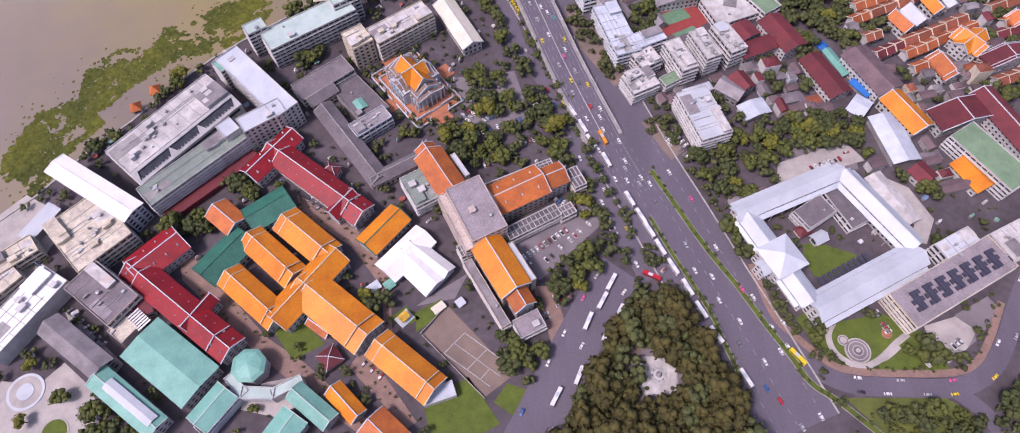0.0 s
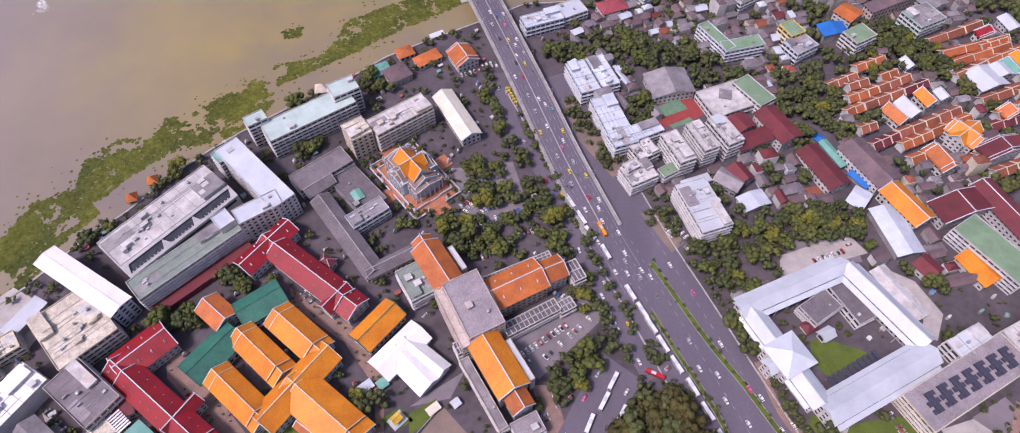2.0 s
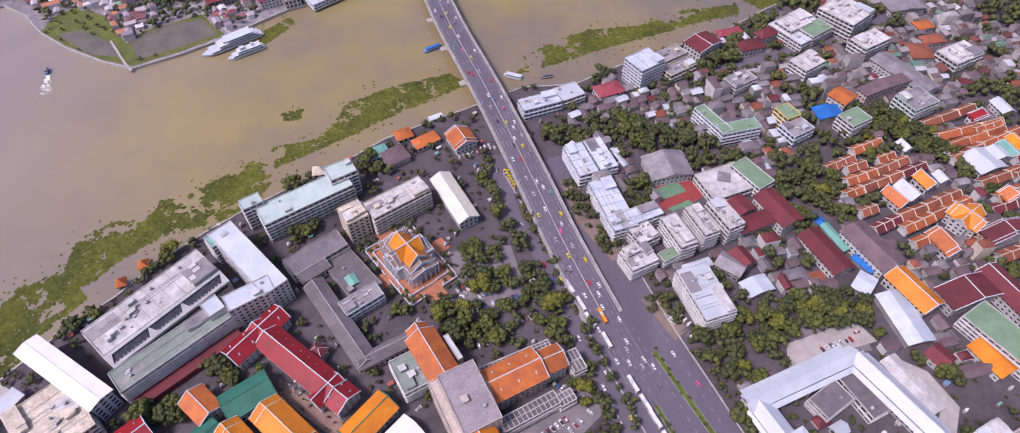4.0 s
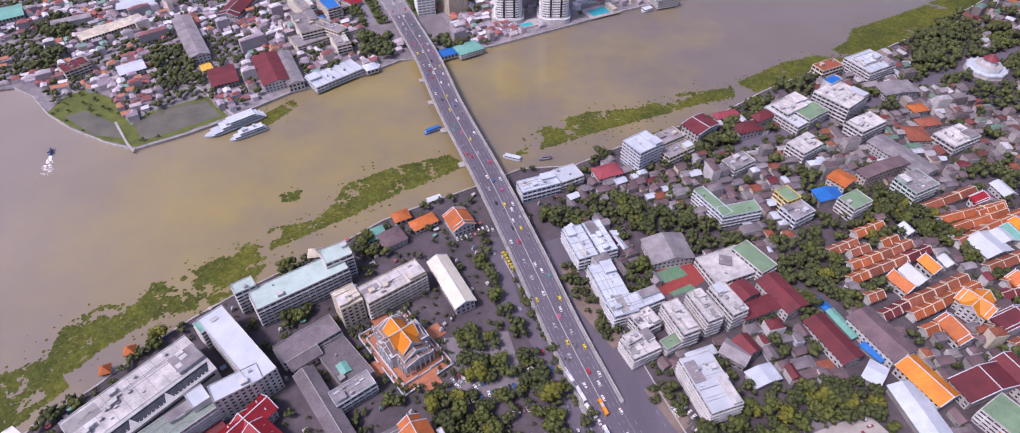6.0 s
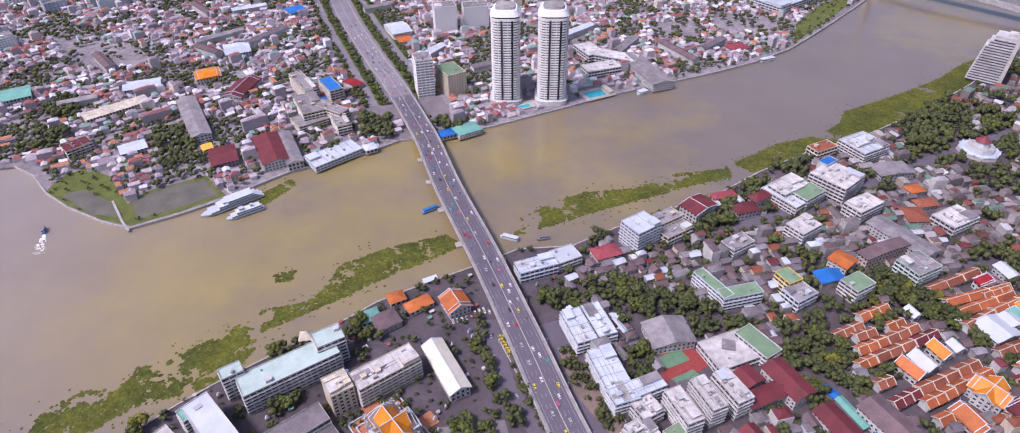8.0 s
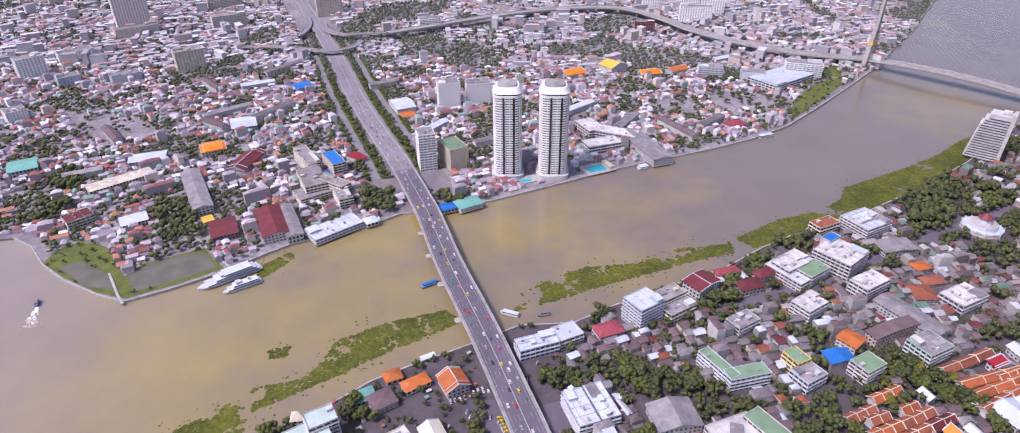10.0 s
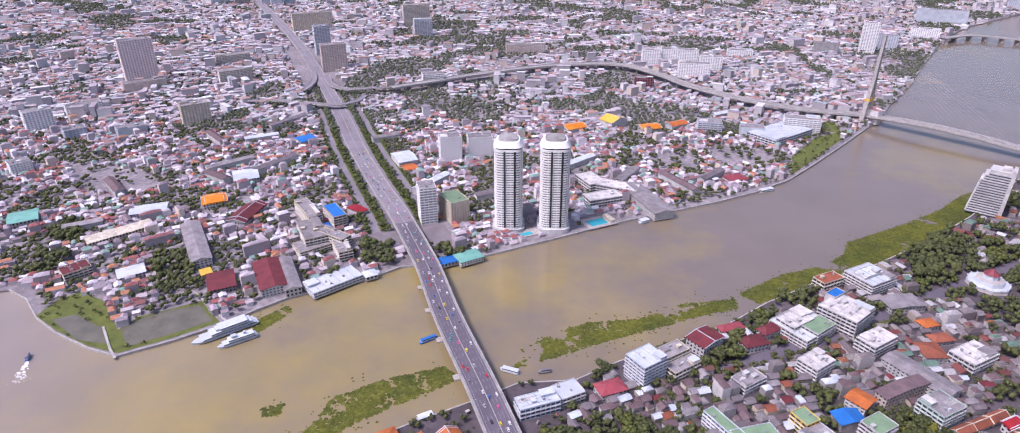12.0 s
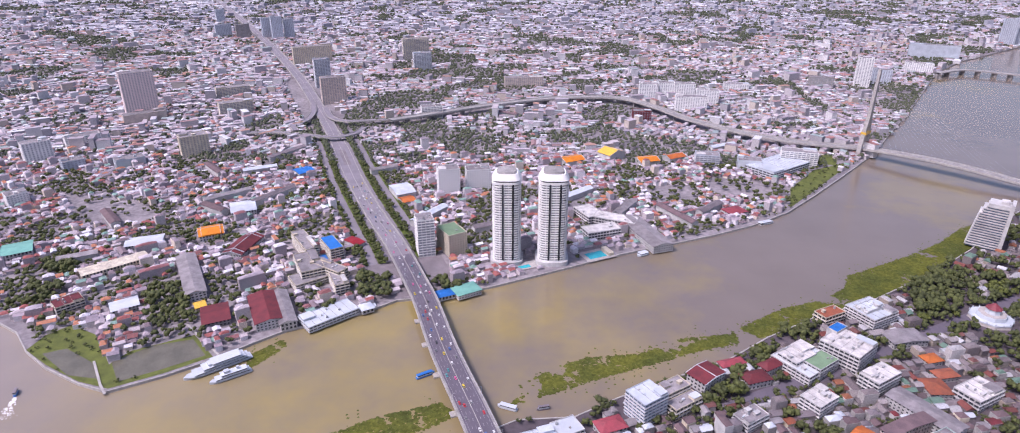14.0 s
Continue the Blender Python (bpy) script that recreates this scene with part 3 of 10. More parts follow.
GROVES_NEAR = [
    [(-5, 230), (10, 236), (54, 184), (63, 142), (52, 143), (22, 174), (-5, 198)],
    [(7, 86), (48, 111), (62, 103), (51, 72), (22, 64)],
    [(-56, 202), (-10, 207), (-5, 177), (-41, 168), (-62, 184)],
    [(-51, 255), (-24, 264), (-7, 213), (-35, 206)],
    [(-30, 61), (-6, 52), (6, 32), (-10, 24), (-30, 44)],
    [(113, 178), (172, 206), (226, 216), (245, 199), (240, 171), (216, 175), (181, 178), (143, 141), (118, 147)],
    [(160, 61), (170, 63), (178, 48), (182, 37), (174, 34), (163, 42), (158, 51)],
    [(182, 13), (212, 11), (243, 11), (253, 2), (259, -20), (216, -20), (196, -2)],
    [(263, 14), (274, 20), (290, 26), (300, -20), (274, -20)],
    [(224, 46), (240, 45), (241, 32), (226, 31)],
    [(265, 53), (284, 51), (264, 32)],
    [(-320, 182), (-291, 218), (-282, 209), (-307, 176)],
    [(-274, 248), (-256, 256), (-252, 238), (-267, 235)],
    [(-182, 255), (-145, 276), (-149, 288), (-189, 266)],
    [(-205, 157), (-187, 174), (-167, 166), (-170, 149), (-194, 138)],
    [(-243, 128), (-216, 134), (-207, 117), (-224, 115)],
    [(-110, 74), (-99, 82), (-87, 69), (-90, 57), (-103, 60)],
    [(-311, 41), (-295, 41), (-262, 10), (-267, 3), (-291, 18)],
    [(-267, 3), (-245, 18), (-220, -1), (-228, -15), (-258, -15)],
    [(-25, 321), (-9, 287), (15, 242), (7, 236), (-20, 287)],
    [(80, 192), (92, 192), (110, 152), (98, 150)],
    [(32, 314), (47, 306), (73, 242), (67, 230), (45, 267)],
    [(-109, 188), (-94, 199), (-74, 194), (-97, 183)],
    [(186, 178), (216, 172), (186, 160)],
    [(260, 162), (278, 156), (272, 136), (256, 141)],
    [(341, 239), (366, 245), (352, 204), (338, 216)],
    [(-110, 21), (-91, 21), (-89, 6), (-102, 2)],
    [(17, 153), (40, 174), (53, 133), (46, 118)],
    [(-6, 32), (10, 48), (5, 17), (-10, 2)],
    [(120, 132), (129, 132), (147, 86), (140, 81)],
    [(272, 34), (284, 52), (268, 44)],
]
GROVES_MID = [
    [(18, 375), (94, 399), (146, 375), (166, 355), (154, 341), (140, 348), (110, 359), (83, 341), (78, 367), (60, 375), (28, 340)],
    [(206, 355), (251, 320), (238, 258), (204, 264), (201, 320)],
    [(320, 424), (347, 382), (344, 340), (322, 347), (296, 374)],
    [(344, 355), (384, 306), (372, 286), (349, 333)],
    [(442, 628), (505, 620), (477, 567), (427, 578)],
    [(574, 721), (595, 664), (538, 566), (523, 593)],
    [(-143, 349), (-104, 340), (-106, 320), (-131, 326)],
    [(-34, 321), (-19, 314), (14, 243), (1, 238), (-26, 295)],
    [(-188, 265), (-161, 292), (-150, 289), (-175, 254)],
    [(151, 348), (193, 348), (187, 327), (153, 334)],
    [(222, 521), (269, 569), (271, 550), (232, 510)],
    [(171, 468), (207, 488), (200, 458), (173, 448)],
    [(91, 288), (108, 313), (106, 320), (82, 314), (78, 282)],
    [(-200, 308), (-166, 335), (-158, 321), (-188, 302)],
    [(33, 334), (52, 314), (63, 276), (49, 282)],
]
GROVES_FAR = [
    [(-436, 660), (-375, 653), (-342, 573), (-380, 564)],
    [(-134, 1370), (-7, 1426), (7, 1181), (-87, 1141)],
    [(-714, 942), (-564, 913), (-514, 834), (-625, 832)],
    [(-1100, 1380), (-960, 1430), (-861, 1344), (-1010, 1300)],
    [(-563, 1502), (-501, 1503), (-459, 1363), (-539, 1387)],
    [(331, 1051), (426, 1006), (391, 935), (307, 961)],
    [(-198, 696), (-151, 680), (-138, 642), (-171, 632)],
    [(-112, 681), (-73, 682), (-66, 651), (-100, 643)],
    [(-213, 620), (-182, 628), (-178, 594), (-206, 594)],
    [(-606, 723), (-577, 742), (-536, 690), (-572, 673)],
    [(433, 1158), (530, 1160), (520, 1105), (427, 1103)],
    [(39, 1014), (110, 957), (102, 880), (35, 879)],
    [(7, 1322), (91, 1349), (99, 1254), (7, 1231)],
    [(-800, 1500), (-730, 1510), (-700, 1440), (-770, 1430)],
    [(208, 987), (290, 1019), (279, 933), (206, 919)],
    [(-569, 614), (-562, 658), (-522, 644), (-524, 602)],
    [(274, 574), (335, 610), (315, 575), (281, 555)],
    [(465, 675), (560, 716), (525, 632), (433, 610)],
    [(635, 843), (640, 822), (500, 675), (464, 667)],
    [(184, 480), (217, 510), (214, 481), (183, 458)],
    [(50, 444), (100, 479), (95, 466), (60, 436)],
]
LAWNS = [
    [(178, 110), (186, 112), (208, 104), (214, 100), (190, 86), (181, 88), (176, 98)],
    [(163, 60), (177, 35), (190, 28), (214, 26.5), (249, 27), (245, 36), (240, 50), (217, 63), (190, 58), (172, 66)],
    [(-161, 57), (-146, 65), (-125, 45), (-143, 35)],
    [(-71, 65), (-55, 74), (-58, 61), (-70, 52)],
    [(-63, 10), (-37, 25), (-18, -2), (-43, -16), (-58, -9)],
    [(-14, 21), (-2, 17), (-10, 2), (-22, 10)],
    [(-88, 61), (-77, 69), (-68, 61), (-78, 55)],
]
EARTH = [
    [(-66, 50), (-51, 69), (-10, 26), (-27, 13)],
]
YARDS = [
    [(180, 186), (227, 200), (228, 167), (178, 162)],
    [(-54, 249), (-9, 255), (4, 207), (-42, 199)],
    [(-31, 100), (30, 148), (51, 128), (7, 86)],
    [(261, 62), (285, 74), (290, 66), (272, 48), (262, 41)],
    [(-71, 69), (-59, 78), (-39, 91), (-47, 74)],
]
VERGES = [
    [(31, 320), (41, 320), (70, 266), (74, 244), (65, 240), (42, 276)],
    [(82, 207), (95, 212), (110, 183), (100, 175)],
    [(164, 259), (185, 267), (187, 251), (166, 245)],
]
PONDS = [
    [(-469, 526), (-450, 535), (-408, 511), (-390, 488), (-423, 493)],
    [(-393, 514), (-367, 541), (-331, 553), (-306, 526), (-340, 502), (-370, 484)],
]
LANES = [
    [(-229, 108), (-217, 103), (-161, 49), (-135, 33), (-97, 2), (-65, -19), (-80, -19), (-120, 6), (-168, 41), (-222, 87)],
    [(-158, 149), (-146, 143), (-111, 120), (-89, 87), (-84, 48), (-92, 32), (-66, -1), (-72, -5), (-109, 31), (-90, 57), (-94, 82), (-116, 110), (-154, 136)],
    [(2, 82), (15, 82), (22, 56), (14, 40), (10, 56)],
]
PALE = [
    [(-316, 23), (-292, 21), (-255, -5), (-244, -22), (-307, -22)],
    [(-357, 135), (-344, 150), (-308, 132), (-321, 88), (-337, 79)],
    [(240, 55), (261, 61), (271, 52), (262, 41), (248, 32), (242, 41)],
    [(-245, 70), (-236, 66), (-248, 57)],
    [(236, 165), (258, 152), (268, 128), (258, 110), (247, 112), (254, 124)],
    [(173, 172), (224, 190), (234, 174), (196, 163), (170, 154)],
    [(-292, 21), (-281, 34), (-259, 18), (-248, -5), (-255, -5)],
    [(-160, 21), (-142, 25), (-132, 10), (-149, 2)],
    [(-291, 66), (-276, 57), (-245, 33), (-249, 25), (-278, 49)],
    [(-168, 21), (-144, 17), (-149, 2), (-169, 6)],
]
SPIT = [
    [(-489, 532), (-487, 558), (-472, 577), (-434, 559), (-393, 510), (-384, 532), (-354, 549), (-333, 561), (-298, 524), (-334, 497), (-373, 474), (-407, 484), (-453, 508)],
    [(448, 992), (522, 1081), (599, 1124), (563, 1072), (470, 969), (416, 910)],
    [(586, 1221), (618, 1193), (573, 1106), (539, 1123)],
]
MEDIAN_R = [(85, 167), (99, 139), (116, 106), (130, 83), (145, 55), (155, 38), (164, 21), (178, 10), (196, -7), (210, -20)]
MEDIAN_L = [(81, 130), (93, 103), (105, 79), (113, 60), (118, 42), (124, 24)]
DYKES = [
    [(-410, 514), (-383, 479), (-371, 466)],
    [(-350, 580), (-320, 551), (-292, 525)],
]
GROVES_TEMPLE = [
    [(334, 375), (360, 383), (365, 340), (380, 308), (380, 280), (370, 275), (357, 313), (341, 335), (330, 355)],
    [(238, 319), (261, 326), (255, 298), (265, 289), (252, 271), (230, 281)],
    [(284, 352), (294, 353), (290, 343), (281, 340)],
    [(306, 320), (314, 325), (313, 316), (306, 312)],
    [(273, 376), (332, 400), (343, 383), (326, 367), (305, 369), (273, 356)],
]
TW1 = (-12, 735)
TW2 = (45, 736)
WT = (626, 785)
CB_END = (816, 992)
CB_BACK = [(-271, 1347), (-220, 1380), (-53, 1488), (103, 1556), (245, 1559), (322, 1466), (372, 1366), (464, 1260), (546, 1205)]
MON = (75, 25)
COURTS = [
    [(101, 307), (131, 328), (145, 304), (112, 281)],
    [(104, 309), (125, 319), (131, 308), (110, 299)],
    [(113, 290), (131, 299), (136, 293), (117, 282)],
]
HYACINTH = [
    [(-374, 182), (-360, 224), (-334, 233), (-339, 264), (-318, 280), (-290, 290), (-264, 313), (-242, 331), (-205, 330), (-246, 299), (-274, 267), (-298, 245), (-312, 224), (-341, 210), (-354, 176), (-364, 155)],
    [(-372, 176), (-359, 221), (-322, 224), (-309, 212), (-328, 182), (-341, 140), (-355, 130)],
    [(-157, 420), (-119, 443), (-66, 462), (-51, 445), (-92, 417), (-124, 397), (-144, 380), (-177, 357), (-209, 336), (-223, 315), (-247, 296), (-289, 278), (-288, 303), (-239, 315), (-228, 344), (-212, 363), (-176, 373), (-167, 386)],
    [(-250, 305), (-223, 315), (-205, 323), (-210, 303), (-228, 284), (-262, 273), (-272, 285)],
    [(-215, 406), (-196, 412), (-196, 397), (-210, 397)],
    [(3, 487), (36, 512), (71, 531), (139, 539), (172, 566), (232, 572), (228, 556), (167, 541), (102, 514), (55, 494), (15, 474)],
    [(239, 585), (298, 614), (344, 640), (375, 642), (405, 701), (510, 756), (635, 833), (741, 909), (700, 840), (569, 741), (477, 684), (406, 645), (332, 607), (255, 567)],
    [(-52, 351), (-42, 358), (-33, 349), (-49, 344)],
    [(-266, 528), (-240, 557), (-233, 545), (-257, 507)],
    [(-5, 462), (32, 495), (90, 521), (146, 549), (170, 563), (231, 576), (225, 558), (185, 544), (142, 524), (75, 496), (31, 474), (-5, 458)],
    [(240, 586), (300, 626), (352, 644), (398, 679), (445, 712), (540, 767), (628, 840), (670, 863), (657, 840), (547, 749), (436, 664), (392, 634), (329, 606), (242, 580)],
]
UBO = (-81.7, 238.3, -0.887)
OCT = (-164.7, 29.2)
FOU = (196.2, 39.8)
SHR = (-77.6, 60.9)
FORT = (514.4, 602.6)
POOL = (105.3, 749.5)
FOU2 = (-298.4, 16.5)
SKY = (160.1, 315.3)
MUS = (232.5, 66.5, 286.1, 93.3)
BOATS = [
    (-262.0, 529.0, -310.7, 489.4, 13, "bright", "bright", "large white river ferry with stacked decks", 3),
    (1.9, 451.9, -15.4, 458.5, 5, "bright", "bright", "white covered river boat", 1),
    (-93.1, 494.7, -77.2, 504.8, 4, "blue", "blue", "long blue river boat", 1),
    (370.3, 859.9, 354.6, 853.6, 8, "bright", "bright", "white moored river boat", 1),
    (-452.5, 464.0, -456.2, 473.3, 2.8, "blue", "darkroof", "small speed boat under way", 1),
    (30.7, 455.7, 19.1, 453.0, 3, "darkroof", "darkroof", "dark moored barge near the bank", 1),
    (-253.0, 506.0, -284.0, 484.0, 8, "bright", "bright", "white river ferry moored alongside the larger one", 2),
    (171.9, 758.2, 157.9, 750.5, 9, "bright", "bright", "white moored pleasure boat", 1),
]
PONTOONS = [
    (-165.4, 617.3, 0.4, 20, 10),
    (-77.4, 646.9, 0.4, 26, 14),
    (354.6, 853.6, 0.4, 14, 8),
    (-75.1, 396.6, 0.5, 14, 7),
    (101.8, 461.0, 0.5, 12, 6),
]
BUS_AT = [
    ("white", 65.6, 149.2, 70.8, 137.7),
    ("white", 71.9, 135.7, 77.0, 125.5),
    ("white", 76.9, 124.5, 81.2, 115.9),
    ("white", 82.5, 112.6, 87.3, 102.5),
    ("white", 88.7, 99.7, 94.4, 88.5),
    ("white", 96.2, 86.3, 102.0, 73.6),
    ("white", 102.5, 71.5, 108.8, 58.9),
    ("white", 109.1, 55.6, 116.4, 43.4),
    ("white", 123.1, 29.6, 129.4, 17.0),
    ("white", 29.8, 221.8, 34.6, 212.5),
    ("white", 36.8, 208.4, 42.2, 197.1),
    ("white", 42.5, 194.3, 47.6, 186.1),
    ("white", 52.6, 179.0, 56.5, 169.9),
    ("orange", 51.1, 198.7, 55.5, 187.6),
    ("white", 21.1, 245.8, 27.0, 233.6),
    ("taxi_yellow", 155.0, 41.3, 163.2, 30.6),
    ("red", 72.0, 90.8, 83.0, 85.4),
    ("white", 55.0, 90.0, 48.0, 77.7),
    ("white", 47.0, 74.7, 43.3, 68.3),
    ("white", 38.2, 64.1, 32.8, 52.5),
    ("white", 57.4, 68.3, 51.9, 59.1),
    ("white", 49.7, 55.8, 43.9, 46.4),
    ("white", 30.5, 29.9, 26.2, 20.3),
    ("white", 16.5, 16.5, 12.5, 9.1),
    ("blue", 14.3, 275.1, 20.4, 262.4),
    ("red", -81.6, 554.5, -76.1, 541.0),
]
BR3 = [(1211, 1892), (1317, 1942), (1388, 1906), (1450, 1861), (1521, 1810)]
YELLOW = [
    (-12.9, 331.8, -4.1, 312.6, 7),
    (16.9, 268.4, 23.1, 258.8, 5),
    (-6.6, 331.7, 0.1, 317.5, 5),
    (3.0, 330.8, 10.4, 313.8, 6),
]
PARKED = [
    (103.1, 197.7, 118.6, 178.4, 14),
    (98.5, 193.8, 114.5, 174.7, 12),
    (-41.4, 201.6, -9.5, 224.4, 16),
    (-44.8, 207.3, -19.2, 242.5, 14),
    (-35.2, 198.8, -4.9, 209.9, 12),
    (21.0, 142.8, 38.0, 132.8, 8),
    (-5.7, 99.9, 24.5, 120.8, 12),
    (-30.1, 171.4, -9.6, 182.0, 10),
    (246.5, 37.4, 258.6, 45.4, 6),
    (235.1, 31.6, 242.6, 37.4, 4),
    (212.7, 64.0, 217.4, 51.6, 6),
    (11.1, 99.8, 39.8, 125.5, 10),
    (-75.3, 135.9, -66.2, 128.5, 3),
    (-49.3, 352.6, -20.0, 363.8, 9),
    (14.8, 81.9, 18.4, 68.9, 5),
    (8.2, 66.9, 10.9, 60.5, 3),
    (-99.7, 32.6, -89.2, 24.7, 3),
    (242.6, 146.4, 250.7, 136.4, 5),
    (-56.9, 216.0, -36.0, 231.8, 12),
    (-52.0, 210.2, -31.0, 225.8, 12),
    (219.6, 188.5, 224.8, 172.3, 5),
    (192.1, 166.2, 216.5, 175.0, 8),
    (-151.8, 148.9, -141.5, 138.7, 4),
    (-9.9, 90.9, 0.6, 97.6, 5),
    (-21.1, 182.1, 4.3, 192.9, 10),
    (-51.7, 347.5, -22.6, 358.5, 9),
    (51.0, 132.7, 56.5, 118.2, 5),
    (237.8, 161.8, 243.9, 151.5, 5),
    (-292.2, 70.2, -260.3, 45.0, 8),
]
FLY = [(-248, 1373), (-309, 1361), (-363, 1350), (-406, 1380), (-443, 1465)]
FLY2 = [(-547, 1262), (-481, 1264), (-423, 1247), (-367, 1234), (-328, 1258), (-318, 1305)]
FLY3 = [(-452, 1278), (-471, 1317), (-455, 1353), (-459, 1424), (-482, 1495)]


# ---- setting: ground, river, roads, bridges ----
NEAR_LAND = [(-6000, -6000), (-6000, -1900), (-1200, -250)] + NEAR_BANK + [(1150, 1150), (2700, 2200), (6000, 4300), (6000, -6000)]
FAR_LAND = [(-6000, 7000), (-6000, -700), (-1500, 380)] + FAR_BANK + [(3300, 3500), (6000, 5200), (6000, 7000)]


def land(name, outlines, z, wall_z, material):
    """One sheet with vertical banks where it meets the river."""
    bm = bmesh.new()
    for pts in outlines:
        top = [bm.verts.new((p[0], p[1], z)) for p in pts]
        low = [bm.verts.new((p[0], p[1], wall_z)) for p in pts]
        f = bm.faces.new(top)
        f.normal_update()
        if f.normal.z < 0:
            f.normal_flip()
        n = len(pts)
        for i in range(n):
            bm.faces.new((top[i], top[(i + 1) % n], low[(i + 1) % n], low[i]))
    bmesh.ops.triangulate(bm, faces=[f for f in bm.faces if len(f.verts) > 4])
    bmesh.ops.recalc_face_normals(bm, faces=bm.faces)
    return tagged(part(name, bm, material), "city ground of grey paving, dust and green patches", "ground", kind="structure")


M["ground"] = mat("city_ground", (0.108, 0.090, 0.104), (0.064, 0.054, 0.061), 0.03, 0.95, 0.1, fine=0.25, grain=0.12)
# haze over the far bank, put into its paler ground colour
M["hazeground"] = mat("haze_pale_streets", (0.27, 0.245, 0.26), (0.17, 0.155, 0.168), 0.012, 0.95, 0.2, fine=0.15)
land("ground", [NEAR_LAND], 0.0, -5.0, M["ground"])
land("ground", [FAR_LAND], 0.0, -5.0, M["hazeground"])

# golden silt colour, with mauve cloud reflection mixed in as broad patches
M["water"] = mat("silty_cloud_tinted_water", (0.285, 0.225, 0.078), (0.178, 0.147, 0.122), 0.0036, 0.14, 0.0, fine=0.01, spec=0.85, grain=0.06)
wnt = M["water"].node_tree
wbump, wnoise = wnt.nodes.new("ShaderNodeBump"), wnt.nodes.new("ShaderNodeTexNoise")
wnoise.inputs["Scale"].default_value, wnoise.inputs["Detail"].default_value = 0.12, 5
wbump.inputs["Strength"].default_value, wbump.inputs["Distance"].default_value = 0.12, 1.0
wnt.links.new(wnt.nodes["Texture Coordinate"].outputs["Object"], wnoise.inputs["Vector"])
wnt.links.new(wnoise.outputs["Fac"], wbump.inputs["Height"])
wnt.links.new(wbump.outputs["Normal"], wnt.nodes["Principled BSDF"].inputs["Normal"])
# the mauve sky reflection is painted stronger towards the wide reach upstream
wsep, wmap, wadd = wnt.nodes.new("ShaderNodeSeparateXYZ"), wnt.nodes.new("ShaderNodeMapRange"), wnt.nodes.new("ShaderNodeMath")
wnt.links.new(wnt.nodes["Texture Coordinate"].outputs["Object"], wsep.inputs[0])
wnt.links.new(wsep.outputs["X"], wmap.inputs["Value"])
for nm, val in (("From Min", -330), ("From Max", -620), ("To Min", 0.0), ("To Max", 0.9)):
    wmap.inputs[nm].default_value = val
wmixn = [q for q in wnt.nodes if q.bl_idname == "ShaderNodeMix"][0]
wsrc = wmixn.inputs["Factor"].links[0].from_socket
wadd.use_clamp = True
# cloud shade east of the bridge, also put into the water colour
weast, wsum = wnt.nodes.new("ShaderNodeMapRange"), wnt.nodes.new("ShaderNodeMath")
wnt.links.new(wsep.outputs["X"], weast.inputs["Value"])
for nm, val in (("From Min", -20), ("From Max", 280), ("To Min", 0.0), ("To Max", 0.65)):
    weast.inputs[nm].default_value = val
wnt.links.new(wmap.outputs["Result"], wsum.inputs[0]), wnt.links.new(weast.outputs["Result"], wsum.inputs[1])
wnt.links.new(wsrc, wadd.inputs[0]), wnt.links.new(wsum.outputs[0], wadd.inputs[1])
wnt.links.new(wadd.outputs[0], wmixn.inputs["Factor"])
# pale sky reflection painted into the colour of the western reach
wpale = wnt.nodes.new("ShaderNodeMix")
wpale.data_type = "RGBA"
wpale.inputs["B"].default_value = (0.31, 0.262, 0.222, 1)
wwest = wnt.nodes.new("ShaderNodeMapRange")
wnt.links.new(wsep.outputs["X"], wwest.inputs["Value"])
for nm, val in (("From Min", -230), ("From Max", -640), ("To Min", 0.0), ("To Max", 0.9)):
    wwest.inputs[nm].default_value = val
wnt.links.new(wwest.outputs["Result"], wpale.inputs["Factor"])
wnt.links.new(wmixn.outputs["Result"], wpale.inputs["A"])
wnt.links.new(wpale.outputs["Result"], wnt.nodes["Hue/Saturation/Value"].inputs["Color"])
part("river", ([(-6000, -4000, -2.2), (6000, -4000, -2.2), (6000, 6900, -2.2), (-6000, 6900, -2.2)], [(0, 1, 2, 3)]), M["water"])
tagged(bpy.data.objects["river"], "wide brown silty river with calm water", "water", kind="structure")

# embankment walls
for nm, bank in (("embankment", FAR_BANK), ("embankment", NEAR_BANK)):
    ribbon(nm, [(p[0], p[1], 0.7) for p in bank], 0.6, 0.7, M["kerb"], "pale concrete embankment wall along the river", "embankment", 5.0)

# roads
MAIN = smooth_line(ROAD_MAIN)
SIDE, EAST, STREET = smooth_line(ROAD_SIDE), smooth_line(ROAD_EAST), smooth_line(STREET_N)
ribbon("road", SIDE, 14, 0.10, M["asphalt"], "asphalt side road with queues of cars", "road")
ribbon("road", EAST, 5.6, 0.13, M["asphalt"], "curving asphalt road past the palace garden", "road")
ribbon("road", smooth_line(ROAD_FORK), 4.6, 0.125, M["asphalt"], "narrow asphalt road through the grove", "road")
KERBLINE = smooth_line(EAST_KERB)
poly_sheet("planted_ground", [(182, 12), (240, 12), (252, 4), (262, -30), (226, -30), (204, -12)], 0.1, M["rough"], "rough grass under the roadside grove", "lawn")
ribbon("road", STREET, 7, 0.10, M["asphalt"], "narrow city street lined with shops", "road")
SERV = smooth_line(SERVICE)
ribbon("road", SERV, 7, 0.09, M["asphalt"], "service road beside the bridge ramp", "road")

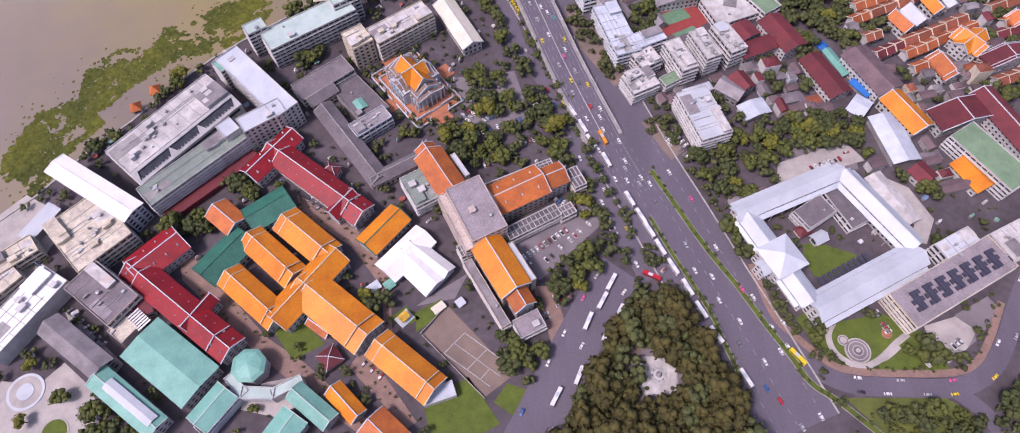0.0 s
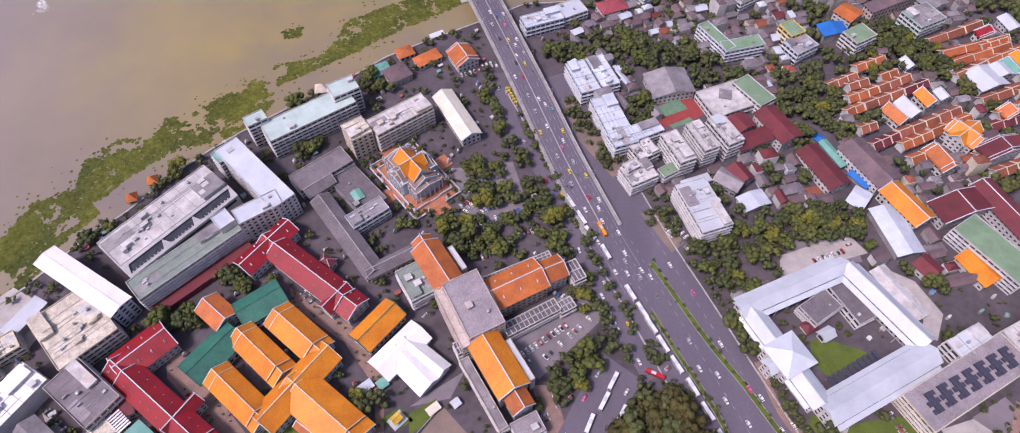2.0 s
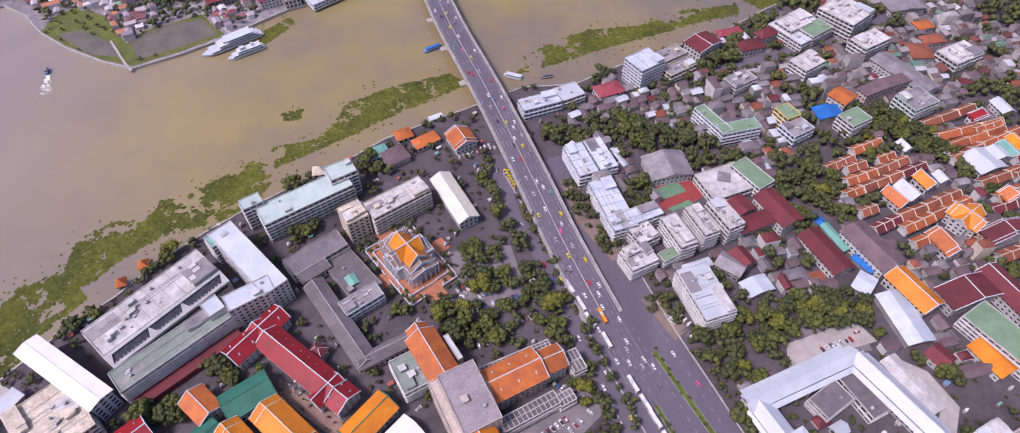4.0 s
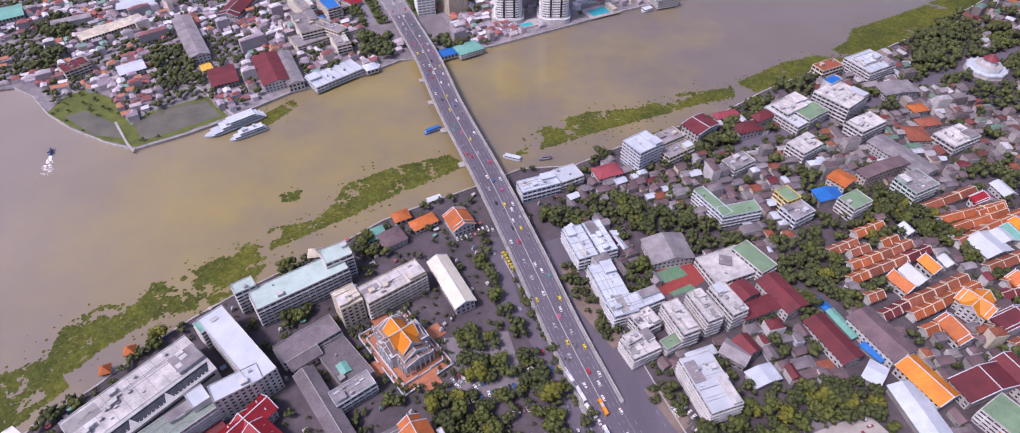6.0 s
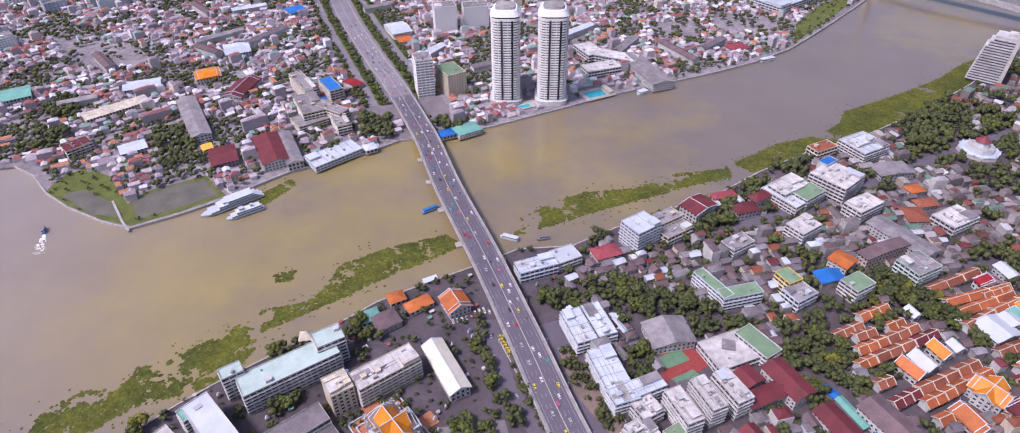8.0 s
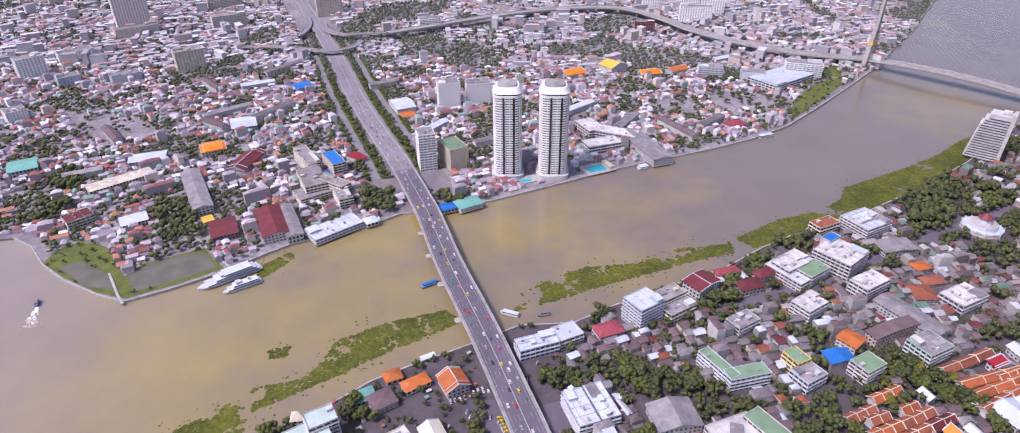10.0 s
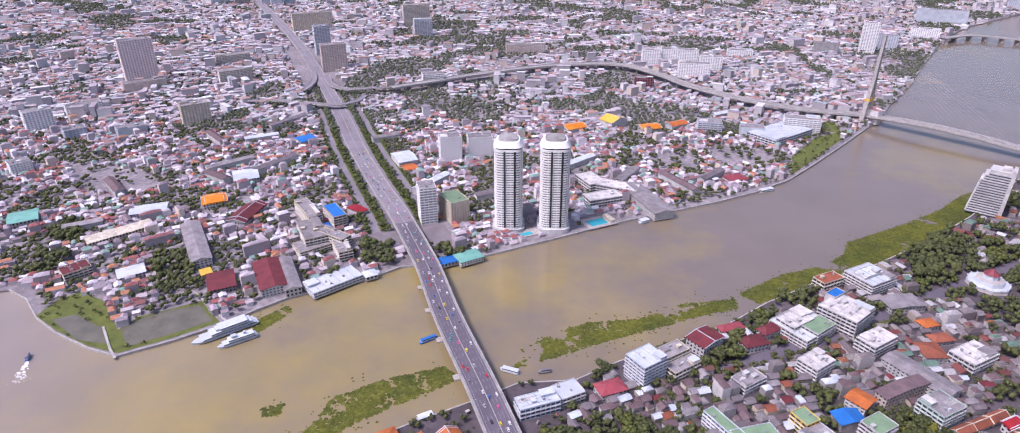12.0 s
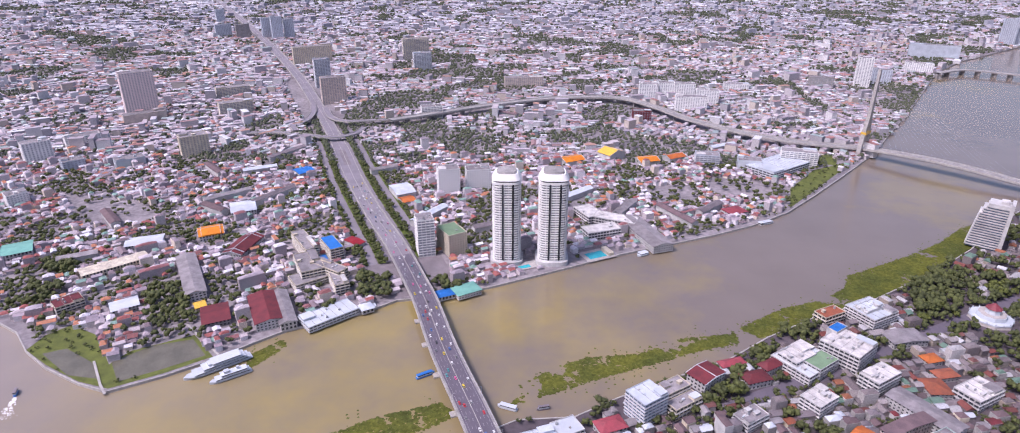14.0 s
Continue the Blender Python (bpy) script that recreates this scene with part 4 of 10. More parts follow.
ZS = [0.13, 0.35, 2.6, 5.8, 9.2, 11.5, 13, 12.5, 10.5, 6, 1.6, 0.5, 0.5, 7] + [8] * 20
DECKLINE = smooth_line([(p[0], p[1], ZS[i]) for i, p in enumerate(RAMP[::-1] + BRIDGE_FAR)], 6)
DECKLINE = DECKLINE + [(DECKLINE[-1][0] - 500, DECKLINE[-1][1] + 900, 8)]
BOUL = [p for p in DECKLINE if p[1] > 640]
ribbon("road", [(p[0], p[1]) for p in BOUL if p[1] < 1450], 50, 0.1, M["paving"], "broad boulevard with tree lined side lanes", "road")
bridge = thing("bridge", "long concrete river bridge with six traffic lanes", "bridge", 0, 0, kind="structure")


def strip(line, off, hw, z0, z1, name, material, parent, dash=None):
    """A bar that follows a line at a sideways offset, whole or in dashes."""
    v, f = [], []
    pts = [Vector(p) for p in line]
    if dash:
        dense = []
        for a, b in zip(pts, pts[1:]):
            n = max(1, int((b - a).length / dash[0]))
            for k in range(n):
                dense.append((a.lerp(b, k / n), a.lerp(b, (k + dash[1]) / n)))
        segs = dense
    else:
        segs = None
    def ring(p, d):
        nr = Vector((-d.y, d.x, 0)).normalized()
        return [tuple(p + nr * (off + s * hw) + Vector((0, 0, z))) for s, z in ((-1, z0), (1, z0), (1, z1), (-1, z1))]
    if segs:
        for a, b in segs:
            k = len(v)
            v += ring(a, b - a) + ring(b, b - a)
            f += [(k + i, k + (i + 1) % 4, k + 4 + (i + 1) % 4, k + 4 + i) for i in range(4)]
    else:
        for i, p in enumerate(pts):
            v += ring(p, pts[min(i + 1, len(pts) - 1)] - pts[max(0, i - 1)])
            if i:
                k = 4 * (i - 1)
                f += [(k + j, k + (j + 1) % 4, k + 4 + (j + 1) % 4, k + 4 + j) for j in range(4)]
    return part(name, (v, f), material, parent)


tagged(strip([(p[0], p[1], 0.1) for p in KERBLINE], 2.2, 2.2, -0.1, 0.14, "pavement", M["lane"], None), "pinkish brick pavement outside the palace garden", "pavement", kind="structure")
WIDE = [(p[0], p[1], 0.1) for p in BOUL if 730 < p[1] < 1330]
for off, hw in ((-37, 5.5), (-12.5, 6.5), (12.5, 6.5), (37, 5.5)):
    tagged(strip(WIDE, off, hw, -0.05, 0.16 if abs(off) > 20 else 0.5, "road", M["hazeconcrete"], None), "boulevard carriageway of concrete paled by painted haze", "road", kind="structure")
for off, hw in ((-44.5, 2.2), (-25, 5.2), (25, 5.2), (44.5, 2.2)):
    tagged(strip(WIDE, off, hw, -0.05, 0.25, "verge", M["grass"], None), "grass verge between boulevard carriageways", "verge", kind="structure")
strip([p for p in DECKLINE if p[1] < 735], 0, 13.3, -1.6, 0, "deck", M["asphalt"], bridge)
# beyond the river the deck colour is lightened to paint in haze
strip([p for p in DECKLINE if p[1] > 705], 0, 13.3, -1.6, -0.004, "deck", M["hazeconcrete"], bridge)
RAISED = [p for p in DECKLINE if p[2] > 0.7 or p[1] > 400]
for s in (-1, 1):
    strip(RAISED, s * 13.5, 0.35, -2.2, 1.1, "parapet", M["kerb"], bridge)
    strip(RAISED, s * 12.2, 0.8, 0.0, 0.2, "footway", M["concrete"], bridge)
    for o in (3.3, 6.5):
        strip(DECKLINE, s * o, 0.09, 0.0, 0.03, "lane_marking", M["marking"], bridge, dash=(9, 0.4))
    strip(DECKLINE, s * 9.6, 0.09, 0.0, 0.03, "lane_marking", M["marking"], bridge)
strip(RAISED, 0, 0.3, 0.0, 0.5, "median_barrier", M["kerb"], bridge)
strip([p for p in DECKLINE if p[1] < 800], 0, 6, -3.6, -1.6, "girder", M["concrete"], bridge)
rail = 0.0
for a, b in zip(DECKLINE, DECKLINE[1:]):
    a, b = Vector(a), Vector(b)
    rail += (b - a).length
    if rail > 42 and a.z > 3.5:
        rail = 0.0
        ang = math.atan2(b.y - a.y, b.x - a.x)
        wet = not (inside(a.x, a.y, NEAR_LAND) or inside(a.x, a.y, FAR_LAND))
        g = Geo(a.x, a.y, ang)
        g.box(-1.2, 1.2, -8, 8, -4.5, max(a.z - 3.4, -1))
        if wet:
            g.box(-3.5, 3.5, -16, 16, -4.5, -0.6)
        part("pier", g.data(), M["kerb"], bridge)
        for s in (-1, 1):
            g = Geo(a.x, a.y, ang)
            g.box(-0.12, 0.12, s * 13.0 - 0.12, s * 13.0 + 0.12, a.z, a.z + 9).box(-0.1, 0.1, s * 13.0 - (2.2 if s > 0 else 0), s * 13.0 + (2.2 if s < 0 else 0), a.z + 8.9, a.z + 9.1)
            part("lamp_post", g.data(), M["steel"], bridge)

avenue = strip([(p[0], p[1], 0.12) for p in MAIN], -5, 27, -0.15, 0, "road", M["asphalt"], None)
tagged(avenue, "wide asphalt avenue with several lanes", "road", kind="structure")
for line_, hw, lab in ((smooth_line(MEDIAN_R), 1.6, "planted green median beside the service lane"), (smooth_line(MEDIAN_L), 1.2, "narrow planted median beside the bus lane")):
    md = thing("median", lab, "median", 0, 0, kind="structure")
    strip([(p[0], p[1], 0.12) for p in line_], 0, hw + 0.25, -0.1, 0.16, "kerb", M["kerb"], md)
    strip([(p[0], p[1], 0.12) for p in line_], 0, hw, 0.0, 0.22, "soil", M["grass"], md)
marks = thing("lane_markings", "white dashed lane lines painted on the avenue", "road marking", 0, 0, kind="structure")
for o in (-16, -3.5, 13):
    strip([(p[0], p[1], 0.125) for p in MAIN if p[1] < 190], o, 0.1, 0.0, 0.012, "lane_line", M["marking"], marks, dash=(9, 0.4))
strip([(p[0], p[1], 0.12) for p in MAIN], 22.2, 0.5, -0.2, 0.2, "kerb", M["kerb"], marks)
strip([(p[0], p[1], 0.12) for p in MAIN], -32.3, 0.5, -0.2, 0.2, "kerb", M["kerb"], marks)

for p in VERGES:
    poly_sheet("verge", p, 0.18, M["earth"], "planted earth verge beside the avenue", "verge")
poly_sheet("pavement", PARK, 0.2, M["earth"], "paved ground of the triangular park", "pavement")
for p in LAWNS:
    poly_sheet("lawn", p, 0.08, M["grass"], "yellowish green mown lawn", "lawn")
for p in LANES:
    poly_sheet("brick_lane", p, 0.05, M["lane"], "pinkish brick lane between the halls", "pavement")
for i, p in enumerate(PALE):
    poly_sheet("paved_plaza", p, 0.054 + 0.004 * i, M["pale"], "pale concrete plaza paving", "pavement")
for p in SPIT:
    poly_sheet("grass_bank", p, 0.05, M["rough"], "grassy bank behind the embankment wall", "lawn")
for p in EARTH:
    poly_sheet("bare_lot", p, 0.08, M["earth"], "bare brown earth lot", "ground")
for p in YARDS:
    poly_sheet("paved_yard", p, 0.06, M["paving"], "pale paved parking yard", "pavement")
for p in DYKES:
    ribbon("embankment", [(q[0], q[1], 0.9) for q in p], 1.1, 0.9, M["kerb"], "pale concrete dyke between two ponds", "embankment", 1.2)
for p in PONDS:
    poly_sheet("pond", p, 0.1, M["pond"], "shallow green brown pond behind the embankment", "water")

fly = thing("flyover", "curving elevated flyover ramps at the junction", "flyover", 0, 0, kind="structure")
for ln in (FLY, FLY2, FLY3):
    ln = [(p[0], p[1], 9.5) for p in smooth_line(ln)]
    strip(ln, 0, 6, -1.4, 0, "deck", M["hazeconcrete"], fly)
    for s in (-1, 1):
        strip(ln, s * 6.1, 0.3, -1.8, 1.0, "parapet", M["kerb"], fly)
    for p in ln[::4]:
        part("pier", Geo(p[0], p[1], 0).box(-1, 1, -1, 1, -0.4, 8.2).data(), M["concrete"], fly)

# second river bridge: cable-stayed, with one tall pylon
PYL = Vector((648, 1170, 0))
e = thing("college_block", "long pale teal six storey block with flat teal roof", "building", -164.2, 287.1)
flat(e, -164.2, 287.1, 70.3, 20.9, 20, 0.598, wall="white", roof="tealwhite", clutter=2)
flat(e, -201.8, 278.7, 15.3, 10.9, 24, 0.610, wall="white", roof="tealwhite", clutter=1)
flat(e, -140.2, 310.0, 21.1, 16.0, 25, 0.540, wall="white", roof="tealwhite", clutter=1)
e = thing("office_block", "beige seven storey concrete block with stained flat roof", "building", -94.6, 285.6)
flat(e, -94.6, 285.6, 48.3, 18.2, 20, 0.627, wall="cream", roof="dirtywhite", clutter=9)
flat(e, -124.9, 269.6, 17.0, 18.9, 22, 0.594, wall="cream", roof="beigeroof", style="punch", clutter=4)
e = thing("gymnasium", "gymnasium with a cream sheet metal gable roof", "building", -52.7, 295.2)
gable(e, -52.7, 295.2, 52.3, 16.3, 9, -1.067, wall="white", roof="creamroof", rise=4)
e = thing("cloister_building", "low grey tiled cloister wings round a courtyard", "building", -149.7, 241.7)
flat(e, -149.7, 241.7, 43.8, 17.7, 10, 0.689, wall="concrete", roof="darkroof", clutter=0)
gable(e, -123.4, 185.7, 76.6, 14.0, 9, -0.918, wall="pink", roof="darkroof", trim="concrete", rise=3.5)
gable(e, -89.7, 164.3, 37.7, 9.6, 9, 0.536, wall="pink", roof="darkroof", trim="concrete", rise=3.5)
gable(e, -150.2, 228.8, 22.3, 12.9, 8, 0.705, wall="pink", roof="darkroof", trim="concrete", rise=3)
flat(e, -121.1, 225.2, 22.3, 40.7, 6, 0.735, wall="concrete", roof="darkroof", clutter=2, style="plain")
e = thing("annex_block", "small white flat roofed annex beside the cloister", "building", -110.7, 201.8)
flat(e, -110.7, 201.8, 28.5, 12.9, 11, 0.660, wall="bright", roof="greyroof", clutter=5)
e = thing("lean_to", "small teal sheet roof lean-to in the courtyard", "building", -120.5, 219.9)
gable(e, -120.5, 219.9, 9.4, 6.4, 7, -0.940, wall="concrete", roof="teal", trim=None, rise=1, style="plain")
e = thing("lecture_block", "long riverside block with white arcaded facade and stained flat roof", "building", -246.9, 195.7)
flat(e, -246.9, 195.7, 84.7, 28.0, 20, 0.881, wall="white", roof="dirtywhite", clutter=22)
loggia(e, 84.7, 28.0, 0.881, 20)
e = thing("lecture_block", "white L shaped block with pale flat sheet roof", "building", -192.6, 229.4)
flat(e, -192.6, 229.4, 18.4, 74.1, 22, 0.798, wall="white", roof="bright", clutter=0, style="punch")
flat(e, -183.5, 199.4, 31.4, 13.9, 22, 0.597, wall="white", roof="bright", clutter=2, style="punch")
flat(e, -218.0, 249.5, 18.2, 11.9, 20, 0.808, wall="white", roof="teal", clutter=2)
e = thing("louvred_block", "white block with horizontal louvres and a grey green flat roof", "building", -224.0, 166.2)
flat(e, -224.0, 166.2, 79.2, 18.1, 16, 0.786, wall="white", roof="greygreen", n=6, clutter=4)
flat(e, -205.2, 190.1, 11.4, 13.4, 21, 0.768, wall="white", roof="bright", clutter=0, style="plain")
e = thing("walkway_roof", "dark red covered walkway beside the louvred block", "building", -214.9, 155.2)
flat(e, -214.9, 155.2, 71.1, 8.4, 4, 0.771, wall="maroon", roof="maroon", clutter=0, style="plain")
e = thing("riverside_hall", "white hall with a shallow white sheet metal roof", "building", -286.1, 145.4)
gable(e, -286.1, 145.4, 73.9, 15.3, 18, -0.536, wall="bluewhite", roof="snow", trim="snow", rise=1.6)
e = thing("dining_block", "beige block with a weathered flat roof and clutter", "building", -282.6, 115.2)
flat(e, -282.6, 115.2, 37.8, 44.8, 15, 0.800, wall="cream", roof="beigeroof", clutter=16)
e = thing("shed", "long white shed roof by the river bank", "building", -322.4, 125.7)
gable(e, -322.4, 125.7, 27.0, 10.3, 7, 1.102, wall="concrete", roof="bright", trim=None, rise=1.5, style="plain")
e = thing("low_block", "cream low flat roofed block", "building", -327.7, 101.1)
flat(e, -327.7, 101.1, 25.3, 14.6, 10, 0.709, wall="cream", roof="beigeroof", clutter=4)
e = thing("low_block", "cream low flat roofed block", "building", -331.9, 81.3)
flat(e, -331.9, 81.3, 24.7, 14.5, 9, 0.894, wall="cream", roof="beigeroof", clutter=4)
e = thing("store_hall", "white flat roofed hall", "building", -310.4, 62.5)
flat(e, -310.4, 62.5, 57.5, 22.4, 12, 1.054, wall="white", roof="snow", clutter=3, style="plain")
e = thing("dark_block", "mauve brown flat roofed block with rooftop tanks", "building", -260.3, 72.6)
flat(e, -261.5, 73.4, 23.5, 41.0, 15, 0.955, wall="pink", roof="darkroof", clutter=6)
flat(e, -245.4, 51.8, 12.5, 13.0, 9, 0.955, wall="pink", roof="beigeroof", clutter=1, style="plain")
for k in range(7):
    part("awning_slat", Geo(22.6, -14.6, 0.90).box(-4.4, 4.4, -6.6 + k * 1.9, -5.5 + k * 1.9, 9.6, 9.9).data(), M["snow"], e)
    part("awning_post", Geo(22.6, -14.6, 0.90).box(-0.2, 0.2, -6.2 + k * 1.9, -5.9 + k * 1.9, -0.3, 9.6).data(), M["steel"], e)
e = thing("low_block", "dark red low roof with striped awning", "building", -240.2, 69.7)
gable(e, -240.2, 69.7, 11.8, 18.5, 8, 0.432, wall="white", roof="maroon", trim=None, rise=1.5)
e = thing("workshop", "grey corrugated gable roof workshop", "building", -270.3, 41.1)
gable(e, -270.3, 41.1, 50.2, 14.5, 11, -0.592, wall="concrete", roof="greyroof", trim=None, rise=4)
e = thing("assembly_hall", "large teal hipped roof hall", "building", -211.6, 31.6)
gable(e, -211.6, 31.6, 52.5, 27.9, 11, -0.607, wall="white", roof="teal", rise=1.4, trim=None)
e = thing("assembly_hall", "pale teal hall with a white raised roof", "building", -230.8, 8.8)
gable(e, -230.8, 8.8, 52.7, 13.5, 11, -0.601, wall="white", roof="teal", rise=2, trim="tealwhite")
gable(e, -227.7, 8.0, 38.1, 6.0, 13, -0.591, wall="white", roof="bright", rise=1, trim=None, style="plain")
e = thing("side_hall", "small teal sheet roof hall", "building", -181.5, 5.7)
gable(e, -181.5, 5.7, 23.7, 14.8, 10, 0.978, wall="white", roof="teal", rise=3, trim="tealwhite")
e = thing("side_hall", "small hall with teal gabled roof", "building", -124.8, 6.3)
gable(e, -124.8, 6.3, 29.6, 11.4, 10, -0.649, wall="white", roof="teal", rise=3, trim="tealwhite")
e = thing("side_hall", "small hall with teal gabled roof", "building", -138.8, -6.9)
gable(e, -138.8, -6.9, 19.8, 16.7, 10, 0.995, wall="white", roof="teal", rise=3, trim="tealwhite")
e = thing("white_block", "white concrete block with roof terrace", "building", -178.5, 2.8)
flat(e, -178.5, 2.8, 26.2, 8.8, 9, 0.952, wall="bright", roof="greyroof", clutter=3)
e = thing("covered_walkway", "pale teal flat roofed walkway round the octagonal hall", "building", -160.0, 15.0)
for ax, ay, bx, by, wd in ((-176.5, 24.0, -165.0, 13.0, 6.0), (-167.0, 14.2, -148.0, 13.4, 7.0), (-149.5, 13.0, -133.0, 22.0, 6.0)):
    flat(e, (ax + bx) / 2, (ay + by) / 2, math.hypot(bx - ax, by - ay), wd, 8.6, math.atan2(by - ay, bx - ax), wall="white", roof="tealwhite", clutter=0, style="plain")
e = thing("red_roofed_hall", "long hall with dark red tiles and white ridges", "building", -213.8, 65.7)
gable(e, -213.8, 65.7, 93.2, 18.2, 10, -0.628, roof="red", tiers=2, dormers=12, rise=5)
gable(e, -236.8, 100.8, 34.6, 22.3, 10, 0.815, roof="red", tiers=1, rise=5, dormers=4)
gable(e, -201.2, 61.8, 24.6, 8.7, 10.5, 1.001, roof="red", rise=5)
e = thing("red_roofed_hall", "long hall with dark red tiles and white ridges beside trees", "building", -143.0, 154.8)
gable(e, -143.0, 154.8, 88.7, 18.3, 10, -0.645, roof="red", tiers=2, dormers=12, rise=5)
gable(e, -175.8, 175.3, 43.3, 16.0, 10.5, 0.943, roof="red", rise=5, dormers=4)
gable(e, -122.6, 136.1, 21.4, 10.4, 10.5, 0.920, roof="red", rise=5)
e = thing("orange_temple_hall", "cross shaped hall with glazed orange tiles and white ridges", "building", -118.9, 63.4)
gable(e, -118.9, 63.4, 58.1, 24.5, 11, -0.661, roof="orange", trim="cream", tiers=2, rise=6)
gable(e, -137.4, 78.3, 55.6, 18.8, 11.5, 0.939, roof="orange", trim="cream", tiers=1, rise=6)
gable(e, -162.5, 98.6, 44.1, 17.5, 10.5, -0.701, roof="orange", trim="cream", tiers=2, rise=5.5)
gable(e, -170.1, 72.2, 46.6, 17.1, 10, -0.680, roof="orange", trim="cream", tiers=2, rise=5.5)
gable(e, -142.8, 112.4, 42.8, 19.6, 10, -0.683, roof="orange", trim="cream", tiers=2, rise=5.5)
gable(e, -128.5, 54.2, 15.9, 6.3, 5, -0.601, roof="rust", rise=2)
e = thing("orange_side_hall", "hall with faded orange tiles", "building", -197.8, 127.1)
gable(e, -197.8, 127.1, 22.1, 16.3, 10, -0.672, roof="rust", rise=4.5)
e = thing("green_roofed_hall", "hall with dark green tiles", "building", -193.3, 99.7)
gable(e, -193.3, 99.7, 36.1, 20.3, 9.5, 0.946, roof="green", rise=4.5, trim="green")
gable(e, -171.2, 133.2, 29.9, 19.8, 9.5, 0.645, roof="green", rise=4.5, trim="green")
e = thing("orange_temple_hall", "orange tiled hall with white ridges on a brick lane", "building", -73.3, 28.9)
gable(e, -73.3, 28.9, 46.2, 19.2, 9, -0.667, roof="orange", trim="cream", tiers=2, rise=5.5, spikes=True)
e = thing("canopy", "pale blue flat canopy behind the orange hall", "building", -53.9, 14.2)
flat(e, -53.9, 14.2, 19.5, 9.2, 5, 0.325, wall="white", roof="bluewhite", style="plain", clutter=0)
e = thing("orange_side_hall", "small orange tiled gable roof", "building", -106.4, 8.6)
gable(e, -106.4, 8.6, 23.4, 10.7, 8, -0.769, roof="orange", tiers=1, rise=4)
e = thing("orange_side_hall", "hall with faded orange tiled roof", "building", -83.3, -8.7)
gable(e, -83.3, -8.7, 22.0, 20.0, 8, -0.715, roof="rust", tiers=1, rise=4)
e = thing("orange_side_hall", "bright orange roof with green eaves", "building", -94.2, 118.2)
gable(e, -94.2, 118.2, 32.6, 17.3, 9, 0.890, roof="orange", tiers=1, rise=4, trim="green")
e = thing("marquee", "white cross shaped fabric marquee on a paved yard", "building", -79.0, 102.5)
gable(e, -79.0, 102.5, 36.7, 17.8, 6, 0.849, roof="snow", wall="bright", rise=4, trim=None, style="plain")
gable(e, -64.0, 98.4, 33.5, 11.7, 6.2, -0.680, roof="snow", wall="bright", rise=4, trim=None, style="plain")
gable(e, -69.9, 92.0, 33.6, 18.7, 5.8, -0.767, roof="snow", wall="bright", rise=3.6, trim=None, style="plain")
e = thing("pavilion", "small pavilion with a red hipped roof", "building", -119.5, 35.3)
hip(e, -119.5, 35.3, 10.4, 10.5, 4.5, 0.683, roof="maroon", trim="bright", rise=3.5)
e = thing("pavilion", "small pavilion with a maroon hipped roof", "building", -134.2, 165.1)
hip(e, -134.2, 165.1, 9.2, 7.1, 7, -0.409, roof="maroon", trim="bright", rise=4)
e = thing("court_building", "pinkish civic building with flat grey core and orange gabled wings", "building", -34.6, 123.2)
flat(e, -33.5, 125.0, 24.0, 41.0, 25, 0.470, wall="pink", roof="midroof", clutter=2, style="punch")
flat(e, -46.9, 118.4, 5.6, 44.0, 19, 0.470, wall="pink", roof="pink", clutter=0, style="punch")
gable(e, -58.2, 155.9, 35.0, 19.5, 18, -1.008, wall="pink", roof="rust", rise=6)
gable(e, -68.2, 173.0, 9.0, 13.5, 16.5, -1.008, wall="white", roof="rust", rise=4.5, spikes=True)
flat(e, -45.6, 162.2, 20.0, 3.4, 16, -1.008, wall="pink", roof="bright", clutter=0, style="plain")
gable(e, -6.8, 143.3, 36.0, 22.5, 16, 0.479, wall="pink", roof="rust", rise=5.5, dormers=3)
gable(e, 15.9, 154.2, 17.0, 16.5, 14.5, 0.440, wall="white", roof="rust", rise=4.4, spikes=True)
gable(e, -17.9, 88.7, 38.0, 20.0, 18, -1.043, wall="pink", roof="orange", rise=6)
gable(e, -5.6, 67.4, 11.5, 13.5, 15.5, -1.043, wall="white", roof="rust", rise=4.8, spikes=True)
flat(e, -4.9, 92.2, 29.0, 3.4, 16, -1.043, wall="pink", roof="bright", clutter=0, style="plain")
beam_grid(e, 2.5, 122.2, 38.0, 9.0, 10, 0.500, 12)
beam_grid(e, -6.1, 158.2, 48.0, 4.6, 10, 0.430, 16)
beam_grid(e, 31.7, 155.0, 8.5, 15.0, 11, 0.450, 3)
beam_grid(e, 24.6, 131.4, 11.0, 8.0, 8, 0.500, 4)
flat(e, -0.7, 54.7, 17.3, 12.4, 8, 0.470, wall="white", roof="midroof", clutter=1)
flat(e, -26.8, 74.3, 49.1, 6.0, 9, -1.041, wall="pink", roof="greyroof", clutter=2)
beam_grid(e, -41.5, 101.5, 6.0, 8.0, 12, 0.470, 3)
e = thing("court_annex", "white annex with flat pale green roof", "building", -71.4, 147.2)
flat(e, -71.4, 147.2, 19.1, 25.4, 13, 0.526, wall="white", roof="greygreen", clutter=3)
e = thing("office_block", "white five storey office block with flat white roof", "building", 122.3, 203.0)
flat(e, 122.3, 203.0, 22.9, 41.8, 17, 0.322, wall="white", roof="bright", clutter=10)
e = thing("stepped_block", "white stepped apartment block with planted roof terraces", "building", 82.0, 234.8)
flat(e, 82.0, 234.8, 21.8, 18.0, 13, 0.453, wall="white", roof="dirtywhite", clutter=10)
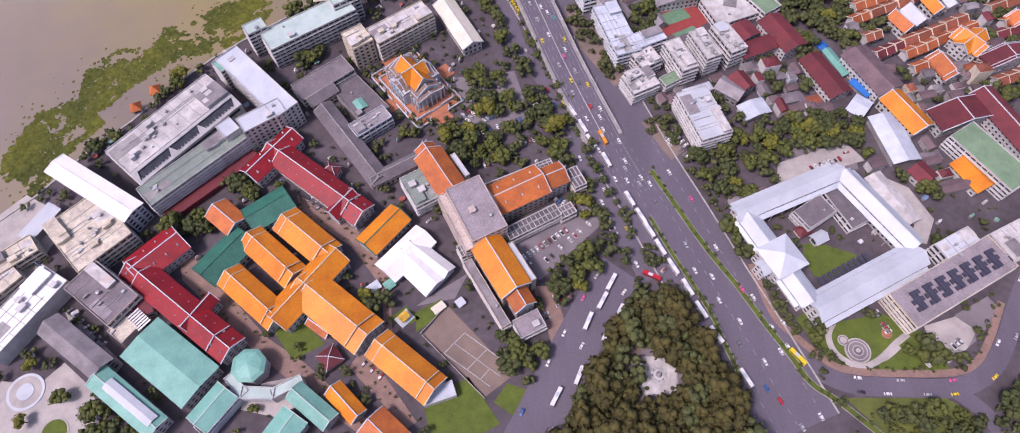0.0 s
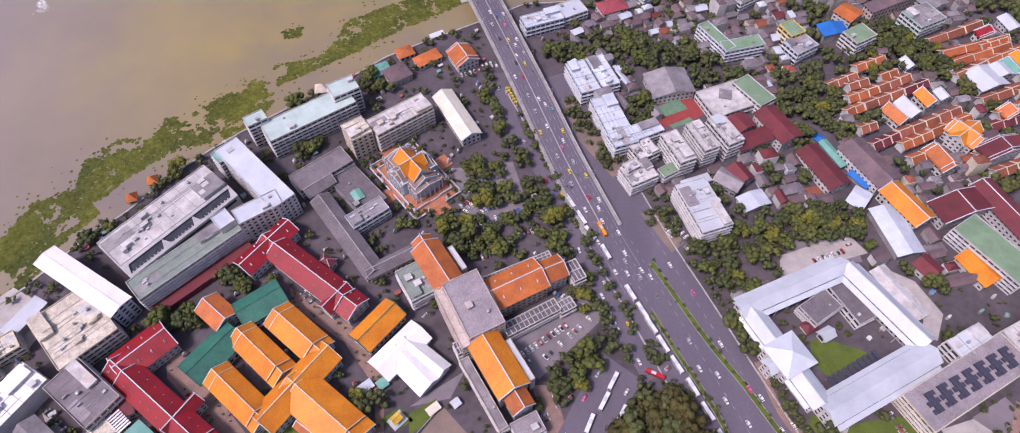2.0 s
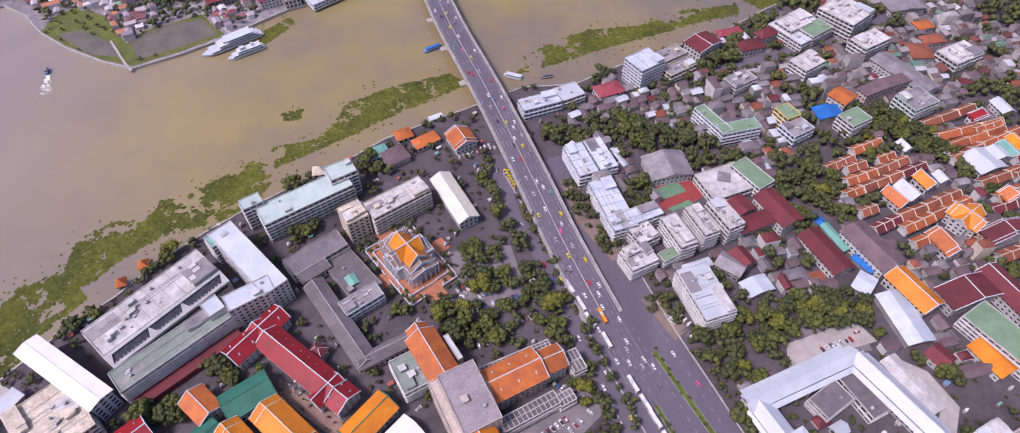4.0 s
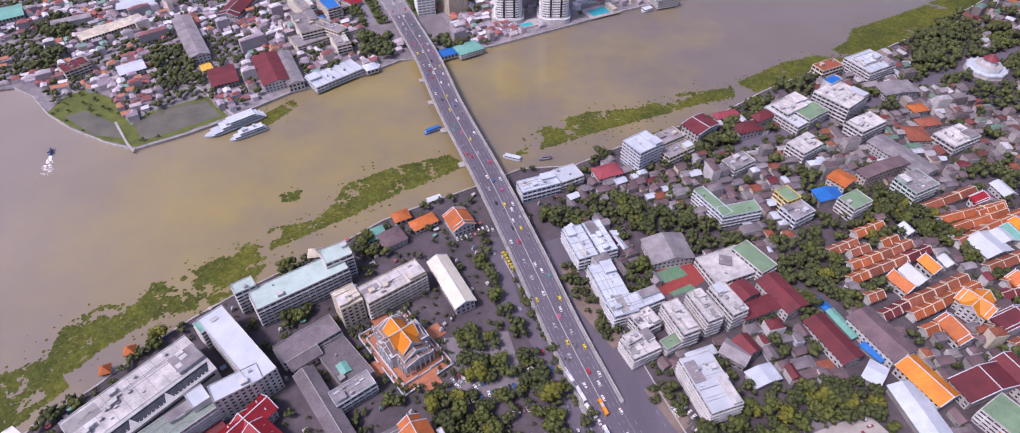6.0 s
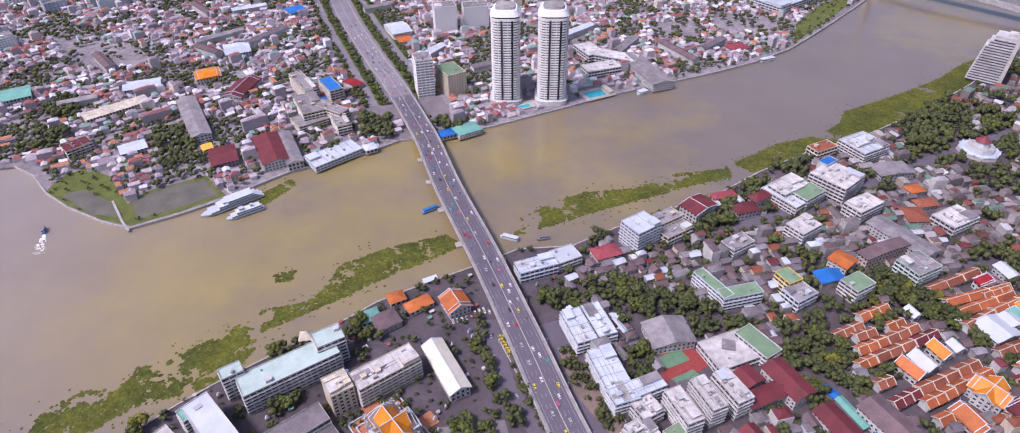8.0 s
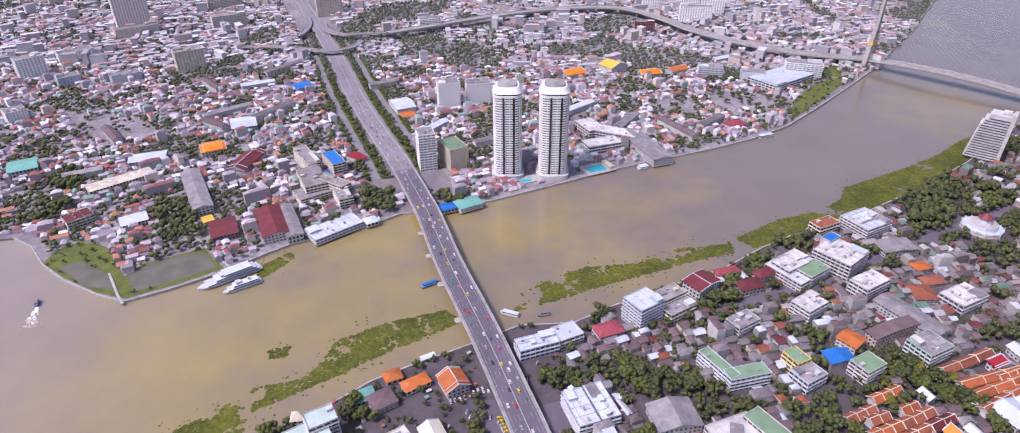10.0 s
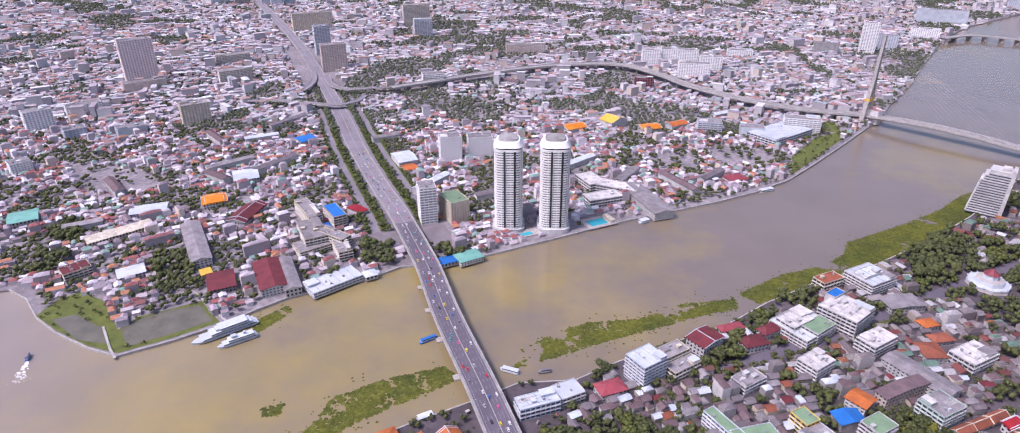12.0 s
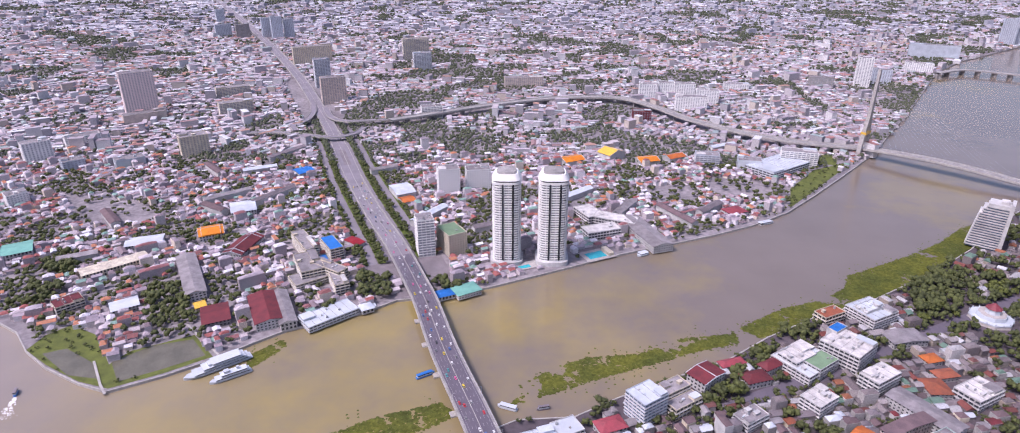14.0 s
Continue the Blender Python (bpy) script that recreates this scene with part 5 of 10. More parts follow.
flat(e, 76.5, 237.8, 11.1, 8.1, 17, 0.546, wall="white", roof="dirtywhite", clutter=3)
flat(e, 88.7, 256.9, 17.1, 15.8, 12, 0.513, wall="white", roof="dirtywhite", clutter=6)
e = thing("low_block", "small block with bright green flat roof", "building", 104.9, 239.6)
flat(e, 104.9, 239.6, 14.9, 8.8, 9, 0.529, wall="white", roof="palegreen", clutter=1)
e = thing("dormitory_block", "white flat roofed dormitory block", "building", 113.0, 254.2, group="dormitory blocks")
flat(e, 112.2, 254.2, 29.5, 13.0, 18, 1.955, wall="white", roof="dirtywhite", clutter=9)
e = thing("dormitory_block", "white flat roofed dormitory block", "building", 130.3, 262.8, group="dormitory blocks")
flat(e, 130.6, 262.8, 27.8, 12.0, 20, 1.955, wall="white", roof="dirtywhite", clutter=9)
e = thing("dormitory_block", "white flat roofed dormitory block", "building", 148.5, 269.5, group="dormitory blocks")
flat(e, 149.2, 269.5, 28.2, 13.5, 19, 2.012, wall="white", roof="dirtywhite", clutter=9)
e = thing("school_block", "white L shaped school block with pale flat roof", "building", 68.2, 283.6)
flat(e, 68.2, 283.6, 50.9, 18.9, 14, 1.882, wall="bluewhite", roof="bluewhite", clutter=3)
flat(e, 83.5, 271.2, 41.3, 13.9, 14, 0.416, wall="bluewhite", roof="bluewhite", clutter=3)
e = thing("office_block", "white four storey block with flat pale roof", "building", 47.3, 330.6)
flat(e, 47.3, 330.6, 35.2, 16.3, 14, 1.904, wall="bluewhite", roof="bluewhite", clutter=5)
flat(e, 63.6, 337.0, 35.2, 15.2, 14, 1.914, wall="bluewhite", roof="bluewhite", clutter=5)
e = thing("chapel_hall", "hall with a grey and white gable roof", "building", 117.5, 329.1)
gable(e, 117.5, 329.1, 28.1, 34.3, 8, 1.781, wall="white", roof="greyroof", rise=4, trim=None)
e = thing("library_block", "low white block with a square skylight", "building", 160.0, 311.2)
flat(e, 160.0, 311.2, 37.0, 29.6, 8, 0.381, wall="white", roof="dirtywhite", clutter=2)
e = thing("school_block", "white block with a pale green roof", "building", 182.4, 316.9)
flat(e, 182.4, 316.9, 16.6, 31.3, 11, 0.569, wall="white", roof="palegreen", clutter=0)
e = thing("red_roofed_school", "white school with dark red roof", "building", 193.5, 281.5)
gable(e, 193.5, 281.5, 34.8, 19.3, 11, -1.117, roof="maroon", rise=3, trim=None)
e = thing("red_roofed_school", "white school with dark red roof", "building", 164.8, 284.1)
gable(e, 164.8, 284.1, 16.0, 20.9, 9, -1.026, roof="maroon", rise=3, trim=None)
e = thing("red_roofed_school", "white school with dark red roof", "building", 174.1, 270.1)
gable(e, 174.1, 270.1, 34.0, 13.0, 9, 0.389, roof="maroon", rise=3, trim=None)
e = thing("market_hall", "long dark red roofed market hall", "building", 218.4, 242.8)
gable(e, 218.4, 242.8, 39.4, 18.1, 8, -1.156, roof="maroon", rise=3, trim=None)
e = thing("market_tent", "pale blue sheet roof tent", "building", 162.8, 214.9)
gable(e, 162.8, 214.9, 13.5, 20.0, 5, -1.200, wall="white", roof="bluewhite", rise=2, trim=None, style="plain")
e = thing("shop_terrace", "grey cement gabled town house", "building", 147.9, 231.4)
gable(e, 147.9, 231.4, 19.5, 14.1, 8, -0.652, wall="concrete", roof="greyroof", rise=3, trim=None)
e = thing("shop_terrace", "maroon tiled gabled town house", "building", 156.6, 236.6)
gable(e, 156.6, 236.6, 16.0, 12.5, 9, -1.108, wall="concrete", roof="maroon", rise=3, trim=None)
e = thing("shop_terrace", "long mauve brown tiled shop terrace", "building", 251.5, 244.5)
gable(e, 251.5, 244.5, 42.1, 21.9, 11, -1.118, wall="white", roof="mauve", rise=3.5, trim=None)
e = thing("temple_hall", "long temple hall with bright orange tiles and white edges", "building", 267.7, 208.8)
gable(e, 267.7, 208.8, 34.6, 18.5, 9, -1.100, roof="orange", tiers=1, rise=4.5, spikes=True)
e = thing("monastery_hall", "large hall with maroon tiles", "building", 304.8, 206.8)
gable(e, 304.8, 206.8, 18.7, 42.9, 10, -1.245, roof="maroon", rise=5, trim="bright")
gable(e, 334.7, 200.1, 56.1, 19.4, 10, -1.200, roof="maroon", rise=4, trim="bright")
e = thing("school_block", "long white block with a green roof", "building", 311.2, 168.9)
flat(e, 311.2, 168.9, 51.0, 22.9, 13, -1.022, wall="white", roof="palegreen", clutter=0)
e = thing("orange_side_hall", "bright orange roofed pavilion", "building", 300.1, 159.2)
gable(e, 300.1, 159.2, 25.5, 18.5, 7, -1.109, roof="orange", rise=3, trim=None)
e = thing("shed", "pale blue sheet roof shed", "building", 255.1, 188.8)
gable(e, 255.1, 188.8, 39.8, 19.2, 6, -1.374, wall="concrete", roof="bluewhite", rise=2, trim=None, style="plain")
e = thing("shed", "pale blue sheet roof shed", "building", 237.7, 216.0)
gable(e, 237.7, 216.0, 12.5, 17.4, 6, -0.697, wall="concrete", roof="bluewhite", rise=2, trim=None, style="plain")
e = thing("palace", "white palace wings with pale metal roofs round a court", "building", 170.9, 142.2)
gable(e, 170.9, 142.2, 82.8, 10.5, 12, 0.409, wall="white", roof="bright", rise=3.8)
veranda(e, 170.9, 142.2, 78.0, 10.5, 12, 0.409)
gable(e, 226.3, 130.1, 63.3, 11.5, 12, -1.021, wall="white", roof="bright", rise=4)
veranda(e, 226.3, 130.1, 60.0, 11.5, 12, -1.021)
gable(e, 207.1, 78.9, 82.8, 14.0, 12, 0.466, wall="white", roof="bright", rise=4.6)
veranda(e, 207.1, 78.9, 80.0, 14.0, 12, 0.466)
gable(e, 154.6, 96.9, 68.6, 12.0, 11, -1.118, wall="white", roof="bright", rise=3.6)
veranda(e, 154.6, 96.9, 64.0, 12.0, 11.4, -1.118, 2.4)
hip(e, 156.5, 95.2, 21.5, 21.0, 15.2, -1.097, wall="white", roof="bright", rise=5.0)
gable(e, 146.5, 90.2, 9.0, 9.0, 11.0, 0.470, wall="white", roof="bright", rise=3.4)
flat(e, 186.1, 129.5, 23.3, 15.0, 9, 0.574, wall="white", roof="darkroof", clutter=1)
flat(e, 207.5, 133.4, 13.1, 29.5, 8, 0.440, wall="white", roof="darkroof", clutter=1)
foot(196.3, 89.1, 41.8, 7.0, 0.485)
for k in range(10):
    part("canopy_slat", Geo(26.8, -52.2, 0.485).box(-19 + k * 4, -16.2 + k * 4, -3.6, 3.6, 4.6, 4.9).data(), M["cooler"], e)
    for s_ in (-3.2, 3.2):
        part("canopy_post", Geo(26.8, -52.2, 0.485).box(-17.8 + k * 4, -17.4 + k * 4, s_ - 0.2, s_ + 0.2, -0.3, 4.6).data(), M["steel"], e)
gable(e, 187.0, 112.5, 9.0, 7.0, 5, 0.47, wall="white", roof="bright", rise=2.5)
hip(e, 178.5, 118.5, 8.0, 6.0, 3.5, 0.47, wall="pink", roof="maroon", rise=2.2)
e = thing("long_shed", "long grey sheet roof shed beside the palace", "building", 240.9, 140.9)
gable(e, 241.2, 140.9, 40.2, 12.0, 6, -1.11, wall="concrete", roof="dirtywhite", rise=1.5, trim=None, style="plain")
e = thing("museum_block", "grey flat roofed museum block with cream walls", "building", 258.1, 79.6)
flat(e, 258.1, 79.6, 82.6, 24.1, 13, 0.492, wall="cream", roof="midroof", clutter=0)
e = thing("white_block", "white flat roofed block beside the museum", "building", 269.9, 103.2)
flat(e, 269.9, 103.2, 27.0, 16.0, 12, 0.471, wall="white", roof="bright", clutter=4)
e = thing("white_block", "white office block with roof equipment", "building", 307.9, 107.4)
flat(e, 307.9, 107.4, 32.3, 20.7, 15, 0.447, wall="white", roof="dirtywhite", clutter=9)
e = thing("low_block", "white block with gable roof", "building", 265.8, 159.5)
gable(e, 265.8, 159.5, 13.9, 14.0, 7, -1.000, wall="white", roof="maroon", rise=2.5, trim=None)
e = thing("office_block", "pale blue glass fronted office block", "building", 112.8, 446.1)
flat(e, 112.8, 446.1, 27.2, 23.7, 24, 0.590, wall="bluewhite", roof="bluewhite", clutter=3, glass="blueglass")
e = thing("shop_block", "cream block with white roof", "building", 141.6, 470.5)
flat(e, 141.6, 470.5, 27.1, 16.1, 13, 0.566, wall="cream", roof="greyroof", clutter=3)
e = thing("shop_block", "yellowish block with pale roof", "building", 147.0, 451.5)
flat(e, 147.0, 451.5, 31.5, 12.9, 12, 0.574, wall="cream", roof="greyroof", clutter=3)
e = thing("shop_block", "white block with maroon roofs", "building", 176.4, 490.2)
gable(e, 176.4, 490.2, 22.0, 29.7, 12, -0.922, wall="white", roof="maroon", rise=2)
e = thing("riverside_house", "house with a pinkish red hipped roof in a garden", "building", 79.8, 425.4)
hip(e, 79.8, 425.4, 15.4, 23.8, 8, -1.198, roof="pinkred", rise=4)
e = thing("office_block", "pale long block with grey flat roof", "building", 16.8, 404.5)
flat(e, 16.8, 404.5, 35.3, 15.7, 12, 0.361, wall="bluewhite", roof="bluewhite", clutter=4, glass="blueglass")
e = thing("office_block", "white block with white sheet roof", "building", 43.2, 419.4)
flat(e, 43.2, 419.4, 22.7, 19.2, 10, 0.473, wall="white", roof="bright", clutter=2)
e = thing("riverside_house", "house with a red hipped roof", "building", 207.6, 513.5)
hip(e, 207.6, 513.5, 9.5, 25.3, 7, -1.252, roof="pinkred", rise=3)
e = thing("riverside_house", "large house with red tiled roofs", "building", 222.7, 490.7)
hip(e, 222.7, 490.7, 14.8, 24.4, 8, -1.265, roof="maroon", rise=4)
e = thing("riverside_house", "large house with maroon tiled roofs", "building", 243.3, 510.0)
hip(e, 243.3, 510.0, 11.4, 22.3, 8, -1.040, roof="maroon", rise=4)
e = thing("hotel_block", "white terraced block with flat roofs", "building", 277.6, 516.1)
flat(e, 277.6, 516.1, 46.4, 41.8, 10, 0.595, wall="white", roof="bright", clutter=8)
flat(e, 270.5, 518.5, 29.3, 21.2, 14, 0.563, wall="white", roof="dirtywhite", clutter=4)
flat(e, 289.9, 509.6, 30.0, 18.3, 13, 0.612, wall="white", roof="palegreen", clutter=2)
e = thing("hotel_block", "white block with balconies and a blue roof house", "building", 324.6, 530.6)
flat(e, 324.6, 530.6, 37.0, 38.8, 19, 0.682, wall="white", roof="dirtywhite", clutter=9)
flat(e, 323.2, 553.3, 18.5, 10.7, 21, 0.610, wall="white", roof="blue", clutter=0, style="plain")
e = thing("hotel_block", "white block with a steel mast frame on its roof", "building", 380.9, 597.7)
flat(e, 380.9, 597.7, 38.8, 35.1, 16, 0.483, wall="white", roof="bluewhite", clutter=10)
flat(e, 378.8, 598.6, 26.1, 15.3, 19, 0.477, wall="white", roof="bluewhite", clutter=4, style="plain")
e = thing("shop_block", "orange brown flat roofed block", "building", 336.7, 597.1)
flat(e, 336.7, 597.1, 29.5, 15.6, 12, 0.460, wall="cream", roof="brickrust", clutter=2)
e = thing("shop_block", "grey roofed riverside block", "building", 397.2, 559.5)
gable(e, 397.2, 559.5, 23.2, 39.5, 7, -1.401, wall="white", roof="greyroof", rise=2, trim=None)
e = thing("apartment_block", "white apartment block among low houses", "building", 334.4, 488.0)
flat(e, 334.4, 488.0, 33.5, 19.5, 15, 0.536, wall="white", roof="dirtywhite", clutter=6)
e = thing("apartment_block", "white apartment block with stained roof", "building", 413.8, 470.0)
flat(e, 413.8, 470.0, 35.9, 23.5, 12, 0.462, wall="white", roof="dirtywhite", clutter=9)
e = thing("riverside_house", "garden house with orange tiled roof", "building", 383.3, 481.6)
hip(e, 383.3, 481.6, 22.1, 20.8, 6, -1.554, roof="brickrust", rise=3)
e = thing("riverside_house", "small garden house with orange roof", "building", 404.1, 524.3)
hip(e, 404.1, 524.3, 11.8, 17.0, 6, -1.321, roof="rust", rise=2.5)
e = thing("riverside_house", "garden house with faded orange roof", "building", 403.2, 500.6)
hip(e, 403.2, 500.6, 11.8, 21.4, 6, -1.376, roof="brickrust", rise=2.5)
e = thing("apartment_block", "white apartment block among low houses", "building", 265.6, 455.9)
flat(e, 265.6, 455.9, 26.4, 19.9, 14, 0.585, wall="white", roof="dirtywhite", clutter=6)
e = thing("apartment_block", "white shop houses with flat roofs", "building", 200.3, 436.2)
flat(e, 200.3, 436.2, 26.4, 16.0, 10, 0.546, wall="white", roof="greyroof", clutter=8)
e = thing("school_block", "white block with green roofs round a yard", "building", 162.8, 377.4)
flat(e, 162.8, 377.4, 10.7, 36.8, 14, 0.517, wall="bluewhite", roof="palegreen", clutter=1)
flat(e, 182.4, 367.9, 35.5, 12.8, 14, 0.256, wall="bluewhite", roof="palegreen", clutter=1)
e = thing("apartment_block", "yellow block with green roof", "building", 227.8, 385.1)
flat(e, 227.8, 385.1, 14.4, 16.6, 15, 0.454, wall="yellow", roof="palegreen", clutter=1)
e = thing("canopy", "bright blue sheet roof canopy", "building", 266.8, 392.4)
gable(e, 266.8, 392.4, 15.9, 22.6, 8, -1.394, wall="concrete", roof="blue", rise=2, trim=None, style="plain")
e = thing("apartment_block", "white block with green roof", "building", 283.1, 378.8)
flat(e, 283.1, 378.8, 22.3, 17.1, 14, 0.508, wall="white", roof="palegreen", clutter=1)
e = thing("apartment_block", "white block with pale roof", "building", 232.1, 369.5)
flat(e, 232.1, 369.5, 22.9, 18.1, 12, 0.519, wall="bluewhite", roof="greyroof", clutter=4)
e = thing("apartment_block", "white and teal apartment block", "building", 344.0, 400.8)
flat(e, 344.0, 400.8, 28.0, 23.0, 15, 0.453, wall="tealwhite", roof="greyroof", clutter=4)
e = thing("shop_terrace", "brown tiled roof shop terrace", "building", 325.7, 424.1)
gable(e, 325.7, 424.1, 12.5, 51.5, 12, -1.156, wall="pink", roof="mauve", rise=2, trim=None)
e = thing("shop_terrace", "orange tiled roof shop terrace", "building", 285.2, 411.6)
gable(e, 285.2, 411.6, 18.6, 19.1, 10, -0.908, wall="white", roof="rust", rise=2, trim=None)
e = thing("shop_terrace", "grey roofed long shop terrace", "building", 352.0, 444.0)
gable(e, 352.0, 444.0, 59.8, 22.2, 10, -1.043, wall="white", roof="greyroof", rise=2, trim=None)
e = thing("riverside_pavilion", "pavilion with orange hipped roof at the bridge foot", "building", -50.6, 362.9)
gable(e, -50.6, 362.9, 21.7, 19.8, 8, -1.061, wall="white", roof="rust", rise=5, trim="bright", tiers=2)
e = thing("riverside_house", "low orange roofed riverside house", "building", -80.9, 363.8)
hip(e, -80.9, 363.8, 21.3, 11.3, 5, 0.599, roof="rust", rise=2.5)
e = thing("riverside_house", "low maroon roofed riverside house", "building", -100.7, 371.2)
hip(e, -100.7, 371.2, 13.2, 11.5, 5, 0.481, roof="rust", rise=2.5)
e = thing("riverside_house", "low green roofed riverside house", "building", -119.5, 349.9)
hip(e, -119.5, 349.9, 15.4, 12.3, 5, 0.486, roof="teal", rise=2)
e = thing("riverside_house", "low grey riverside house", "building", -104.6, 345.1)
hip(e, -104.6, 345.1, 18.6, 17.1, 6, 0.608, roof="mauve", rise=2)
e = thing("riverside_pavilion", "orange pavilion roof over the bank", "building", -275.4, 236.7)
hip(e, -275.4, 236.7, 6.1, 6.9, 4, 0.291, roof="rust", rise=4)
e = thing("riverside_pavilion", "orange pavilion roof over the bank", "building", -285.6, 221.0)
hip(e, -285.6, 221.0, 6.0, 6.8, 4, 0.388, roof="rust", rise=4)
e = thing("riverside_pavilion", "cream domed pavilion roof", "building", -163.3, 325.6)
hip(e, -163.3, 325.6, 9.5, 8.3, 8, 0.140, roof="cream", rise=5)
e = thing("monk_quarters", "low monastery row with faded orange tiles", "house", 257.6, 332.6, group="monastery rows")
gable(e, 248.6, 328.4, 9.2, 8.6, 5.6, 0.430, wall="white", roof="brickrust", rise=3, trim="cream", style="plain")
gable(e, 257.6, 332.6, 9.2, 8.6, 5.1, 0.430, wall="white", roof="brickrust", rise=3, trim="cream", style="plain")
gable(e, 266.5, 336.7, 9.2, 8.6, 5.6, 0.430, wall="white", roof="brickrust", rise=3, trim="cream", style="plain")
e = thing("monk_quarters", "low monastery row with faded orange tiles", "house", 286.2, 352.3, group="monastery rows")
gable(e, 277.0, 348.3, 9.4, 8.6, 5.6, 0.413, wall="white", roof="oldrust", rise=3, trim="cream", style="plain")
gable(e, 286.2, 352.3, 9.4, 8.6, 5.1, 0.413, wall="white", roof="oldrust", rise=3, trim="cream", style="plain")
gable(e, 295.4, 356.4, 9.4, 8.6, 5.6, 0.413, wall="white", roof="oldrust", rise=3, trim="cream", style="plain")
e = thing("monk_quarters", "low monastery row with faded orange tiles", "house", 269.8, 317.5, group="monastery rows")
gable(e, 260.8, 313.8, 9.0, 8.6, 5.6, 0.394, wall="white", roof="oldrust", rise=3, trim="cream", style="plain")
gable(e, 269.8, 317.5, 9.0, 8.6, 5.1, 0.394, wall="white", roof="oldrust", rise=3, trim="cream", style="plain")
gable(e, 278.8, 321.3, 9.0, 8.6, 5.6, 0.394, wall="white", roof="oldrust", rise=3, trim="cream", style="plain")
e = thing("monk_quarters", "low monastery row with faded orange tiles", "house", 298.8, 330.0, group="monastery rows")
gable(e, 288.8, 325.4, 10.3, 8.6, 5.6, 0.428, wall="white", roof="brickrust", rise=3, trim="cream", style="plain")
gable(e, 298.8, 330.0, 10.3, 8.6, 5.1, 0.428, wall="white", roof="brickrust", rise=3, trim="cream", style="plain")
gable(e, 308.8, 334.6, 10.3, 8.6, 5.6, 0.428, wall="white", roof="brickrust", rise=3, trim="cream", style="plain")
e = thing("monk_quarters", "low monastery row with faded orange tiles", "house", 297.2, 339.3, group="monastery rows")
gable(e, 293.1, 337.4, 8.3, 8.6, 5.6, 0.423, wall="white", roof="oldrust", rise=3, trim="cream", style="plain")
gable(e, 301.3, 341.1, 8.3, 8.6, 5.1, 0.423, wall="white", roof="oldrust", rise=3, trim="cream", style="plain")
e = thing("monk_quarters", "low monastery row with faded orange tiles", "house", 284.7, 312.5, group="monastery rows")
gable(e, 272.9, 307.4, 12.2, 8.6, 5.6, 0.405, wall="white", roof="brickrust", rise=3, trim="cream", style="plain")
gable(e, 284.7, 312.5, 12.2, 8.6, 5.1, 0.405, wall="white", roof="brickrust", rise=3, trim="cream", style="plain")
gable(e, 296.6, 317.5, 12.2, 8.6, 5.6, 0.405, wall="white", roof="brickrust", rise=3, trim="cream", style="plain")
e = thing("monk_quarters", "low monastery row with faded orange tiles", "house", 314.7, 325.4, group="monastery rows")
gable(e, 308.9, 322.7, 12.1, 8.6, 5.6, 0.431, wall="white", roof="maroon", rise=3, trim="cream", style="plain")
gable(e, 320.5, 328.1, 12.1, 8.6, 5.1, 0.431, wall="white", roof="maroon", rise=3, trim="cream", style="plain")
e = thing("monk_quarters", "low monastery row with faded orange tiles", "house", 258.6, 301.1, group="monastery rows")
gable(e, 254.7, 299.3, 7.9, 8.6, 5.6, 0.446, wall="white", roof="oldrust", rise=3, trim="cream", style="plain")
gable(e, 262.5, 303.0, 7.9, 8.6, 5.1, 0.446, wall="white", roof="oldrust", rise=3, trim="cream", style="plain")
e = thing("monk_quarters", "low monastery row with faded orange tiles", "house", 272.4, 268.9, group="monastery rows")
gable(e, 264.6, 265.1, 8.0, 8.6, 5.6, 0.449, wall="white", roof="maroon", rise=3, trim="cream", style="plain")
gable(e, 272.4, 268.9, 8.0, 8.6, 5.1, 0.449, wall="white", roof="maroon", rise=3, trim="cream", style="plain")
gable(e, 280.3, 272.7, 8.0, 8.6, 5.6, 0.449, wall="white", roof="maroon", rise=3, trim="cream", style="plain")
e = thing("monk_quarters", "low monastery row with faded orange tiles", "house", 302.3, 283.3, group="monastery rows")
gable(e, 290.5, 278.3, 12.1, 8.6, 5.6, 0.398, wall="white", roof="brickrust", rise=3, trim="cream", style="plain")
gable(e, 302.3, 283.3, 12.1, 8.6, 5.1, 0.398, wall="white", roof="brickrust", rise=3, trim="cream", style="plain")
gable(e, 314.1, 288.3, 12.1, 8.6, 5.6, 0.398, wall="white", roof="brickrust", rise=3, trim="cream", style="plain")
e = thing("monk_quarters", "low monastery row with faded orange tiles", "house", 330.6, 296.4, group="monastery rows")
gable(e, 325.6, 294.2, 10.3, 8.6, 5.6, 0.407, wall="white", roof="brickrust", rise=3, trim="cream", style="plain")
gable(e, 335.7, 298.6, 10.3, 8.6, 5.1, 0.407, wall="white", roof="brickrust", rise=3, trim="cream", style="plain")
e = thing("monk_quarters", "low monastery row with faded orange tiles", "house", 296.0, 269.7, group="monastery rows")
gable(e, 287.1, 265.7, 9.0, 8.6, 5.6, 0.423, wall="white", roof="oldrust", rise=3, trim="cream", style="plain")
gable(e, 296.0, 269.7, 9.0, 8.6, 5.1, 0.423, wall="white", roof="oldrust", rise=3, trim="cream", style="plain")
gable(e, 304.8, 273.7, 9.0, 8.6, 5.6, 0.423, wall="white", roof="oldrust", rise=3, trim="cream", style="plain")
e = thing("monk_quarters", "low monastery row with faded orange tiles", "house", 327.8, 284.7, group="monastery rows")
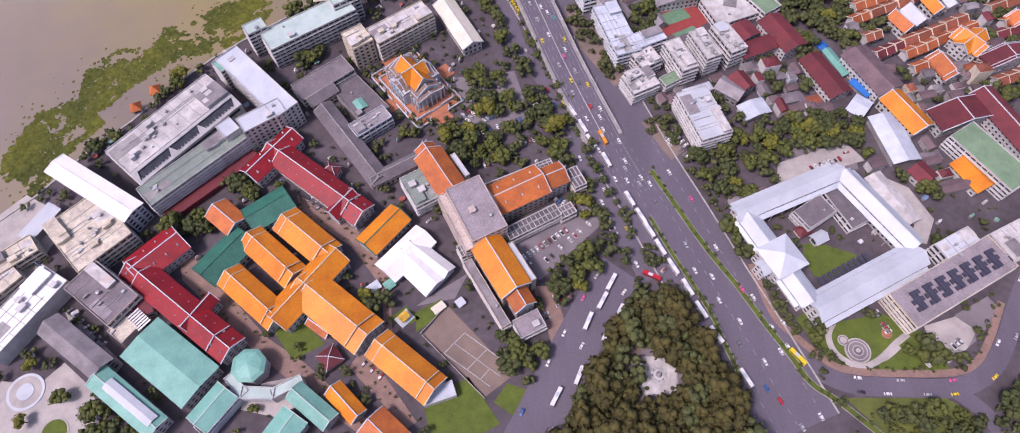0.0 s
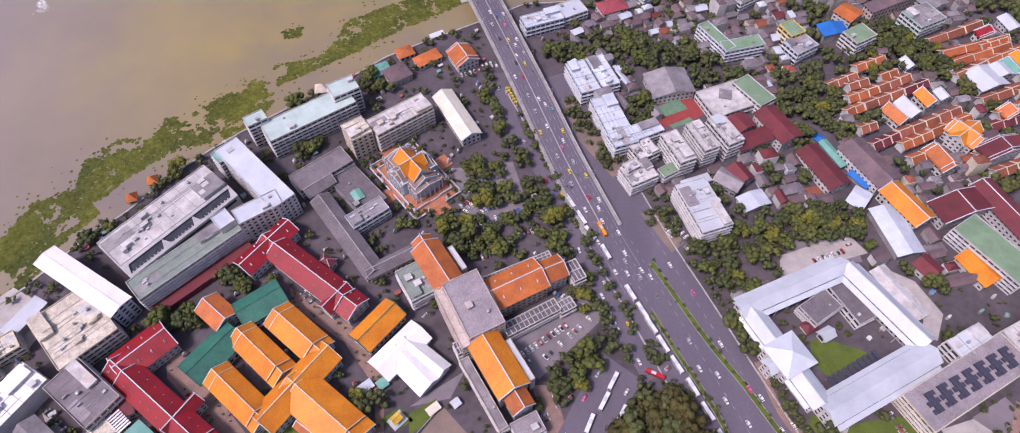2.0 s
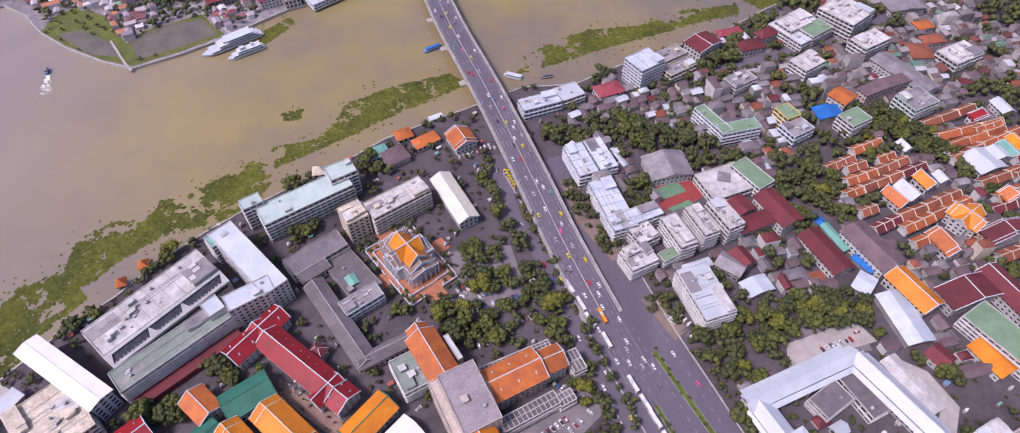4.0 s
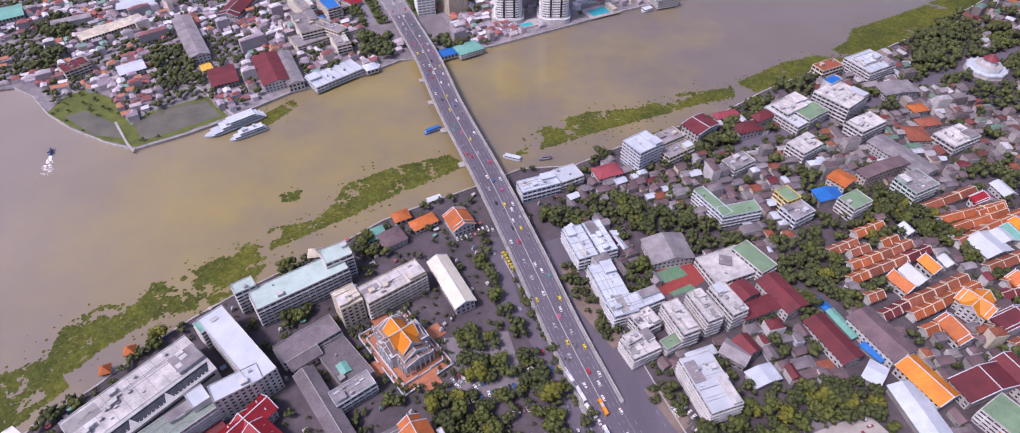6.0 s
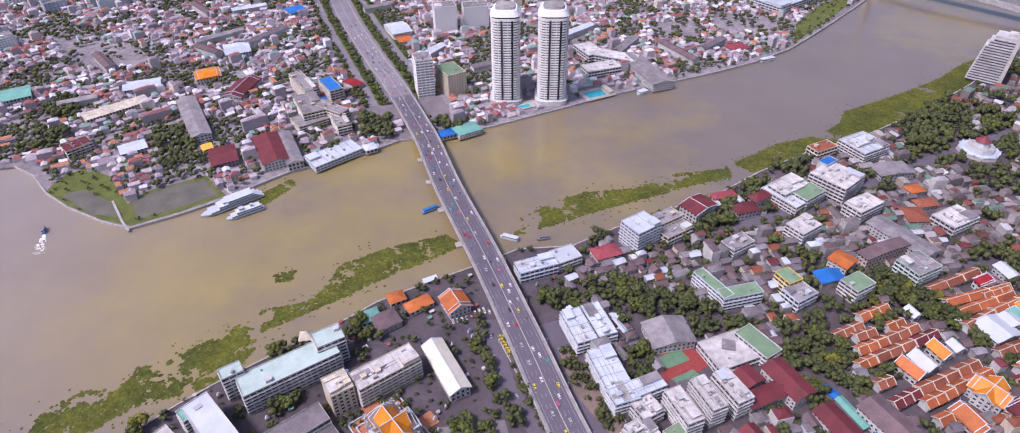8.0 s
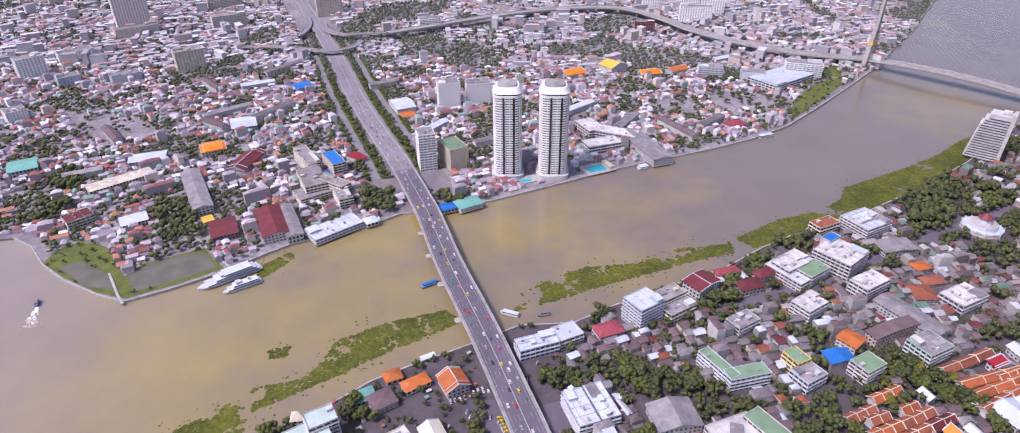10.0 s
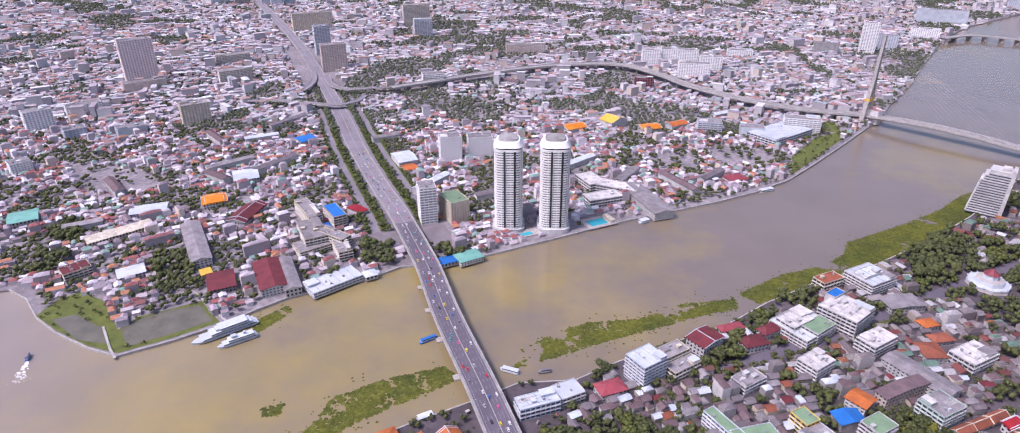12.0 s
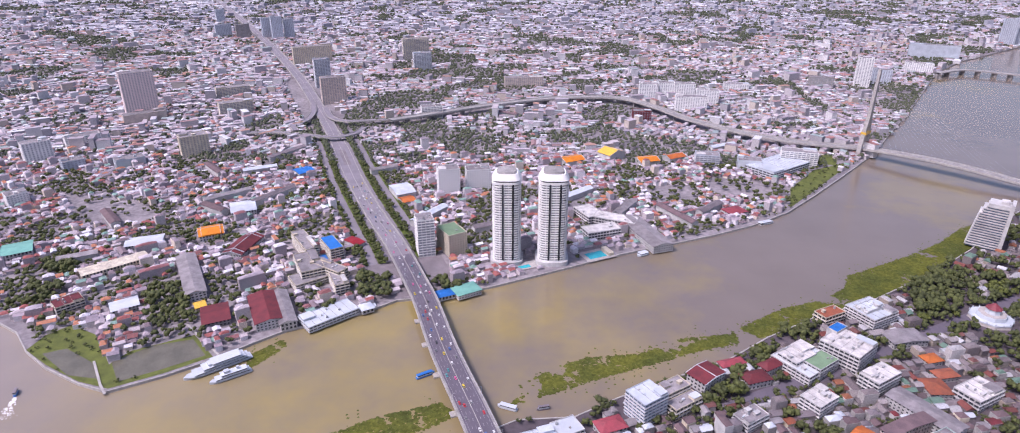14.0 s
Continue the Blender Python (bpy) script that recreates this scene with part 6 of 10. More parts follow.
gable(e, 315.7, 279.5, 12.4, 8.6, 5.6, 0.407, wall="white", roof="oldrust", rise=3, trim="cream", style="plain")
gable(e, 327.8, 284.7, 12.4, 8.6, 5.1, 0.407, wall="white", roof="oldrust", rise=3, trim="cream", style="plain")
gable(e, 339.8, 289.9, 12.4, 8.6, 5.6, 0.407, wall="white", roof="oldrust", rise=3, trim="cream", style="plain")
e = thing("monk_quarters", "low monastery row with faded orange tiles", "house", 370.3, 389.5, group="monastery rows")
gable(e, 352.3, 381.8, 18.9, 8.6, 5.6, 0.401, wall="white", roof="brickrust", rise=3, trim="cream", style="plain")
gable(e, 370.3, 389.5, 18.9, 8.6, 5.1, 0.401, wall="white", roof="brickrust", rise=3, trim="cream", style="plain")
gable(e, 388.4, 397.1, 18.9, 8.6, 5.6, 0.401, wall="white", roof="brickrust", rise=3, trim="cream", style="plain")
e = thing("monk_quarters", "low monastery row with faded orange tiles", "house", 381.2, 372.9, group="monastery rows")
gable(e, 360.0, 366.1, 21.6, 8.6, 5.6, 0.310, wall="white", roof="oldrust", rise=3, trim="cream", style="plain")
gable(e, 381.2, 372.9, 21.6, 8.6, 5.1, 0.310, wall="white", roof="oldrust", rise=3, trim="cream", style="plain")
gable(e, 402.5, 379.7, 21.6, 8.6, 5.6, 0.310, wall="white", roof="oldrust", rise=3, trim="cream", style="plain")
e = thing("monk_quarters", "low monastery row with faded orange tiles", "house", 382.5, 362.5, group="monastery rows")
gable(e, 364.0, 355.3, 19.2, 8.6, 5.6, 0.371, wall="white", roof="oldrust", rise=3, trim="cream", style="plain")
gable(e, 382.5, 362.5, 19.2, 8.6, 5.1, 0.371, wall="white", roof="oldrust", rise=3, trim="cream", style="plain")
gable(e, 401.0, 369.7, 19.2, 8.6, 5.6, 0.371, wall="white", roof="oldrust", rise=3, trim="cream", style="plain")
e = thing("monk_quarters", "low monastery row with faded orange tiles", "house", 366.4, 344.0, group="monastery rows")
gable(e, 356.3, 339.0, 10.5, 8.6, 5.6, 0.458, wall="white", roof="brickrust", rise=3, trim="cream", style="plain")
gable(e, 366.4, 344.0, 10.5, 8.6, 5.1, 0.458, wall="white", roof="brickrust", rise=3, trim="cream", style="plain")
gable(e, 376.5, 348.9, 10.5, 8.6, 5.6, 0.458, wall="white", roof="brickrust", rise=3, trim="cream", style="plain")
e = thing("monk_quarters", "low monastery row with faded orange tiles", "house", 403.5, 362.2, group="monastery rows")
gable(e, 389.6, 356.0, 14.5, 8.6, 5.6, 0.420, wall="white", roof="oldrust", rise=3, trim="cream", style="plain")
gable(e, 403.5, 362.2, 14.5, 8.6, 5.1, 0.420, wall="white", roof="oldrust", rise=3, trim="cream", style="plain")
gable(e, 417.4, 368.4, 14.5, 8.6, 5.6, 0.420, wall="white", roof="oldrust", rise=3, trim="cream", style="plain")
e = thing("monk_quarters", "low monastery row with faded orange tiles", "house", 397.4, 375.1, group="monastery rows")
gable(e, 388.6, 371.9, 8.6, 8.6, 5.6, 0.348, wall="white", roof="oldrust", rise=3, trim="cream", style="plain")
gable(e, 397.4, 375.1, 8.6, 8.6, 5.1, 0.348, wall="white", roof="oldrust", rise=3, trim="cream", style="plain")
gable(e, 406.1, 378.2, 8.6, 8.6, 5.6, 0.348, wall="white", roof="oldrust", rise=3, trim="cream", style="plain")
e = thing("monk_quarters", "low monastery row with faded orange tiles", "house", 381.6, 317.3, group="monastery rows")
gable(e, 367.5, 311.7, 14.4, 8.6, 5.6, 0.379, wall="white", roof="brickrust", rise=3, trim="cream", style="plain")
gable(e, 381.6, 317.3, 14.4, 8.6, 5.1, 0.379, wall="white", roof="brickrust", rise=3, trim="cream", style="plain")
gable(e, 395.6, 322.9, 14.4, 8.6, 5.6, 0.379, wall="white", roof="brickrust", rise=3, trim="cream", style="plain")
e = thing("monk_quarters", "low monastery row with faded orange tiles", "house", 380.6, 299.8, group="monastery rows")
gable(e, 371.2, 295.7, 9.6, 8.6, 5.6, 0.404, wall="white", roof="oldrust", rise=3, trim="cream", style="plain")
gable(e, 380.6, 299.8, 9.6, 8.6, 5.1, 0.404, wall="white", roof="oldrust", rise=3, trim="cream", style="plain")
gable(e, 390.1, 303.8, 9.6, 8.6, 5.6, 0.404, wall="white", roof="oldrust", rise=3, trim="cream", style="plain")
e = thing("monk_quarters", "low monastery row with faded orange tiles", "house", 296.1, 254.0, group="monastery rows")
gable(e, 290.4, 251.8, 11.5, 8.6, 5.6, 0.380, wall="white", roof="oldrust", rise=3, trim="cream", style="plain")
gable(e, 301.7, 256.3, 11.5, 8.6, 5.1, 0.380, wall="white", roof="oldrust", rise=3, trim="cream", style="plain")
e = thing("monk_quarters", "low monastery row with faded orange tiles", "house", 372.6, 287.7, group="monastery rows")
gable(e, 361.7, 283.8, 10.9, 8.6, 5.6, 0.344, wall="white", roof="maroon", rise=3, trim="cream", style="plain")
gable(e, 372.6, 287.7, 10.9, 8.6, 5.1, 0.344, wall="white", roof="maroon", rise=3, trim="cream", style="plain")
gable(e, 383.5, 291.6, 10.9, 8.6, 5.6, 0.344, wall="white", roof="maroon", rise=3, trim="cream", style="plain")
e = thing("monk_quarters", "low monastery row with faded orange tiles", "house", 263.5, 282.9, group="monastery rows")
gable(e, 260.0, 281.4, 7.0, 8.6, 5.6, 0.385, wall="white", roof="brickrust", rise=3, trim="cream", style="plain")
gable(e, 267.1, 284.3, 7.0, 8.6, 5.1, 0.385, wall="white", roof="brickrust", rise=3, trim="cream", style="plain")
e = thing("monk_quarters", "low monastery row with faded orange tiles", "house", 269.6, 329.1, group="monastery rows")
gable(e, 265.1, 327.3, 9.0, 8.6, 5.6, 0.379, wall="white", roof="brickrust", rise=3, trim="cream", style="plain")
gable(e, 274.1, 330.9, 9.0, 8.6, 5.1, 0.379, wall="white", roof="brickrust", rise=3, trim="cream", style="plain")
e = thing("monk_quarters", "low monastery row with faded orange tiles", "house", 350.7, 258.3, group="monastery rows")
gable(e, 339.3, 254.2, 11.4, 8.6, 5.6, 0.340, wall="white", roof="brickrust", rise=3, trim="cream", style="plain")
gable(e, 350.7, 258.3, 11.4, 8.6, 5.1, 0.340, wall="white", roof="brickrust", rise=3, trim="cream", style="plain")
gable(e, 362.2, 262.3, 11.4, 8.6, 5.6, 0.340, wall="white", roof="brickrust", rise=3, trim="cream", style="plain")
e = thing("monk_quarters", "low monastery row with faded orange tiles", "house", 355.4, 242.4, group="monastery rows")
gable(e, 345.9, 238.9, 9.4, 8.6, 5.6, 0.354, wall="white", roof="brickrust", rise=3, trim="cream", style="plain")
gable(e, 355.4, 242.4, 9.4, 8.6, 5.1, 0.354, wall="white", roof="brickrust", rise=3, trim="cream", style="plain")
gable(e, 364.9, 245.9, 9.4, 8.6, 5.6, 0.354, wall="white", roof="brickrust", rise=3, trim="cream", style="plain")
e = thing("monk_quarters", "low monastery row with faded orange tiles", "house", 414.3, 341.2, group="monastery rows")
gable(e, 405.6, 337.8, 8.7, 8.6, 5.6, 0.376, wall="white", roof="maroon", rise=3, trim="cream", style="plain")
gable(e, 414.3, 341.2, 8.7, 8.6, 5.1, 0.376, wall="white", roof="maroon", rise=3, trim="cream", style="plain")
gable(e, 423.0, 344.7, 8.7, 8.6, 5.6, 0.376, wall="white", roof="maroon", rise=3, trim="cream", style="plain")
e = thing("monk_quarters", "low monastery row with faded orange tiles", "house", 409.0, 324.6, group="monastery rows")
gable(e, 398.2, 320.1, 11.0, 8.6, 5.6, 0.394, wall="white", roof="brickrust", rise=3, trim="cream", style="plain")
gable(e, 409.0, 324.6, 11.0, 8.6, 5.1, 0.394, wall="white", roof="brickrust", rise=3, trim="cream", style="plain")
gable(e, 419.9, 329.1, 11.0, 8.6, 5.6, 0.394, wall="white", roof="brickrust", rise=3, trim="cream", style="plain")
e = thing("temple_hall", "temple hall with a glazed orange roof and white gables", "building", 332.1, 271.8)
gable(e, 332.1, 271.8, 25.0, 13.0, 10.5, 0.62, roof="orange", tiers=1, rise=5, wall="white")
gable(e, 332.1, 271.8, 24.0, 17.0, 10, -0.95, roof="orange", tiers=2, rise=5, spikes=True, wall="white")
e = thing("temple_hall", "temple hall with a glazed orange roof and white gables", "building", 317.7, 310.7)
gable(e, 317.7, 310.7, 15.8, 10.6, 8, -1.203, roof="orange", tiers=1, rise=5, spikes=True, wall="white")
e = thing("temple_hall", "temple hall with a red and white roof and white gables", "building", 287.9, 293.7)
gable(e, 287.9, 293.7, 18.7, 11.4, 8, -1.046, roof="rust", tiers=1, rise=5, spikes=True, wall="white")
e = thing("temple_hall", "temple hall with a white striped roof and white gables", "building", 300.1, 300.1)
gable(e, 300.1, 300.1, 17.9, 12.4, 8, -1.158, roof="bright", tiers=1, rise=5, spikes=True, wall="white")
e = thing("temple_hall", "temple hall with a rust orange roof and white gables", "building", 307.2, 250.1)
gable(e, 307.2, 250.1, 23.1, 15.2, 8, -1.233, roof="rust", tiers=2, rise=5, spikes=True, wall="white")
e = thing("temple_hall", "temple hall with a maroon roof and white gables", "building", 353.8, 258.3)
gable(e, 353.8, 258.3, 14.2, 37.2, 10, -1.240, roof="maroon", tiers=2, rise=5, spikes=True, wall="white")
e = thing("temple_hall", "temple hall with a white striped roof and white gables", "building", 374.3, 333.2)
gable(e, 374.3, 333.2, 22.7, 26.0, 7, -1.224, roof="bright", tiers=1, rise=3, spikes=False, wall="white")
e = thing("temple_hall", "temple hall with a white striped roof and white gables", "building", 389.8, 342.0)
gable(e, 389.8, 342.0, 14.0, 15.3, 7, -1.315, roof="bright", tiers=1, rise=3, spikes=False, wall="white")
e = thing("temple_hall", "temple hall with a teal roof and white gables", "building", 402.5, 347.1)
gable(e, 402.5, 347.1, 17.3, 13.4, 6, -1.330, roof="teal", tiers=1, rise=3, spikes=False, wall="white")
e = thing("temple_hall", "temple hall with a glazed orange roof and white gables", "building", 412.6, 354.4)
gable(e, 412.6, 354.4, 16.1, 12.6, 7, -1.312, roof="orange", tiers=1, rise=3, spikes=False, wall="white")
e = thing("temple_hall", "temple hall with a white roof and white gables", "building", 333.7, 316.3)
gable(e, 333.7, 316.3, 10.4, 9.1, 6, -1.297, roof="bright", tiers=1, rise=3, spikes=False, wall="white")
e = thing("temple_hall", "temple hall with a white roof and white gables", "building", 318.4, 352.1)
gable(e, 318.4, 352.1, 11.4, 8.1, 6, -1.247, roof="bright", tiers=1, rise=3, spikes=False, wall="white")
e = thing("temple_hall", "temple hall with a red roof and white gables", "building", 396.3, 385.1)
gable(e, 396.3, 385.1, 10.0, 19.3, 8, -1.440, roof="red", tiers=2, rise=5, spikes=True, wall="white")
e = thing("temple_hall", "temple hall with a white roof and white gables", "building", 422.1, 399.6)
gable(e, 422.1, 399.6, 17.5, 12.6, 7, -1.364, roof="bright", tiers=1, rise=3, spikes=False, wall="white")
e = thing("temple_hall", "temple hall with an orange roof and white gables", "building", 376.3, 295.3)
gable(e, 376.3, 295.3, 11.6, 13.6, 8, -1.207, roof="rust", tiers=2, rise=5, spikes=True, wall="white")
e = thing("market_stall", "blue tarpaulin market roof", "building", 223.3, 276.0)
gable(e, 223.3, 276.0, 10.8, 6.6, 4, -0.953, wall="concrete", roof="blue", rise=1, trim=None, style="plain")
e = thing("market_stall", "teal tarpaulin market roof", "building", 231.8, 258.5)
gable(e, 231.8, 258.5, 26.9, 6.5, 4, -1.186, wall="concrete", roof="teal", rise=1, trim=None, style="plain")
e = thing("market_stall", "blue tarpaulin market roof", "building", 244.8, 234.5)
gable(e, 244.8, 234.5, 17.0, 7.5, 4, -0.992, wall="concrete", roof="blue", rise=1, trim=None, style="plain")
e = thing("apartment_block", "cream slab with green roof and yellow stripe", "building", -84.1, 760.8)
flat(e, -84.1, 760.8, 26.1, 36.8, 30, 0.562, wall="cream", roof="palegreen", clutter=1, style="punch")
e = thing("dormitory_block", "white low block with white roof", "building", -246.4, 670.3, group="dormitories across the river")
flat(e, -246.4, 670.3, 39.2, 28.0, 9, 0.645, wall="cream", roof="greyroof", clutter=3)
e = thing("dormitory_block", "cream four storey dormitory block", "building", -250.9, 691.6, group="dormitories across the river")
flat(e, -250.9, 691.6, 27.9, 52.0, 18, 0.491, wall="cream", roof="greyroof", clutter=3)
e = thing("dormitory_block", "cream four storey dormitory block", "building", -272.8, 747.5, group="dormitories across the river")
flat(e, -272.8, 747.5, 16.5, 63.1, 20, 0.598, wall="cream", roof="greyroof", clutter=3)
e = thing("dormitory_block", "cream four storey dormitory block", "building", -222.2, 681.3, group="dormitories across the river")
flat(e, -222.2, 681.3, 15.3, 44.4, 18, 0.998, wall="cream", roof="greyroof", clutter=3)
e = thing("dormitory_block", "cream four storey dormitory block", "building", -206.4, 658.1, group="dormitories across the river")
flat(e, -206.4, 658.1, 16.4, 33.4, 14, 0.487, wall="cream", roof="greyroof", clutter=3)
e = thing("dormitory_block", "cream block with bright blue roof", "building", -235.7, 739.2)
flat(e, -235.7, 739.2, 16.8, 41.4, 20, 0.588, wall="cream", roof="blue", clutter=0)
e = thing("canopy", "bright blue roof between dormitories", "building", -244.5, 705.8)
gable(e, -244.5, 705.8, 26.9, 35.8, 8, 0.530, wall="concrete", roof="blue", rise=1, trim=None, style="plain")
e = thing("factory_hall", "long hall with red and grey roof by the river", "building", -271.4, 601.3)
gable(e, -271.4, 601.3, 65.8, 31.5, 10, 2.054, wall="white", roof="maroon", rise=3, trim=None)
e = thing("factory_hall", "long grey roofed riverside hall", "building", -253.9, 603.6)
gable(e, -253.9, 603.6, 73.5, 17.7, 9, 2.041, wall="white", roof="greyroof", rise=3, trim=None)
e = thing("factory_hall", "dark red roofed riverside shed", "building", -323.7, 592.0)
gable(e, -323.7, 592.0, 28.5, 38.3, 7, 0.465, wall="concrete", roof="maroon", rise=2, trim=None)
e = thing("factory_hall", "long grey hall with yellow gable roof", "building", -388.5, 674.6)
gable(e, -388.5, 674.6, 109.5, 22.2, 10, 2.114, wall="white", roof="greyroof", rise=3, trim=None)
e = thing("riverside_block", "low white block with curved river front", "building", -202.3, 595.6)
flat(e, -202.3, 595.6, 58.2, 28.0, 6, 0.726, wall="bright", roof="bright", clutter=4)
e = thing("riverside_block", "yellow roofed jetty house", "building", -349.2, 610.8)
gable(e, -349.2, 610.8, 12.0, 14.1, 6, 0.610, wall="cream", roof="gold", rise=2, trim=None)
e = thing("factory_hall", "long white roofed riverside warehouse", "building", -432.1, 609.2)
gable(e, -432.1, 609.2, 28.2, 22.2, 7, 0.617, wall="white", roof="bright", rise=2, trim=None)
e = thing("factory_hall", "long white roofed riverside warehouse", "building", -493.6, 768.1)
gable(e, -493.6, 768.1, 45.8, 26.6, 7, 0.359, wall="white", roof="bright", rise=2, trim=None)
e = thing("shop_terrace", "long beige shop terrace", "building", -494.9, 699.7)
gable(e, -494.9, 699.7, 74.7, 22.3, 9, 0.751, wall="cream", roof="beigeroof", rise=2, trim=None)
e = thing("shop_terrace", "beige flat roofed shop terrace", "building", -495.3, 610.4)
flat(e, -495.3, 610.4, 28.1, 21.7, 10, 0.820, wall="cream", roof="maroon", clutter=3)
e = thing("temple_hall", "orange and white temple roofs", "building", -418.3, 797.7)
gable(e, -418.3, 797.7, 32.4, 31.7, 8, 0.473, wall="white", roof="orange", rise=4, tiers=2)
e = thing("temple_hall", "red and white temple roofs", "building", -357.1, 756.3)
gable(e, -357.1, 756.3, 58.7, 27.2, 8, 1.414, wall="white", roof="maroon", rise=4, tiers=2)
e = thing("warehouse", "long grey warehouse with white gable", "building", 176.1, 804.9)
gable(e, 176.1, 804.9, 98.6, 30.4, 10, 1.915, wall="white", roof="greyroof", rise=3, trim=None)
e = thing("college_block", "long white riverside school block", "building", 141.1, 843.5)
flat(e, 141.1, 843.5, 24.6, 61.0, 12, 1.147, wall="white", roof="dirtywhite", clutter=2)
e = thing("college_block", "white school block near the river", "building", 116.1, 807.2)
flat(e, 116.1, 807.2, 49.3, 24.6, 12, 0.360, wall="white", roof="dirtywhite", clutter=2)
e = thing("college_block", "white school block near the river", "building", 105.6, 866.2)
flat(e, 105.6, 866.2, 27.3, 42.9, 12, 0.453, wall="white", roof="dirtywhite", clutter=2)
e = thing("apartment_tower", "tall pinkish apartment tower with ribbed facade on the far bank", "building", -842.5, 1419.4)
flat(e, -842.5, 1419.4, 67.5, 26, 98.8, 0.676, wall="rosetower", style="punch", glass="paleglass", clutter=5)
e = thing("podium", "pink podium under the tower on the far bank", "building", -810.2, 1366.6)
flat(e, -810.2, 1366.6, 83.9, 26, 21.6, 0.675, wall="pink", style="plain", glass="paleglass")
e = thing("apartment_tower", "white apartment tower on the far bank", "building", -283.4, 1946.7)
flat(e, -283.4, 1946.7, 52.1, 25, 53.4, 0.285, wall="bluewhite", style="ledge", glass="paleglass")
e = thing("apartment_tower", "cream apartment tower on the far bank", "building", -325.4, 2102.7)
flat(e, -325.4, 2102.7, 81.8, 26, 71.0, 0.294, wall="cream", style="ledge", glass="paleglass")
e = thing("apartment_tower", "grey apartment slab on the far bank", "building", -638.9, 2039.6)
flat(e, -638.9, 2039.6, 116.7, 26, 55.6, 0.444, wall="cream", style="punch", glass="paleglass")
e = thing("apartment_tower", "grey apartment tower on the far bank", "building", -519.1, 1723.4)
flat(e, -519.1, 1723.4, 40.9, 26, 73.7, 0.433, wall="bluewhite", style="ledge", glass="paleglass")
e = thing("apartment_tower", "dark grey tower on the far bank", "building", -443.9, 1548.4)
flat(e, -443.9, 1548.4, 58.5, 26, 62.8, 0.419, wall="pink", style="punch", glass="paleglass")
e = thing("apartment_tower", "distant tower group on the far bank", "building", -1147.2, 2585.7)
flat(e, -1147.2, 2585.7, 59.1, 26, 49.0, 0.558, wall="bluewhite", style="punch", glass="paleglass")
e = thing("apartment_tower", "distant dark tower on the far bank", "building", -1058.7, 2555.4)
flat(e, -1058.7, 2555.4, 49.4, 26, 53.3, 0.533, wall="concrete", style="punch", glass="paleglass")
e = thing("apartment_tower", "distant slim tower on the far bank", "building", -1345.7, 3026.1)
flat(e, -1345.7, 3026.1, 35.7, 26, 56.3, 0.558, wall="bluewhite", style="punch", glass="paleglass")
e = thing("apartment_tower", "distant white tower on the far bank", "building", -966.2, 2558.2)
flat(e, -966.2, 2558.2, 35.5, 26, 77.2, 0.501, wall="bluewhite", style="punch", glass="paleglass")
e = thing("apartment_tower", "distant white tower on the far bank", "building", -915.3, 2527.4)
flat(e, -915.3, 2527.4, 40.1, 26, 85.8, 0.487, wall="bluewhite", style="punch", glass="paleglass")
e = thing("apartment_tower", "distant white tower on the far bank", "building", -881.2, 2560.8)
flat(e, -881.2, 2560.8, 36.0, 26, 72.5, 0.471, wall="bluewhite", style="punch", glass="paleglass")
e = thing("apartment_tower", "white office block on the far bank", "building", -192.1, 1423.8)
flat(e, -192.1, 1423.8, 46.5, 26, 25.2, 0.274, wall="snow", style="ledge", glass="paleglass")
e = thing("apartment_tower", "pinkish block on the far bank", "building", -714.8, 1608.3)
flat(e, -714.8, 1608.3, 80.9, 26, 24.6, 0.558, wall="cream", style="ledge", glass="paleglass")
e = thing("apartment_tower", "cream block on the far bank", "building", -637.8, 1435.6)
flat(e, -637.8, 1435.6, 72.4, 26, 29.9, 0.558, wall="cream", style="ledge", glass="paleglass")
e = thing("apartment_tower", "cream apartment block on the far bank", "building", -601.2, 1149.8)
flat(e, -601.2, 1149.8, 49.3, 26, 37.6, 0.622, wall="cream", style="punch", glass="paleglass")
e = thing("apartment_tower", "white block on the far bank", "building", -63.0, 986.8)
flat(e, -63.0, 986.8, 38.8, 26, 34.6, 0.204, wall="snow", style="punch", glass="paleglass")
e = thing("apartment_tower", "grey white block on the far bank", "building", -109.0, 966.2)
flat(e, -109.0, 966.2, 33.8, 26, 41.6, 0.252, wall="snow", style="punch", glass="paleglass")
e = thing("apartment_tower", "white block on the main road on the far bank", "building", -117.8, 752.6)
flat(e, -117.8, 752.6, 21.7, 25, 50.6, 0.295, wall="snow", style="ledge", glass="paleglass")
e = thing("apartment_tower", "white tower on the far bank", "building", 928.5, 1756.1)
flat(e, 928.5, 1756.1, 37.4, 26, 77.8, -0.346, wall="snow", style="punch", glass="paleglass")
e = thing("apartment_tower", "white slab on the far bank", "building", 998.7, 1797.8)
flat(e, 998.7, 1797.8, 53.7, 26, 39.1, -0.367, wall="bluewhite", style="punch", glass="paleglass")
e = thing("apartment_tower", "white housing slab on the far bank", "building", 328.4, 1618.8)
flat(e, 328.4, 1618.8, 45.4, 26, 36.0, -0.06, wall="snow", style="punch", glass="paleglass")
e = thing("apartment_tower", "white housing slab on the far bank", "building", 375.7, 1633.6)
flat(e, 375.7, 1633.6, 39.0, 26, 36.2, -0.086, wall="snow", style="punch", glass="paleglass")
e = thing("apartment_tower", "white housing slab on the far bank", "building", 418.9, 1620.7)
